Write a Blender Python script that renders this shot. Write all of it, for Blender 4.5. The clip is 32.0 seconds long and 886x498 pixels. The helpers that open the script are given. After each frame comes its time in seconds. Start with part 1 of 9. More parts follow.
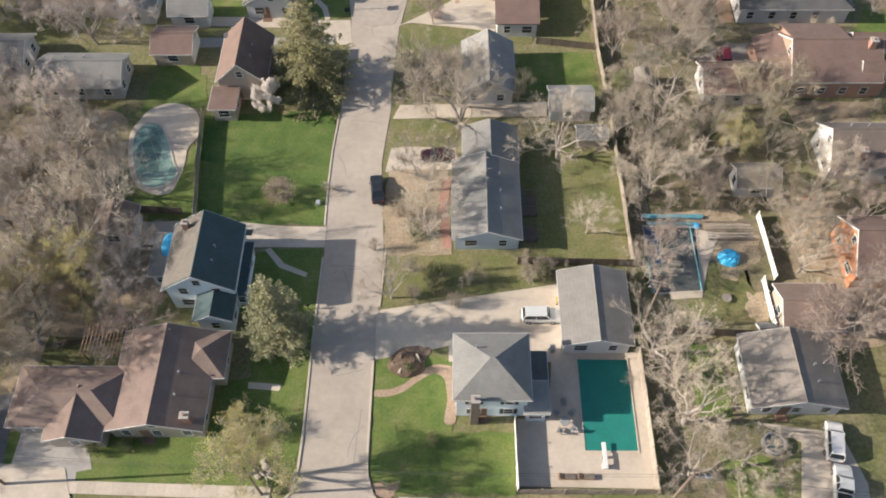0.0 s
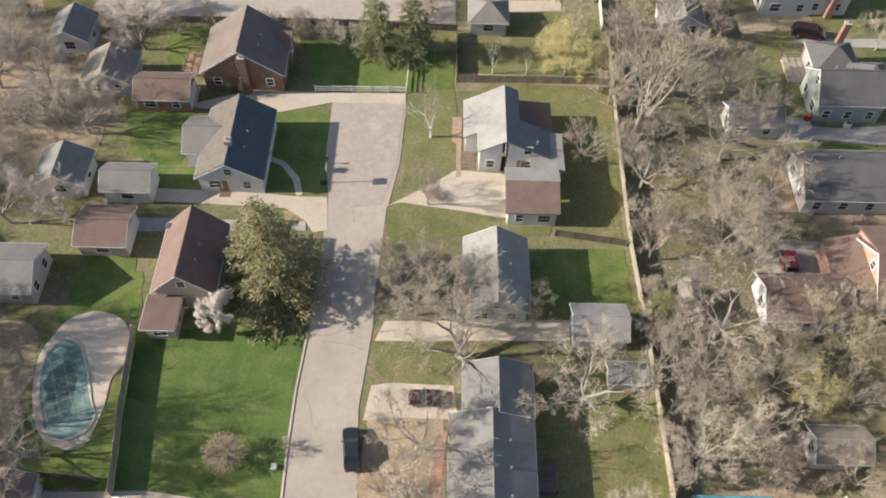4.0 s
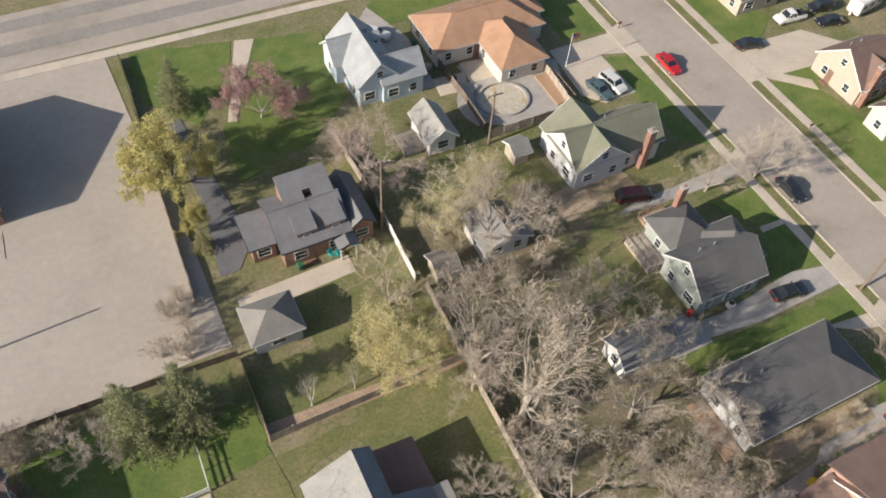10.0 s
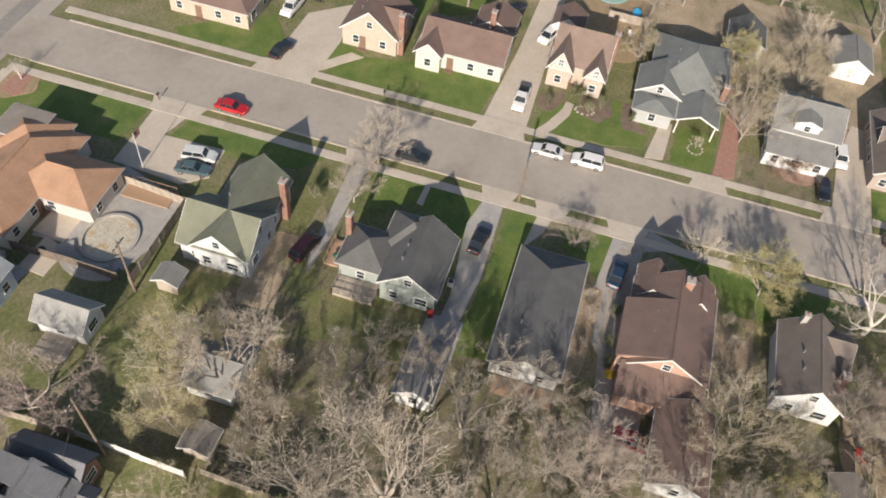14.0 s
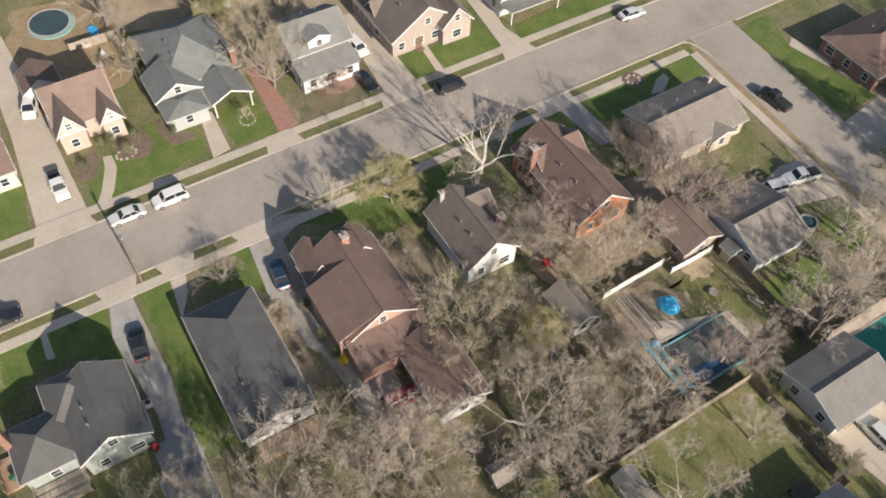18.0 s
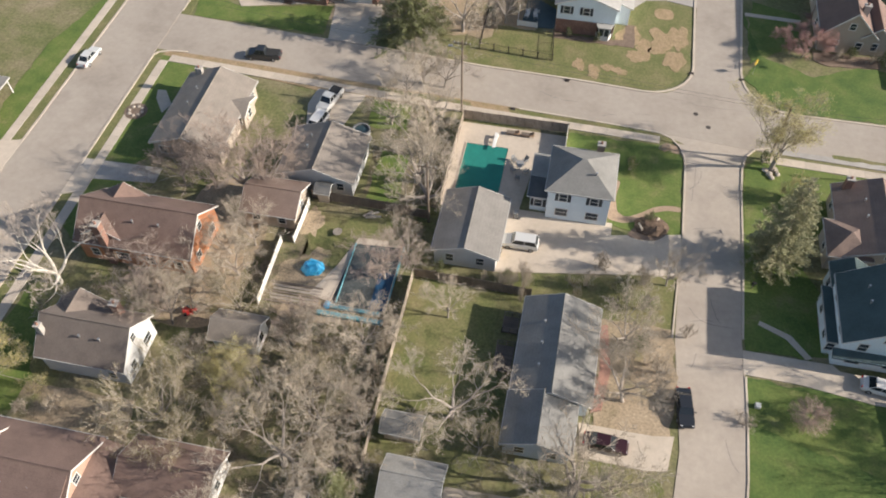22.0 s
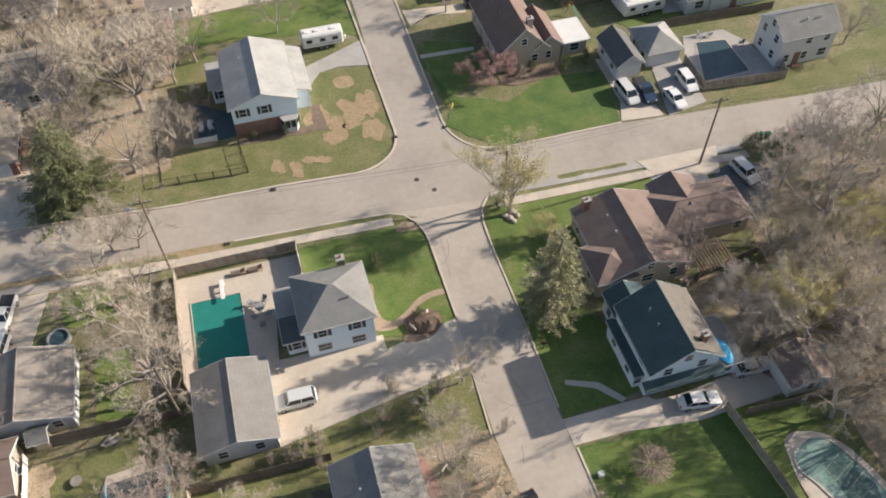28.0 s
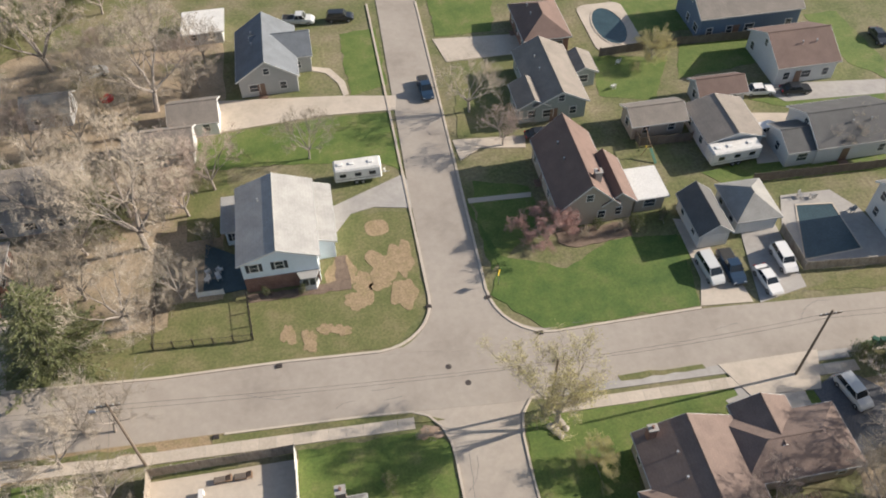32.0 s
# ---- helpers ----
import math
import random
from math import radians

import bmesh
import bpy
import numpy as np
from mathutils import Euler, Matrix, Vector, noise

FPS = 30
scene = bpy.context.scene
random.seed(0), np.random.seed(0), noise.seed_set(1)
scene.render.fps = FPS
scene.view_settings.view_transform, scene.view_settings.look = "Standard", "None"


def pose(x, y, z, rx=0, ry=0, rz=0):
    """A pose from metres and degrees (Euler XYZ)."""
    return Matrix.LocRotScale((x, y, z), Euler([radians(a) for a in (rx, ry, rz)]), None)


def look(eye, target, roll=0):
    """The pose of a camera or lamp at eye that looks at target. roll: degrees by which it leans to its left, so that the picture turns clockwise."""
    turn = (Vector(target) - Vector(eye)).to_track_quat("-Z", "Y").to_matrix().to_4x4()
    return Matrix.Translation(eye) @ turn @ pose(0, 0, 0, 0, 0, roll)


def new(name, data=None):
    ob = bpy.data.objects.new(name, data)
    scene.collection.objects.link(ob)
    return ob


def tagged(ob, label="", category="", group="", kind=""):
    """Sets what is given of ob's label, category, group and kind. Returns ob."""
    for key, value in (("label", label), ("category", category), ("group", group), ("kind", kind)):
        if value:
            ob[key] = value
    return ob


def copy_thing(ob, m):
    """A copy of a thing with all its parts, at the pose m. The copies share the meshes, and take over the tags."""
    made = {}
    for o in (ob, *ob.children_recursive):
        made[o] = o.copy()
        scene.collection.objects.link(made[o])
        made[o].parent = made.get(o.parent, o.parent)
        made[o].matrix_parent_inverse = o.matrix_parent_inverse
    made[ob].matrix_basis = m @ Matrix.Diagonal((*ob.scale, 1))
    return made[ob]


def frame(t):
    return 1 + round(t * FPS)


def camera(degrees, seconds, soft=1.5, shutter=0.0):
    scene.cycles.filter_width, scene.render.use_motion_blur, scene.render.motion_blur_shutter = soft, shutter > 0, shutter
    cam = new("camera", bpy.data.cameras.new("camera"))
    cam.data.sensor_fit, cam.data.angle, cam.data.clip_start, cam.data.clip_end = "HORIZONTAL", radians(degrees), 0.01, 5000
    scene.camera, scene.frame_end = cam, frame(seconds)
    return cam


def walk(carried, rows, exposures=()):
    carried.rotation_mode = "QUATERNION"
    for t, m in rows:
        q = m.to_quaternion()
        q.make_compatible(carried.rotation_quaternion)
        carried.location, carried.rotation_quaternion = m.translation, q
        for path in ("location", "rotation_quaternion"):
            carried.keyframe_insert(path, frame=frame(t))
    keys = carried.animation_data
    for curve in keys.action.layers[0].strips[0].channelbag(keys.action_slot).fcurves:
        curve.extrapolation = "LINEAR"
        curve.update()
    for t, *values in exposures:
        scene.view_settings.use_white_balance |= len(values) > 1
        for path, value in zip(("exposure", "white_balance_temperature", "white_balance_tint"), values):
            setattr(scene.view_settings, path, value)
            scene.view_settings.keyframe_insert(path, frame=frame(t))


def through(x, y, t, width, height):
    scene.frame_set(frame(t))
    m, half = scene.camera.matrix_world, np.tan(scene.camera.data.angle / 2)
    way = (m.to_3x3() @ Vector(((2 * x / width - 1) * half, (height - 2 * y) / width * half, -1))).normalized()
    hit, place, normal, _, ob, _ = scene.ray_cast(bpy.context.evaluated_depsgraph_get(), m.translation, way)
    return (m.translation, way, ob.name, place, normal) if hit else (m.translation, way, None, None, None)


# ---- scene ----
cam = camera(57.75, 32.0, soft=1.9)
# seconds, x, y, z, pitch, roll, yaw
ROWS = [
    (0.0, 0.00, -0.00, 88.00, -57.57, 0.28, 0.35),
    (0.5, -0.25, 3.41, 87.12, -57.11, 0.09, 0.39),
    (1.0, -0.41, 7.09, 86.29, -56.82, -0.10, 0.51),
    (1.5, -0.47, 10.84, 85.53, -56.56, -0.25, 0.65),
    (2.0, -0.50, 15.90, 84.75, -56.47, -0.36, 0.76),
    (2.5, -0.53, 23.73, 84.00, -56.36, -0.54, 0.95),
    (3.0, -0.64, 27.69, 83.29, -56.21, -0.65, 1.01),
    (3.5, -0.80, 31.34, 82.61, -55.93, -0.81, 1.05),
    (5.5, -1.98, 46.95, 80.09, -54.25, -1.77, 1.04),
    (6.0, -2.31, 52.18, 79.63, -53.88, -2.11, 1.10),
    (6.5, -2.35, 56.74, 79.36, -53.64, -2.24, 0.24),
    (7.0, -2.19, 60.89, 79.29, -53.68, -2.23, -1.65),
    (7.5, -2.21, 65.11, 79.34, -53.78, -2.33, -4.14),
    (8.0, -2.21, 69.37, 79.40, -53.88, -2.40, -7.53),
    (8.5, -2.22, 73.75, 79.39, -53.94, -2.53, -11.66),
    (9.0, -2.10, 77.75, 79.34, -53.81, -2.65, -16.24),
    (9.5, -1.90, 81.32, 79.22, -53.63, -2.81, -21.12),
    (10.0, -1.78, 84.25, 79.08, -53.33, -2.88, -26.38),
    (10.5, -1.87, 87.05, 78.95, -53.02, -3.10, -31.88),
    (11.0, -2.24, 89.86, 78.93, -52.77, -3.46, -37.51),
    (11.5, -2.54, 92.43, 79.00, -52.51, -3.70, -43.24),
    (12.0, -2.63, 94.78, 79.14, -52.29, -3.81, -49.10),
    (12.5, -2.68, 96.93, 79.44, -52.09, -3.91, -54.98),
    (13.0, -2.67, 99.06, 79.89, -51.97, -4.00, -60.99),
    (13.5, -2.67, 101.35, 80.46, -51.91, -4.20, -67.07),
    (14.0, -2.27, 103.88, 81.07, -51.97, -4.54, -73.20),
    (14.5, -1.41, 105.56, 81.65, -52.06, -4.44, -79.27),
    (16.5, 4.76, 106.16, 83.25, -53.86, -1.69, -103.26),
    (17.0, 5.62, 106.58, 83.43, -54.03, -1.62, -109.30),
    (17.5, 6.13, 107.28, 83.37, -53.91, -1.66, -115.37),
    (18.0, 6.34, 107.84, 83.21, -53.72, -1.55, -121.36),
    (18.5, 6.32, 108.35, 83.05, -53.40, -1.41, -127.33),
    (19.0, 6.39, 108.57, 82.73, -53.15, -1.07, -133.30),
    (19.5, 6.51, 108.69, 82.29, -52.93, -0.71, -139.27),
    (20.0, 6.61, 108.57, 81.79, -52.77, -0.36, -145.08),
    (20.5, 6.62, 108.70, 81.38, -52.61, -0.10, -150.79),
    (21.0, 6.70, 108.79, 80.99, -52.49, 0.12, -156.49),
    (21.5, 6.90, 109.10, 80.73, -52.33, 0.36, -162.38),
    (22.0, 7.27, 109.48, 80.61, -52.20, 0.51, -168.27),
    (22.5, 7.65, 109.69, 80.61, -52.12, 0.63, -174.12),
    (23.0, 8.13, 109.67, 80.70, -52.07, 0.75, -179.93),
    (23.5, 8.79, 109.29, 80.77, -52.07, 0.80, -185.72),
    (24.0, 9.25, 108.49, 80.79, -52.08, 0.78, -191.19),
    (24.5, 9.64, 107.43, 80.72, -52.02, 0.79, -194.70),
    (26.5, 9.12, 99.56, 80.09, -51.61, 0.49, -196.11),
    (27.0, 8.60, 96.89, 79.92, -51.52, 0.41, -196.17),
    (27.5, 7.87, 94.13, 79.73, -51.32, 0.36, -196.17),
    (28.0, 6.92, 91.30, 79.53, -51.14, 0.45, -196.20),
    (28.5, 5.82, 88.36, 79.33, -50.89, 0.50, -196.10),
    (29.0, 4.75, 85.40, 79.12, -50.63, 0.57, -195.20),
    (29.5, 3.70, 82.40, 78.89, -50.32, 0.52, -193.14),
    (30.0, 2.66, 79.32, 78.62, -50.00, 0.45, -191.00),
    (30.5, 1.40, 76.33, 78.39, -49.63, 0.54, -190.21),
    (31.0, 0.21, 73.23, 78.21, -49.31, 0.70, -190.18),
    (31.5, -0.88, 69.93, 78.11, -49.05, 0.83, -190.24),
    (32.0, -1.89, 66.63, 78.08, -48.79, 0.88, -190.25),
]

walk(cam, [(t, pose(x, y, z, 90 + pitch, roll, yaw)) for t, x, y, z, pitch, roll, yaw in ROWS],
     exposures=[(0.0, 0.82), (3.0, 0.85), (6.0, 0.72), (9.0, 0.61), (13.0, 0.43), (19.0, 0.54), (23.0, 0.74), (28.0, 0.74), (32.0, 0.64)])

# ---- sky and sun: low in the west, shadows run east ----
SUN_UP, SUN_AZ = radians(25.0), radians(183.5)
SUN_DIR = Vector((math.cos(SUN_UP) * math.cos(SUN_AZ), math.cos(SUN_UP) * math.sin(SUN_AZ), math.sin(SUN_UP)))
world = bpy.data.worlds.new("sky")
scene.world = world
world.use_nodes = True
wn, wl = world.node_tree.nodes, world.node_tree.links
sky = wn.new("ShaderNodeTexSky")
sky.sky_type, sky.sun_disc = "NISHITA", False
sky.sun_elevation, sky.sun_rotation = SUN_UP, radians(90) - SUN_AZ
sky.air_density, sky.dust_density = 1.0, 1.4
wl.new(sky.outputs[0], wn["Background"].inputs[0])
wn["Background"].inputs[1].default_value = 0.09
sun = new("sun", bpy.data.lights.new("sun", "SUN"))
sun.data.energy, sun.data.angle, sun.data.color = 4.9, radians(0.55), (1.0, 0.9, 0.79)
sun.matrix_world = look(SUN_DIR * 300, (0, 0, 0))


# ---- materials ----
def mat(name, colours, scale=0.6, fine=9.0, rough=0.85, bump=0.3, metal=0.0, vary=0.0, where="object", stretch=(1, 1, 1), lines=None, fine_amount=0.35):
    """colours: 2 to 4 base colours mixed by a coarse noise; a fine noise gives grain; vary: by object; lines: (period, depth) of courses along z."""
    m = bpy.data.materials.new(name)
    m.use_nodes = True
    n, l = m.node_tree.nodes, m.node_tree.links
    b = n["Principled BSDF"]
    b.inputs["Roughness"].default_value, b.inputs["Metallic"].default_value = rough, metal
    if where == "world":
        co = n.new("ShaderNodeNewGeometry").outputs["Position"]
    else:
        co = n.new("ShaderNodeTexCoord").outputs["Object"]
    mp = n.new("ShaderNodeMapping")
    mp.inputs["Scale"].default_value = stretch
    l.new(co, mp.inputs["Vector"])
    info = n.new("ShaderNodeObjectInfo")
    a = n.new("ShaderNodeTexNoise")
    a.inputs["Scale"].default_value, a.inputs["Detail"].default_value, a.inputs["Roughness"].default_value = scale, 6.0, 0.62
    l.new(mp.outputs[0], a.inputs["Vector"])
    ramp = n.new("ShaderNodeValToRGB")
    e = ramp.color_ramp.elements
    k = len(colours)
    e[0].position, e[1].position = 0.30, 0.70
    e[0].color, e[1].color = (*colours[0], 1), (*colours[-1], 1)
    for i in range(1, k - 1):
        e.new(0.30 + 0.40 * i / (k - 1)).color = (*colours[i], 1)
    l.new(a.outputs["Fac"], ramp.inputs[0])
    f = n.new("ShaderNodeTexNoise")
    f.inputs["Scale"].default_value, f.inputs["Detail"].default_value, f.inputs["Roughness"].default_value = fine, 4.0, 0.7
    l.new(mp.outputs[0], f.inputs["Vector"])
    fr = n.new("ShaderNodeMapRange")
    fr.inputs["From Min"].default_value, fr.inputs["From Max"].default_value = 0.25, 0.75
    fr.inputs["To Min"].default_value, fr.inputs["To Max"].default_value = 1 - fine_amount, 1 + fine_amount
    l.new(f.outputs["Fac"], fr.inputs["Value"])
    mul = n.new("ShaderNodeMix")
    mul.data_type, mul.blend_type = "RGBA", "MULTIPLY"
    mul.inputs["Factor"].default_value = 1.0
    l.new(ramp.outputs[0], mul.inputs["A"])
    l.new(fr.outputs[0], mul.inputs["B"])
    out = mul.outputs["Result"]
    height = f.outputs["Fac"]
    if lines:
        sep = n.new("ShaderNodeSeparateXYZ")
        l.new(co, sep.inputs[0])
        md = n.new("ShaderNodeMath")
        md.operation = "PINGPONG"
        md.inputs[1].default_value = lines[0] / 2
        l.new(sep.outputs["Z"], md.inputs[0])
        lr = n.new("ShaderNodeMapRange")
        lr.inputs["From Max"].default_value = lines[0] * 0.16
        lr.inputs["To Min"].default_value = 1 - lines[1]
        l.new(md.outputs[0], lr.inputs["Value"])
        m2 = n.new("ShaderNodeMix")
        m2.data_type, m2.blend_type = "RGBA", "MULTIPLY"
        m2.inputs["Factor"].default_value = 1.0
        l.new(out, m2.inputs["A"])
        l.new(lr.outputs[0], m2.inputs["B"])
        out = m2.outputs["Result"]
    if vary:
        hs = n.new("ShaderNodeHueSaturation")
        vr = n.new("ShaderNodeMapRange")
        vr.inputs["To Min"].default_value, vr.inputs["To Max"].default_value = 1 - vary, 1 + vary
        l.new(info.outputs["Random"], vr.inputs["Value"])
        l.new(vr.outputs[0], hs.inputs["Value"])
        l.new(out, hs.inputs["Color"])
        out = hs.outputs[0]
    l.new(out, b.inputs["Base Color"])
    if bump:
        bp = n.new("ShaderNodeBump")
        bp.inputs["Strength"].default_value, bp.inputs["Distance"].default_value = bump, 0.05
        l.new(height, bp.inputs["Height"])
        l.new(bp.outputs[0], b.inputs["Normal"])
    return m


def glassy(name, colour, rough=0.08):
    m = bpy.data.materials.new(name)
    m.use_nodes = True
    b = m.node_tree.nodes["Principled BSDF"]
    b.inputs["Base Color"].default_value, b.inputs["Roughness"].default_value = (*colour, 1), rough
    b.inputs["Specular IOR Level"].default_value = 0.6
    return m


# ground covers
GROUND = mat("yard_ground", [(0.10, 0.12, 0.038), (0.14, 0.145, 0.058), (0.19, 0.17, 0.09), (0.25, 0.21, 0.135)], 0.13, 2.2, 0.95, 0.6, where="world", fine_amount=0.45)
LITTER = mat("leaf_litter", [(0.085, 0.105, 0.036), (0.185, 0.15, 0.10), (0.13, 0.125, 0.058), (0.25, 0.20, 0.145)], 0.22, 3.5, 0.95, 0.6, where="world", fine_amount=0.5)
GRASS = mat("lawn_grass", [(0.07, 0.115, 0.022), (0.095, 0.14, 0.028), (0.125, 0.16, 0.038), (0.175, 0.175, 0.065)], 0.3, 3.2, 0.9, 0.5, where="world", fine_amount=0.32)
GRASSD = mat("lush_lawn_grass", [(0.05, 0.095, 0.018), (0.072, 0.12, 0.023), (0.098, 0.142, 0.03), (0.13, 0.15, 0.045)], 0.28, 3.2, 0.9, 0.5, where="world", fine_amount=0.35)
DRYGRASS = mat("worn_grass", [(0.105, 0.125, 0.038), (0.15, 0.15, 0.058), (0.21, 0.18, 0.09)], 0.25, 3.0, 0.95, 0.5, where="world", fine_amount=0.4)
MULCH = mat("mulch", [(0.14, 0.10, 0.075), (0.21, 0.155, 0.115)], 1.2, 8.0, 0.95, 0.7, where="world", fine_amount=0.4)
REDMULCH = mat("red_bark_mulch", [(0.25, 0.155, 0.12), (0.33, 0.21, 0.165), (0.29, 0.20, 0.15)], 0.8, 9.0, 0.95, 0.5, where="world")
GREYWOOD = mat("weathered_planks", [(0.27, 0.235, 0.20), (0.35, 0.305, 0.26)], 1.5, 9.0, 0.9, 0.3, vary=0.2)
SOIL = mat("bare_soil", [(0.36, 0.26, 0.16), (0.30, 0.22, 0.13), (0.25, 0.20, 0.10)], 0.8, 4.0, 0.95, 0.5, where="world")
ROAD = mat("worn_asphalt", [(0.275, 0.238, 0.20), (0.33, 0.286, 0.24), (0.365, 0.32, 0.27), (0.315, 0.272, 0.23)], 0.1, 1.1, 0.9, 0.1, where="world", fine_amount=0.08)
ROADA = mat("chip_seal_asphalt", [(0.33, 0.283, 0.237), (0.385, 0.333, 0.277), (0.43, 0.373, 0.312)], 0.14, 1.2, 0.9, 0.1, where="world", fine_amount=0.09)
PATCH = mat("new_asphalt", [(0.115, 0.115, 0.12), (0.14, 0.14, 0.145)], 0.5, 5.0, 0.9, 0.3, where="world")
LOT = mat("parking_asphalt", [(0.33, 0.29, 0.245), (0.375, 0.33, 0.28), (0.41, 0.36, 0.305)], 0.07, 1.0, 0.9, 0.15, where="world", fine_amount=0.10)
CONC = mat("concrete", [(0.42, 0.36, 0.29), (0.49, 0.42, 0.34), (0.53, 0.46, 0.375)], 0.22, 1.6, 0.85, 0.1, where="world", fine_amount=0.09)
CONCG = mat("grey_concrete", [(0.30, 0.28, 0.26), (0.36, 0.335, 0.305), (0.41, 0.38, 0.34)], 0.25, 1.6, 0.85, 0.1, where="world", fine_amount=0.10)
GRAVEL = mat("gravel_drive", [(0.30, 0.27, 0.23), (0.38, 0.33, 0.28), (0.27, 0.23, 0.18)], 0.5, 6.0, 0.95, 0.4, where="world", fine_amount=0.25)
PAVER = mat("brick_paving", [(0.30, 0.16, 0.12), (0.37, 0.21, 0.16)], 1.5, 7.0, 0.9, 0.3, where="world")
LANEM = mat("worn_lane_asphalt", [(0.22, 0.20, 0.18), (0.25, 0.23, 0.205), (0.28, 0.255, 0.225)], 0.2, 1.6, 0.9, 0.2, where="world", fine_amount=0.13)
DRYLITTER = mat("dry_leaf_litter", [(0.15, 0.155, 0.06), (0.27, 0.215, 0.14), (0.34, 0.265, 0.18), (0.39, 0.31, 0.215)], 0.2, 3.5, 0.95, 0.6, where="world", fine_amount=0.45)
STRIPE = mat("road_paint", [(0.55, 0.52, 0.46), (0.68, 0.65, 0.58)], 2.0, 9.0, 0.8, 0.0, where="world")
IRON = mat("cast_iron", [(0.07, 0.06, 0.055), (0.12, 0.10, 0.09)], 4.0, 20.0, 0.6, 0.2, metal=0.6)
# roofs
def roofing(name, c, spread=0.16):
    dark = tuple(v * (1 - spread) for v in c)
    light = tuple(min(1, v * (1 + spread)) for v in c)
    return mat(name, [dark, c, light], 0.45, 6.5, 0.9, 0.35, lines=(0.14, 0.07), fine_amount=0.2)


R_GREY = roofing("grey_shingle", (0.20, 0.196, 0.184))
R_DGREY = roofing("charcoal_shingle", (0.108, 0.106, 0.103))
R_BLUE = roofing("slate_shingle", (0.16, 0.175, 0.19))
R_BROWN = roofing("brown_shingle", (0.172, 0.116, 0.096))
R_DBROWN = roofing("dark_brown_shingle", (0.17, 0.115, 0.095))
R_TAN = roofing("taupe_shingle", (0.235, 0.205, 0.175))
R_UMBER = roofing("umber_shingle", (0.165, 0.135, 0.115))
# weathered west slopes, their sunlit paleness put into the colour
R_PATCHY = mat("sunlit_weathered_roof", [(0.105, 0.092, 0.078), (0.145, 0.127, 0.107), (0.085, 0.08, 0.068)], 0.7, 5.0, 0.9, 0.3, fine_amount=0.25)
R_ICE = roofing("pale_blue_grey_shingle", (0.30, 0.315, 0.325))
R_COCOA = roofing("cocoa_shingle", (0.20, 0.145, 0.12))
R_STONE = roofing("stone_grey_shingle", (0.205, 0.192, 0.175))
R_ORANGE = roofing("terracotta_shingle", (0.36, 0.215, 0.135))
R_GREEN = roofing("green_shingle", (0.17, 0.175, 0.128))
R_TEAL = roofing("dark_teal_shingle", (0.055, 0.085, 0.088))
R_SLATE = roofing("dark_slate_shingle", (0.165, 0.165, 0.17))
# slate of the bungalow's east slope, darkened to carry its shade
R_NIGHT = roofing("shaded_slate_shingle", (0.075, 0.088, 0.105))
R_SAGE = roofing("sage_grey_shingle", (0.165, 0.172, 0.164))
R_IVORY = roofing("ivory_shingle", (0.345, 0.335, 0.315))
R_LIGHT = roofing("pale_grey_shingle", (0.275, 0.268, 0.25))
R_WHITE = mat("white_membrane", [(0.60, 0.58, 0.54), (0.70, 0.68, 0.64)], 0.5, 5.0, 0.7, 0.1)
# walls
def siding(name, c, lines=(0.2, 0.2)):
    return mat(name, [tuple(v * 0.93 for v in c), c], 0.7, 7.0, 0.7, 0.12, lines=lines, fine_amount=0.08)


W_WHITE = siding("white_siding", (0.60, 0.60, 0.59))
W_BLUE = siding("pale_blue_siding", (0.50, 0.57, 0.63))
# white siding with the sky's blue on shaded walls mixed into its colour
W_SKYLIT = siding("skylit_white_siding", (0.76, 0.84, 0.88))
W_GREY = siding("grey_siding", (0.40, 0.40, 0.39))
W_TAN = siding("tan_siding", (0.44, 0.375, 0.305))
W_CREAM = siding("cream_siding", (0.57, 0.53, 0.465))
W_ORANGE = siding("orange_siding", (0.50, 0.215, 0.105))
W_NAVY = siding("slate_blue_siding", (0.13, 0.18, 0.25))
W_GREEN = siding("grey_green_siding", (0.33, 0.36, 0.33))
W_PINK = siding("salmon_siding", (0.46, 0.29, 0.22))
BRICK = mat("red_brick", [(0.20, 0.112, 0.085), (0.26, 0.145, 0.108), (0.30, 0.18, 0.14)], 1.2, 9.0, 0.9, 0.3, lines=(0.075, 0.2))
TANBRICK = mat("tan_brick", [(0.42, 0.345, 0.28), (0.47, 0.39, 0.32)], 1.2, 9.0, 0.9, 0.3, lines=(0.075, 0.15))
PINKBRICK = mat("pinkish_brick", [(0.31, 0.255, 0.22), (0.38, 0.315, 0.275), (0.35, 0.285, 0.25)], 1.6, 9.0, 0.9, 0.35, vary=0.08)
GUTTERM = mat("weathered_gutter", [(0.40, 0.39, 0.37), (0.47, 0.46, 0.44)], 1.5, 8.0, 0.6, 0.05, fine_amount=0.1)
TRIM = mat("white_paint", [(0.64, 0.63, 0.60), (0.70, 0.69, 0.66)], 1.5, 8.0, 0.6, 0.05, fine_amount=0.05)
PANE = glassy("window_glass", (0.035, 0.045, 0.055))
SHUTTER = mat("dark_shutter", [(0.03, 0.035, 0.04), (0.045, 0.05, 0.055)], 3, 9, 0.7, 0.1)
DOORM = mat("door_paint", [(0.16, 0.10, 0.07), (0.22, 0.14, 0.1)], 3, 9, 0.5, 0.1)
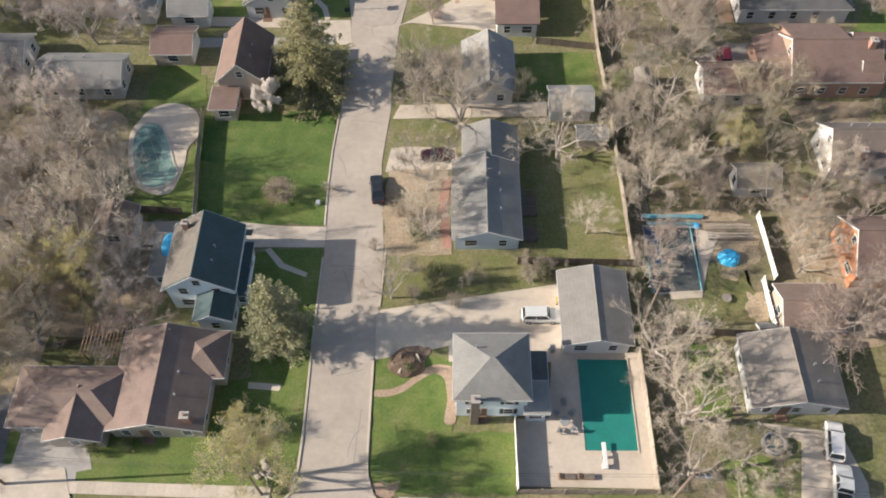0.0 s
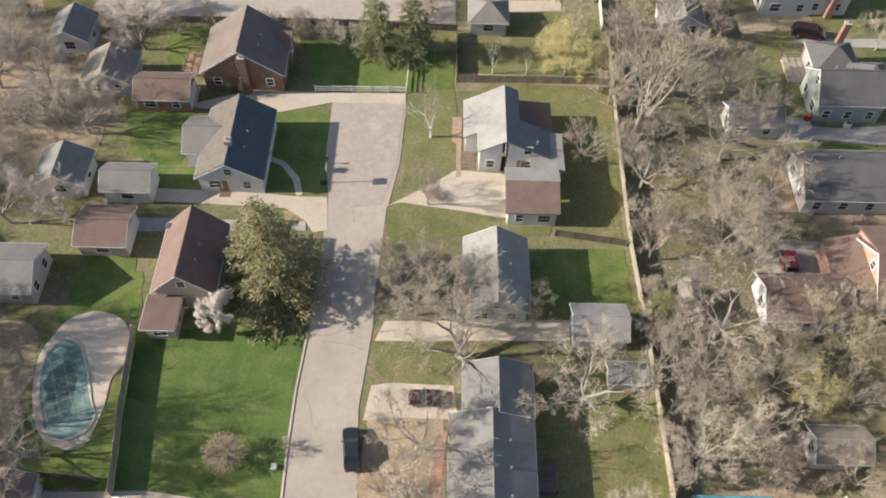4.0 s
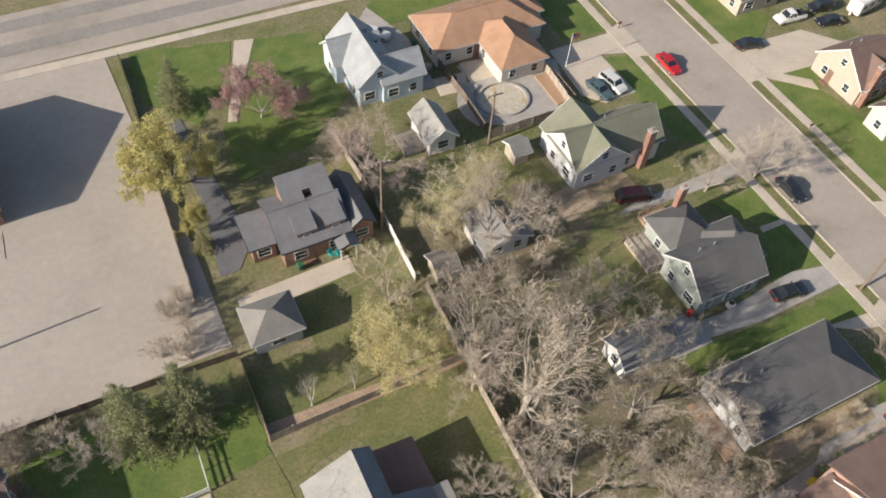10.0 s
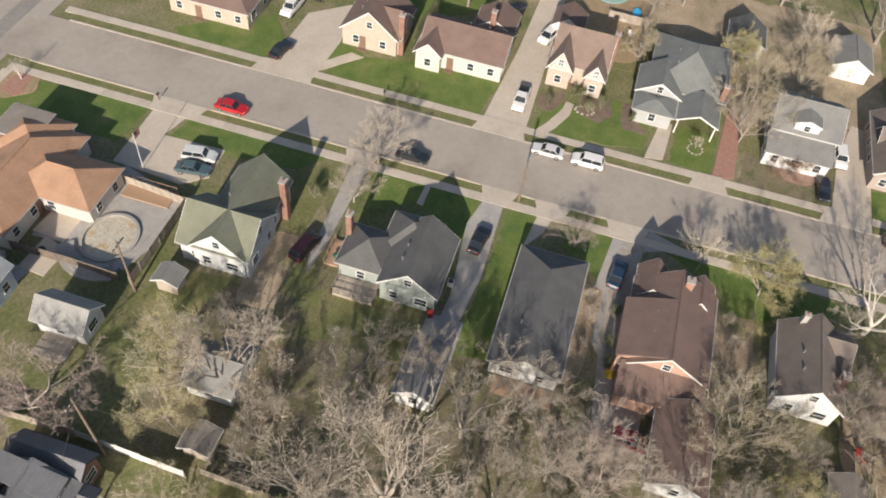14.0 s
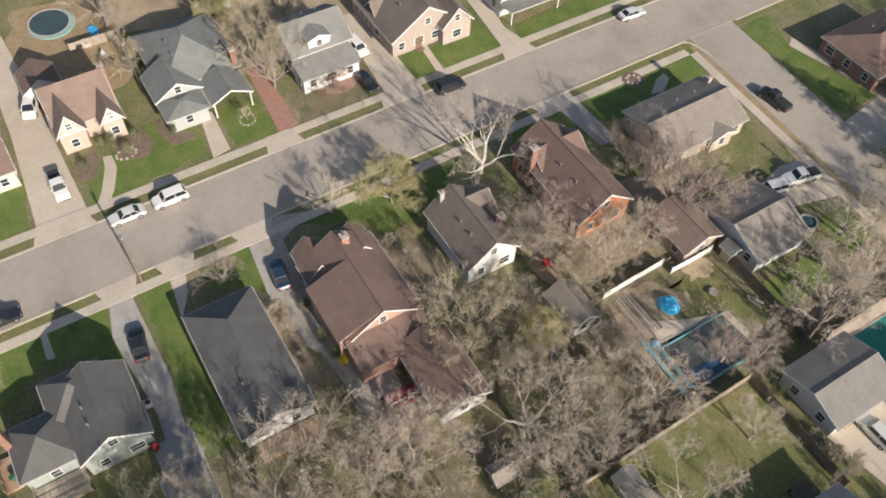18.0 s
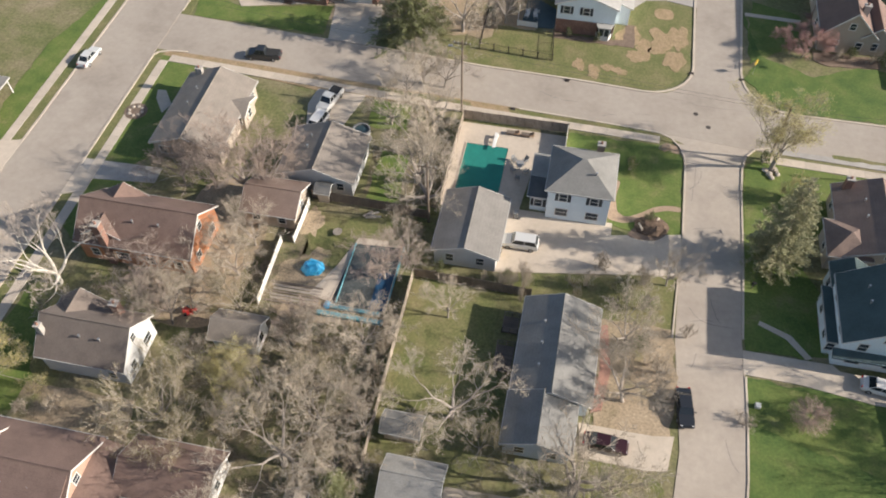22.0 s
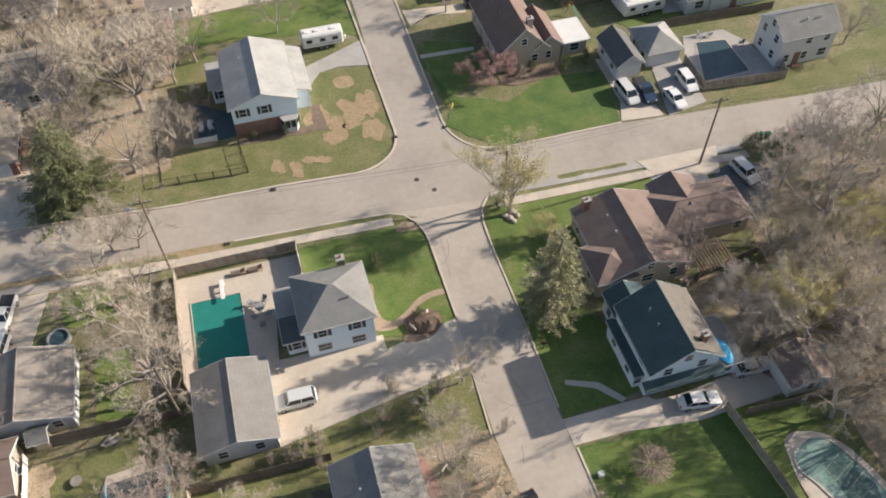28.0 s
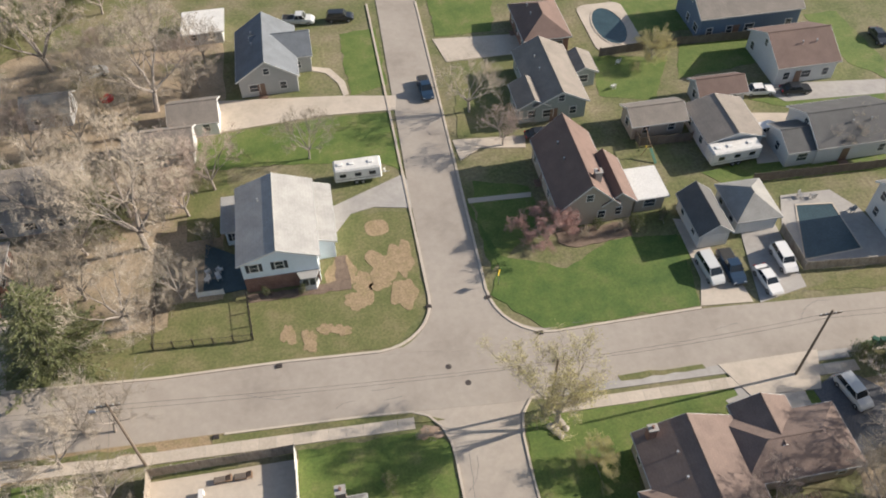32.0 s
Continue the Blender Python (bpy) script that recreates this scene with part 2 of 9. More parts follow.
# wood, metal, cloth
CEDAR = mat("weathered_fence_wood", [(0.31, 0.265, 0.215), (0.38, 0.325, 0.265), (0.255, 0.215, 0.175)], 1.4, 11.0, 0.9, 0.3, vary=0.12, stretch=(1, 1, 0.3))
DARKWOOD = mat("dark_fence_wood", [(0.13, 0.105, 0.085), (0.19, 0.155, 0.125)], 1.4, 11.0, 0.9, 0.3, vary=0.12, stretch=(1, 1, 0.3))
VINYL = mat("white_vinyl", [(0.72, 0.70, 0.66), (0.78, 0.76, 0.72)], 2, 9, 0.5, 0.05, fine_amount=0.05)
DECK = mat("deck_boards", [(0.34, 0.22, 0.14), (0.42, 0.28, 0.18)], 1.4, 11.0, 0.85, 0.3)
POLEWOOD = mat("pole_wood", [(0.16, 0.12, 0.09), (0.22, 0.17, 0.13)], 2, 12, 0.9, 0.3)
STEEL = mat("galvanised_steel", [(0.42, 0.42, 0.42), (0.5, 0.5, 0.5)], 3, 12, 0.45, 0.05, metal=0.7)
WIRE = mat("cable", [(0.05, 0.05, 0.05), (0.07, 0.07, 0.07)], 3, 9, 0.7, 0.0)
COVER = mat("teal_pool_cover", [(0.006, 0.15, 0.125), (0.009, 0.19, 0.155)], 0.5, 6.0, 0.75, 0.2, where="world", fine_amount=0.15)
WATER = mat("murky_pool_water", [(0.06, 0.13, 0.105), (0.16, 0.26, 0.215), (0.30, 0.40, 0.345)], 0.22, 3.0, 0.25, 0.05, where="world")
POOLDARK = mat("wet_green_cover", [(0.05, 0.10, 0.085), (0.08, 0.14, 0.12)], 0.6, 4.0, 0.3, 0.05, where="world")
POOLW = mat("grey_pool_water", [(0.06, 0.07, 0.07), (0.12, 0.125, 0.115)], 0.4, 3.0, 0.15, 0.05, where="world")
DARKW = mat("dark_pool_cover", [(0.03, 0.055, 0.065), (0.05, 0.085, 0.095)], 0.4, 4.0, 0.35, 0.1, where="world")
POOLBLUE = mat("pool_blue_paint", [(0.07, 0.24, 0.30), (0.16, 0.36, 0.40)], 1.2, 6.0, 0.5, 0.2)
EARTH = mat("trodden_earth", [(0.30, 0.215, 0.15), (0.37, 0.27, 0.195)], 0.8, 4.0, 0.95, 0.4, where="world")
COURT = mat("old_grey_asphalt", [(0.315, 0.273, 0.232), (0.385, 0.335, 0.283), (0.345, 0.30, 0.254), (0.43, 0.373, 0.313)], 0.22, 1.4, 0.9, 0.1, where="world", fine_amount=0.14)
FLUFF = mat("grey_pink_twigs", [(0.43, 0.37, 0.325), (0.53, 0.46, 0.405)], 0.8, 6.0, 0.95, 0.0, vary=0.15)
PALETWIG = mat("bare_twigs", [(0.33, 0.285, 0.245), (0.41, 0.355, 0.31)], 0.8, 6.0, 0.95, 0.0, vary=0.25)
TARP = mat("blue_tarp", [(0.03, 0.36, 0.66), (0.07, 0.48, 0.78)], 1.2, 6.0, 0.5, 0.5)
BLACK = mat("black_rubber", [(0.02, 0.02, 0.02), (0.03, 0.03, 0.03)], 3, 9, 0.8, 0.1)
STONE = mat("field_stone", [(0.30, 0.26, 0.22), (0.42, 0.37, 0.31)], 1.4, 7, 0.9, 0.4, vary=0.2)
BINM = mat("green_plastic", [(0.02, 0.10, 0.055), (0.03, 0.13, 0.07)], 3, 9, 0.5, 0.05)
YELLOW = mat("yellow_plastic", [(0.62, 0.42, 0.03), (0.70, 0.48, 0.05)], 3, 9, 0.5, 0.05)
REDP = mat("red_plastic", [(0.45, 0.03, 0.03), (0.55, 0.05, 0.04)], 3, 9, 0.5, 0.05)
# plants
BARK = mat("grey_bark", [(0.235, 0.20, 0.175), (0.31, 0.27, 0.235), (0.38, 0.335, 0.295)], 2.0, 11.0, 0.95, 0.5, vary=0.22, stretch=(1, 1, 0.35))
PALE = mat("pale_birch_bark", [(0.50, 0.46, 0.40), (0.60, 0.56, 0.49), (0.34, 0.31, 0.26)], 1.2, 8.0, 0.9, 0.3, vary=0.1)
BARKP = mat("tan_bark", [(0.28, 0.245, 0.205), (0.36, 0.315, 0.265), (0.43, 0.38, 0.32)], 2.0, 11.0, 0.95, 0.5, vary=0.1, stretch=(1, 1, 0.35))
TWIG = mat("bare_twigs", [(0.345, 0.295, 0.235), (0.43, 0.37, 0.295)], 0.8, 6.0, 0.95, 0.0, vary=0.25)
REDTWIG = mat("reddish_twigs", [(0.30, 0.238, 0.20), (0.37, 0.295, 0.245)], 0.8, 6.0, 0.95, 0.0, vary=0.2)


def leaf(name, c, vary=0.2, through=0.35):
    m = mat(name, [tuple(v * 0.8 for v in c), c, tuple(v * 1.2 for v in c)], 0.7, 5.0, 0.75, 0.0, vary=vary)
    n, l = m.node_tree.nodes, m.node_tree.links
    b = n["Principled BSDF"]
    tr = n.new("ShaderNodeBsdfTranslucent")
    mix = n.new("ShaderNodeMixShader")
    mix.inputs[0].default_value = through
    l.new(b.inputs["Base Color"].links[0].from_socket, tr.inputs["Color"])
    l.new(b.outputs[0], mix.inputs[1])
    l.new(tr.outputs[0], mix.inputs[2])
    l.new(mix.outputs[0], n["Material Output"].inputs["Surface"])
    return m


BUD = leaf("budding_leaves", (0.30, 0.26, 0.135))
BALLT = leaf("russet_shrub_twigs", (0.36, 0.25, 0.20), 0.1, 0.2)
BUDY = leaf("yellow_green_leaves", (0.52, 0.465, 0.215))
NEEDLE = leaf("spruce_needles", (0.19, 0.205, 0.09), 0.12, 0.25)
NEEDLEO = leaf("olive_fir_needles", (0.225, 0.212, 0.095), 0.12, 0.2)
GOLD = leaf("golden_young_leaves", (0.46, 0.42, 0.17), 0.15, 0.4)
NEEDLEG = leaf("grey_green_needles", (0.30, 0.295, 0.165), 0.1, 0.25)
SHRUB = leaf("shrub_leaves", (0.10, 0.13, 0.045), 0.25)
PINKF = leaf("pink_blossom", (0.40, 0.245, 0.225), 0.1)
WHITEF = leaf("white_blossom", (0.80, 0.75, 0.70), 0.06)
BROWNL = leaf("brown_red_leaves", (0.33, 0.21, 0.14), 0.15)


# ---- building helpers ----
def part(name, geo, material, parent=None, label=""):
    """Links a bmesh, a mesh, or (vertices, faces) as one object under parent."""
    if isinstance(geo, bpy.types.Mesh):
        me = geo
    else:
        me = bpy.data.meshes.new(name)
        if isinstance(geo, tuple):
            me.from_pydata([tuple(v) for v in geo[0]], [], geo[1])
        else:
            geo.normal_update()
            geo.to_mesh(me)
            geo.free()
        me.materials.append(material)
    ob = new(name, me)
    if parent:
        ob.parent = parent
    if label:
        ob["label"] = label
    return ob


def empty(name, x, y, z=0.0, rz=0.0):
    ob = new(name)
    ob.matrix_world = pose(x, y, z, 0, 0, rz)
    return ob


def add_box(bm, x0, x1, y0, y1, z0, z1, bevel=0.0):
    vs = [bm.verts.new(p) for p in ((x0, y0, z0), (x1, y0, z0), (x1, y1, z0), (x0, y1, z0), (x0, y0, z1), (x1, y0, z1), (x1, y1, z1), (x0, y1, z1))]
    fs = [bm.faces.new([vs[i] for i in f]) for f in ((3, 2, 1, 0), (4, 5, 6, 7), (0, 1, 5, 4), (1, 2, 6, 5), (2, 3, 7, 6), (3, 0, 4, 7))]
    if bevel:
        es = list({e for f in fs for e in f.edges})
        bmesh.ops.bevel(bm, geom=es, offset=bevel, segments=1, affect="EDGES")
    return bm


def boxed(*a, bevel=0.0):
    return add_box(bmesh.new(), *a, bevel=bevel)


def slab(points, z0, z1):
    """A flat-topped plate over a polygon (anticlockwise)."""
    bm = bmesh.new()
    top = [bm.verts.new((x, y, z1)) for x, y in points]
    bot = [bm.verts.new((x, y, z0)) for x, y in points]
    f = bm.faces.new(top)
    n = len(points)
    for i in range(n):
        bm.faces.new((bot[i], bot[(i + 1) % n], top[(i + 1) % n], top[i]))
    bm.normal_update()
    if f.normal.z < 0:
        bmesh.ops.reverse_faces(bm, faces=bm.faces[:])
    return bm


def rect(x0, x1, y0, y1):
    return [(x0, y0), (x1, y0), (x1, y1), (x0, y1)]


def rounded(points, r, n=5):
    """A polygon with its corners rounded."""
    out, k = [], len(points)
    for i in range(k):
        p, a, b = Vector(points[i]), Vector(points[i - 1]), Vector(points[(i + 1) % k])
        q = min(r, (a - p).length * 0.45, (b - p).length * 0.45)
        s, e = p + (a - p).normalized() * q, p + (b - p).normalized() * q
        out += [tuple(s * (1 - t) ** 2 + p * 2 * t * (1 - t) + e * t * t) for t in [j / n for j in range(n + 1)]]
    return out


def ragged(points, amount, seed):
    """A polygon whose long edges wander a little, as turf and soil do."""
    rnd = random.Random(seed)
    out = []
    for (xa, ya), (xb, yb) in zip(points, points[1:] + points[:1]):
        ln = math.hypot(xb - xa, yb - ya)
        n = max(1, int(ln / (2.6 * amount + 0.35)))
        out.append((xa, ya))
        for i in range(1, n):
            k = rnd.gauss(0, amount * 0.55) * min(1.0, 4.0 * min(i, n - i) / n)
            out.append((xa + (xb - xa) * i / n - (yb - ya) / ln * k, ya + (yb - ya) * i / n + (xb - xa) / ln * k))
    return out


LAYERS = [0]


def cover(name, points, level, material, label, category, z0=-0.2):
    """Plates that may overlap lie in layers 4 mm apart."""
    LAYERS[0] += 1
    level += 0.004 * (LAYERS[0] % 7)
    worn = {"lawn": 0.3, "soil": 0.75, "ground": 0.6, "flower bed": 0.2}.get(category, 0.0)
    if worn:
        points = ragged(list(points), worn, LAYERS[0])
    return tagged(part(name, slab(points, z0, level), material), label, category, kind="structure")


def prism(bm, a, b, r0, r1, sides=6):
    """A tapered bar from a to b."""
    a, b = Vector(a), Vector(b)
    d = (b - a).normalized()
    u = d.orthogonal().normalized()
    w = d.cross(u)
    ring = []
    for p, r in ((a, r0), (b, r1)):
        ring.append([bm.verts.new(p + (u * math.cos(2 * math.pi * i / sides) + w * math.sin(2 * math.pi * i / sides)) * r) for i in range(sides)])
    for i in range(sides):
        j = (i + 1) % sides
        bm.faces.new((ring[0][i], ring[0][j], ring[1][j], ring[1][i]))
    bm.faces.new(ring[0][::-1])
    bm.faces.new(ring[1])
    return bm


# ---- ground, one sheet to the horizon ----
gx = [-2500, -700, -250] + list(range(-120, 161, 8)) + [300, 800, 2500]
gy = [-2500, -700, -250] + list(range(-120, 241, 8)) + [400, 900, 2500]
gv = [(x, y, -0.02) for y in gy for x in gx]
gf = [(j * len(gx) + i, j * len(gx) + i + 1, (j + 1) * len(gx) + i + 1, (j + 1) * len(gx) + i) for j in range(len(gy) - 1) for i in range(len(gx) - 1)]
tagged(part("ground", (gv, gf), GROUND), "patchy spring yards of grass, soil and old leaves", "ground", kind="structure")

# roads: heights in steps of 1 cm so that nothing lies in one plane
STREET_A = [(-22.5, 21), (-20.5, 22.0), (-18.5, 22.6), (-17.2, 24.4), (-16.6, 27), (-16.4, 31), (-16.4, 43), (-16.1, 55), (-16.4, 60), (-16.5, 66), (-16.4, 72), (-15.8, 80), (-15.5, 99), (-16.6, 106), (-16.6, 116), (-6.2, 116), (-6.6, 105), (-8.0, 96), (-8.6, 84), (-8.5, 80), (-9.4, 70), (-8.9, 62), (-8.5, 56), (-8.7, 47), (-8.9, 40), (-9.0, 28), (-8.9, 26.2), (-8.2, 24.2), (-7.0, 22.6), (-5.2, 21.6), (-3, 21)]
cover("road", STREET_A, 0.03, ROADA, "pale worn asphalt side street with cracks", "road")
cover("road", rounded([(-120, 18.3), (-71, 16.7), (-42, 14.5), (-22, 14.3), (-5, 13.2), (20, 12.4), (48, 10.4), (86, 8.0), (86, 17.6), (60, 18.4), (40, 19.6), (16, 20.6), (-6, 21.9), (-18, 22.9), (-50, 23.2), (-75, 25.0), (-120, 27.5)], 4), 0.04, ROAD, "grey asphalt street crossing between the houses", "road")
cover("road", [(-16.9, 15), (-16.9, 7.5), (-17.4, -15), (-18.4, -59), (-21, -160), (-14, -160), (-11.5, -60), (-10.2, -15), (-9.8, 7.5), (-9.8, 15)], 0.05, ROAD, "grey asphalt street running away from the crossing", "road")
for sx, x in ((-1, -16.9), (1, -9.8)):
    k = [(x, 14.5), (x, 6.5)] + [(x + sx * 7 * (1 - math.cos(a)), 6.5 + 7.4 * math.sin(a)) for a in [i * math.pi / 16 for i in range(1, 9)]]
    cover("road", k, 0.045, ROAD, "rounded asphalt corner of the crossing", "road")
cover("road", [(73.2, -120), (83.4, -120), (83.4, 190), (73.2, 190)], 0.06, ROAD, "grey asphalt street with parked cars", "road")
cover("road", [(-160, 189.8), (160, 186.9), (160, 200), (-160, 203)], 0.07, ROAD, "wide asphalt main road", "road")


# ---- lawns, drives and paths ----
cover("leaf_litter", rounded(rect(24,47,54,141), 5), -0.012, LITTER, "brown leaf litter under bare trees", "ground")
cover("leaf_litter", rounded(rect(-64,-36,43,61), 5), -0.012, DRYLITTER, "brown leaf litter under bare trees", "ground")
cover("leaf_litter", rounded(rect(-64,-46,61,80), 5), -0.012, DRYLITTER, "brown leaf litter under bare trees", "ground")
cover("leaf_litter", rounded(rect(15,52,-56,5.5), 5), -0.012, DRYLITTER, "brown leaf litter under bare trees", "ground")
cover("leaf_litter", rounded(rect(44,55,42,66), 5), -0.012, DRYLITTER, "brown leaf litter under bare trees", "ground")
cover("leaf_litter", rounded(rect(-70,-47,100,136), 5), -0.012, DRYLITTER, "brown leaf litter under bare trees", "ground")
cover("leaf_litter", rounded(rect(-90,-49,27,60), 5), -0.012, DRYLITTER, "brown leaf litter under bare trees", "ground")
cover("lawn", [(-35.6, 78.8), (-16.1, 79.9), (-16.6, 72), (-16.6, 59.6), (-34.9, 59.9)], 0.012, GRASSD, "wide mown green lawn with a round shrub", "lawn")
cover("patio", rounded([(-37.6, 65.1), (-39.1, 64.3), (-42.1, 65.2), (-43.9, 67.4), (-45.2, 71.2), (-45.8, 75.6), (-43.8, 80.2), (-40.7, 81.4), (-37.6, 80.4), (-36.1, 78.4), (-35.8, 74.5), (-37.0, 72.9), (-36.8, 69.3)], 1.5), 0.05, CONC, "pale concrete surround of a kidney pool", "patio")
cover("lawn", [(-37.1, 68.9), (-35.6, 74.0), (-34.9, 59.9), (-43.0, 60.8), (-42.4, 65.5)], 0.008, GRASS, "mown green lawn", "lawn")
cover("lawn", [(-44.9, 79.3), (-44.0, 89.6), (-37.9, 89.0), (-35.9, 80.4), (-40.9, 79.9)], 0.011, GRASS, "mown green lawn", "lawn")
cover("lawn", [(-8.8, 26.6), (-8.7, 40.0), (-7.1, 42.4), (0.4, 40.0), (0.4, 31.3), (7.6, 31.2), (7.3, 24.2), (-5.4, 24.4), (-7.8, 25.0)], 0.01, GRASS, "green lawn of the corner house", "lawn")
cover("bed", rounded([(-7.4, 40.2), (-5.6, 42.0), (-1.8, 41.9), (-3.4, 39.0), (-5.6, 37.6)], 1), 0.05, MULCH, "dark mulched planting bed beside the drive", "flower bed")
cover("path", rounded([(-8.7, 36.4), (-6.9, 36.4), (-5.0, 37.2), (-3.4, 38.9), (-1.4, 39.7), (0.7, 39.4), (0.9, 32.2), (-0.6, 32.2), (-0.1, 35.4), (-0.5, 38.0), (-1.7, 38.6), (-3.4, 37.6), (-5.2, 36.1), (-7.0, 35.5), (-8.7, 35.5)], 0.7), 0.05, EARTH, "curved trodden earth garden path", "path")
cover("driveway", [(-8.9, 46.4), (-8.5, 46.9), (13.9, 50.7), (14.2, 42.2), (9.9, 41.7), (9.8, 43.7), (0.7, 43.8), (0.4, 42.1), (-8.8, 40.2)], 0.055, CONC, "pale concrete driveway", "driveway")
cover("patio", [(7.8, 32.9), (11.5, 33.0), (12.2, 40.1), (14.2, 42.2), (22.6, 41.2), (22.6, 25.0), (7.4, 25.2)], 0.06, CONC, "concrete pool deck", "patio")
cover("lawn", [(-8.9, 47.2), (14.0, 51.0), (8.0, 54.7), (-8.4, 56.0)], 0.006, DRYGRASS, "rough grass strip", "lawn")
cover("lawn", [(-8.4, 56.0), (0.4, 56.0), (0.4, 66.1), (-9.9, 63.2)], 0.007, LITTER, "leafy front yard", "lawn")
cover("lawn", [(9.3, 56.0), (23.0, 54.3), (24.0, 72.0), (10.7, 72.0)], 0.01, DRYGRASS, "patchy fenced back lawn", "lawn")
cover("lawn", [(-23.4, 36.3), (-23.9, 55.9), (-16.5, 55.9), (-16.7, 43.0), (-16.8, 30.9), (-17.2, 26.2), (-18.4, 24.9), (-41.2, 25.7), (-41.3, 30.3), (-31.6, 30.5)], 0.01, GRASS, "green lawn under trees", "lawn")
cover("path", [(-23.5, 37.3), (-19.6, 37.0), (-19.8, 36.2), (-23.5, 36.5)], 0.052, CONC, "concrete garden path", "path")
cover("driveway", [(-48.5, 31.3), (-41.5, 31.3), (-41.0, 25.3), (-48.6, 25.3)], 0.05, CONCG, "grey concrete driveway", "driveway")
cover("lawn", [(-51.0, 31.1), (-48.6, 31.3), (-48.7, 25.6), (-49.3, 25.6)], 0.009, GRASS, "mown green lawn", "lawn")
cover("driveway", [(-27.4, 59.5), (-16.2, 59.3), (-16.2, 56.1), (-26.1, 56.1), (-27.3, 57.2)], 0.052, CONC, "pale concrete driveway", "driveway")
cover("driveway", [(-18.2, 58.9), (-18.9, 56.5), (-29.5, 56.9), (-39.1, 56.0), (-41.8, 59.9), (-30.4, 60.4)], 0.051, CONC, "long concrete driveway", "driveway")
cover("path", [(-18.2, 51.6), (-21.7, 53.0), (-23.9, 55.7), (-23.2, 56.0), (-21.1, 53.6), (-18.0, 52.2)], 0.052, CONC, "concrete garden path", "path")
cover("lawn", [(-14.9, 39.9), (-21.5, 38.8), (-26.2, 47.5), (-26.2, 55.2), (-16.5, 56.0)], 0.009, GRASS, "shaded side lawn", "lawn")
cover("lawn", [(-15.6, 31.0), (-27.0, 30.5), (-26.9, 37.3), (-16.1, 39.4)], 0.008, GRASS, "mown green lawn", "lawn")
cover("lawn", [(-29.4, 25.5), (-40.1, 24.6), (-39.6, 27.5), (-34.5, 27.0), (-28.1, 28.8), (-16.3, 30.8), (-17.5, 25.6)], 0.009, GRASS, "mown green lawn", "lawn")
cover("driveway", [(-39.5, 26.9), (-47.4, 25.3), (-48.4, 28.4), (-43.4, 29.1), (-40.4, 29.3)], 0.05, CONCG, "grey concrete driveway", "driveway")
cover("driveway", [(-49.6, 27.5), (-54.1, 25.3), (-57.4, 28.9), (-53.8, 35.2), (-50.3, 35.9)], 0.048, PATCH, "dark asphalt driveway", "driveway")
cover("lawn", [(-13.8, 64.4), (-17.2, 59.9), (-35.4, 61.2), (-35.2, 70.7)], 0.008, GRASS, "mown lawn", "lawn")
cover("driveway", [(-8.2, 72.6), (-6.1, 73.0), (0.9, 72.8), (1.4, 68.9), (-6.5, 68.9), (-8.8, 68.5)], 0.052, CONC, "pale concrete driveway", "driveway")
cover("lawn", rounded([(-8.3, 74.6), (-7.0, 77.8), (0.5, 78.2), (1.4, 73.0), (-6.1, 73.1)], 2), 0.012, DRYGRASS, "small worn front lawn", "lawn")
cover("driveway", [(-8.2, 78.2), (-7.2, 80.8), (14.4, 81.5), (14.2, 78.8), (-7.0, 78.2)], 0.054, CONC, "pale concrete driveway", "driveway")
cover("lawn", [(-7.7, 81.2), (-8.7, 96.0), (2.6, 96.3), (2.6, 81.1), (-6.5, 80.9)], 0.009, LITTER, "leafy shaded front yard", "lawn")
cover("driveway", rounded([(-8.2, 97.4), (0.0, 103.1), (0.7, 103.9), (7.7, 103.4), (7.5, 96.0), (2.1, 97.1), (-6.3, 98.3)], 1), 0.056, CONC, "pale concrete driveway", "driveway")
cover("lawn", [(-6.2, 115.5), (-5.7, 118.3), (0.5, 119.1), (1.7, 108.0), (0.7, 103.1), (-1.9, 101.8), (-6.1, 100.5)], 0.011, DRYGRASS, "worn grass under birches", "lawn")
cover("lawn", [(0.5, 118.6), (23.0, 119.8), (21.9, 93.6), (13.7, 93.7), (14.8, 104.5), (13.9, 116.0), (7.8, 117.1), (1.6, 115.4)], 0.01, DRYGRASS, "green side lawn", "lawn")
cover("lawn", [(10.4, 91.1), (21.9, 91.9), (21.8, 83.9), (14.4, 83.0), (9.7, 84.1)], 0.011, GRASS, "shaded green lawn", "lawn")
cover("lawn", [(-7.9, 97.5), (-6.3, 98.1), (2.1, 97.0), (13.2, 95.4), (12.7, 93.6), (2.7, 93.6), (-7.8, 91.8)], 0.01, DRYGRASS, "worn front grass", "lawn")
cover("lawn", [(-24.7, 113.3), (-20.6, 113.9), (-16.7, 113.2), (-15.6, 99.7), (-19.2, 99.1), (-23.9, 99.8)], 0.01, GRASS, "green shaded lawn", "lawn")
cover("path", [(-24.2, 105.6), (-21.9, 104.7), (-19.6, 101.9), (-18.9, 99.1), (-19.7, 98.9), (-20.4, 101.4), (-22.2, 103.9), (-24.0, 104.7)], 0.052, CONC, "concrete garden path", "path")
cover("driveway", [(-15.7, 98.8), (-15.1, 93.6), (-16.9, 93.2), (-18.1, 95.0), (-20.8, 96.9), (-38.0, 97.5), (-37.9, 99.6), (-23.8, 99.2), (-19.9, 98.8)], 0.05, CONC, "pale concrete driveway", "driveway")
cover("lawn", [(-21.1, 96.5), (-17.5, 96.2), (-17.3, 94.9), (-20.5, 94.9)], 0.013, SOIL, "small bare verge", "lawn")
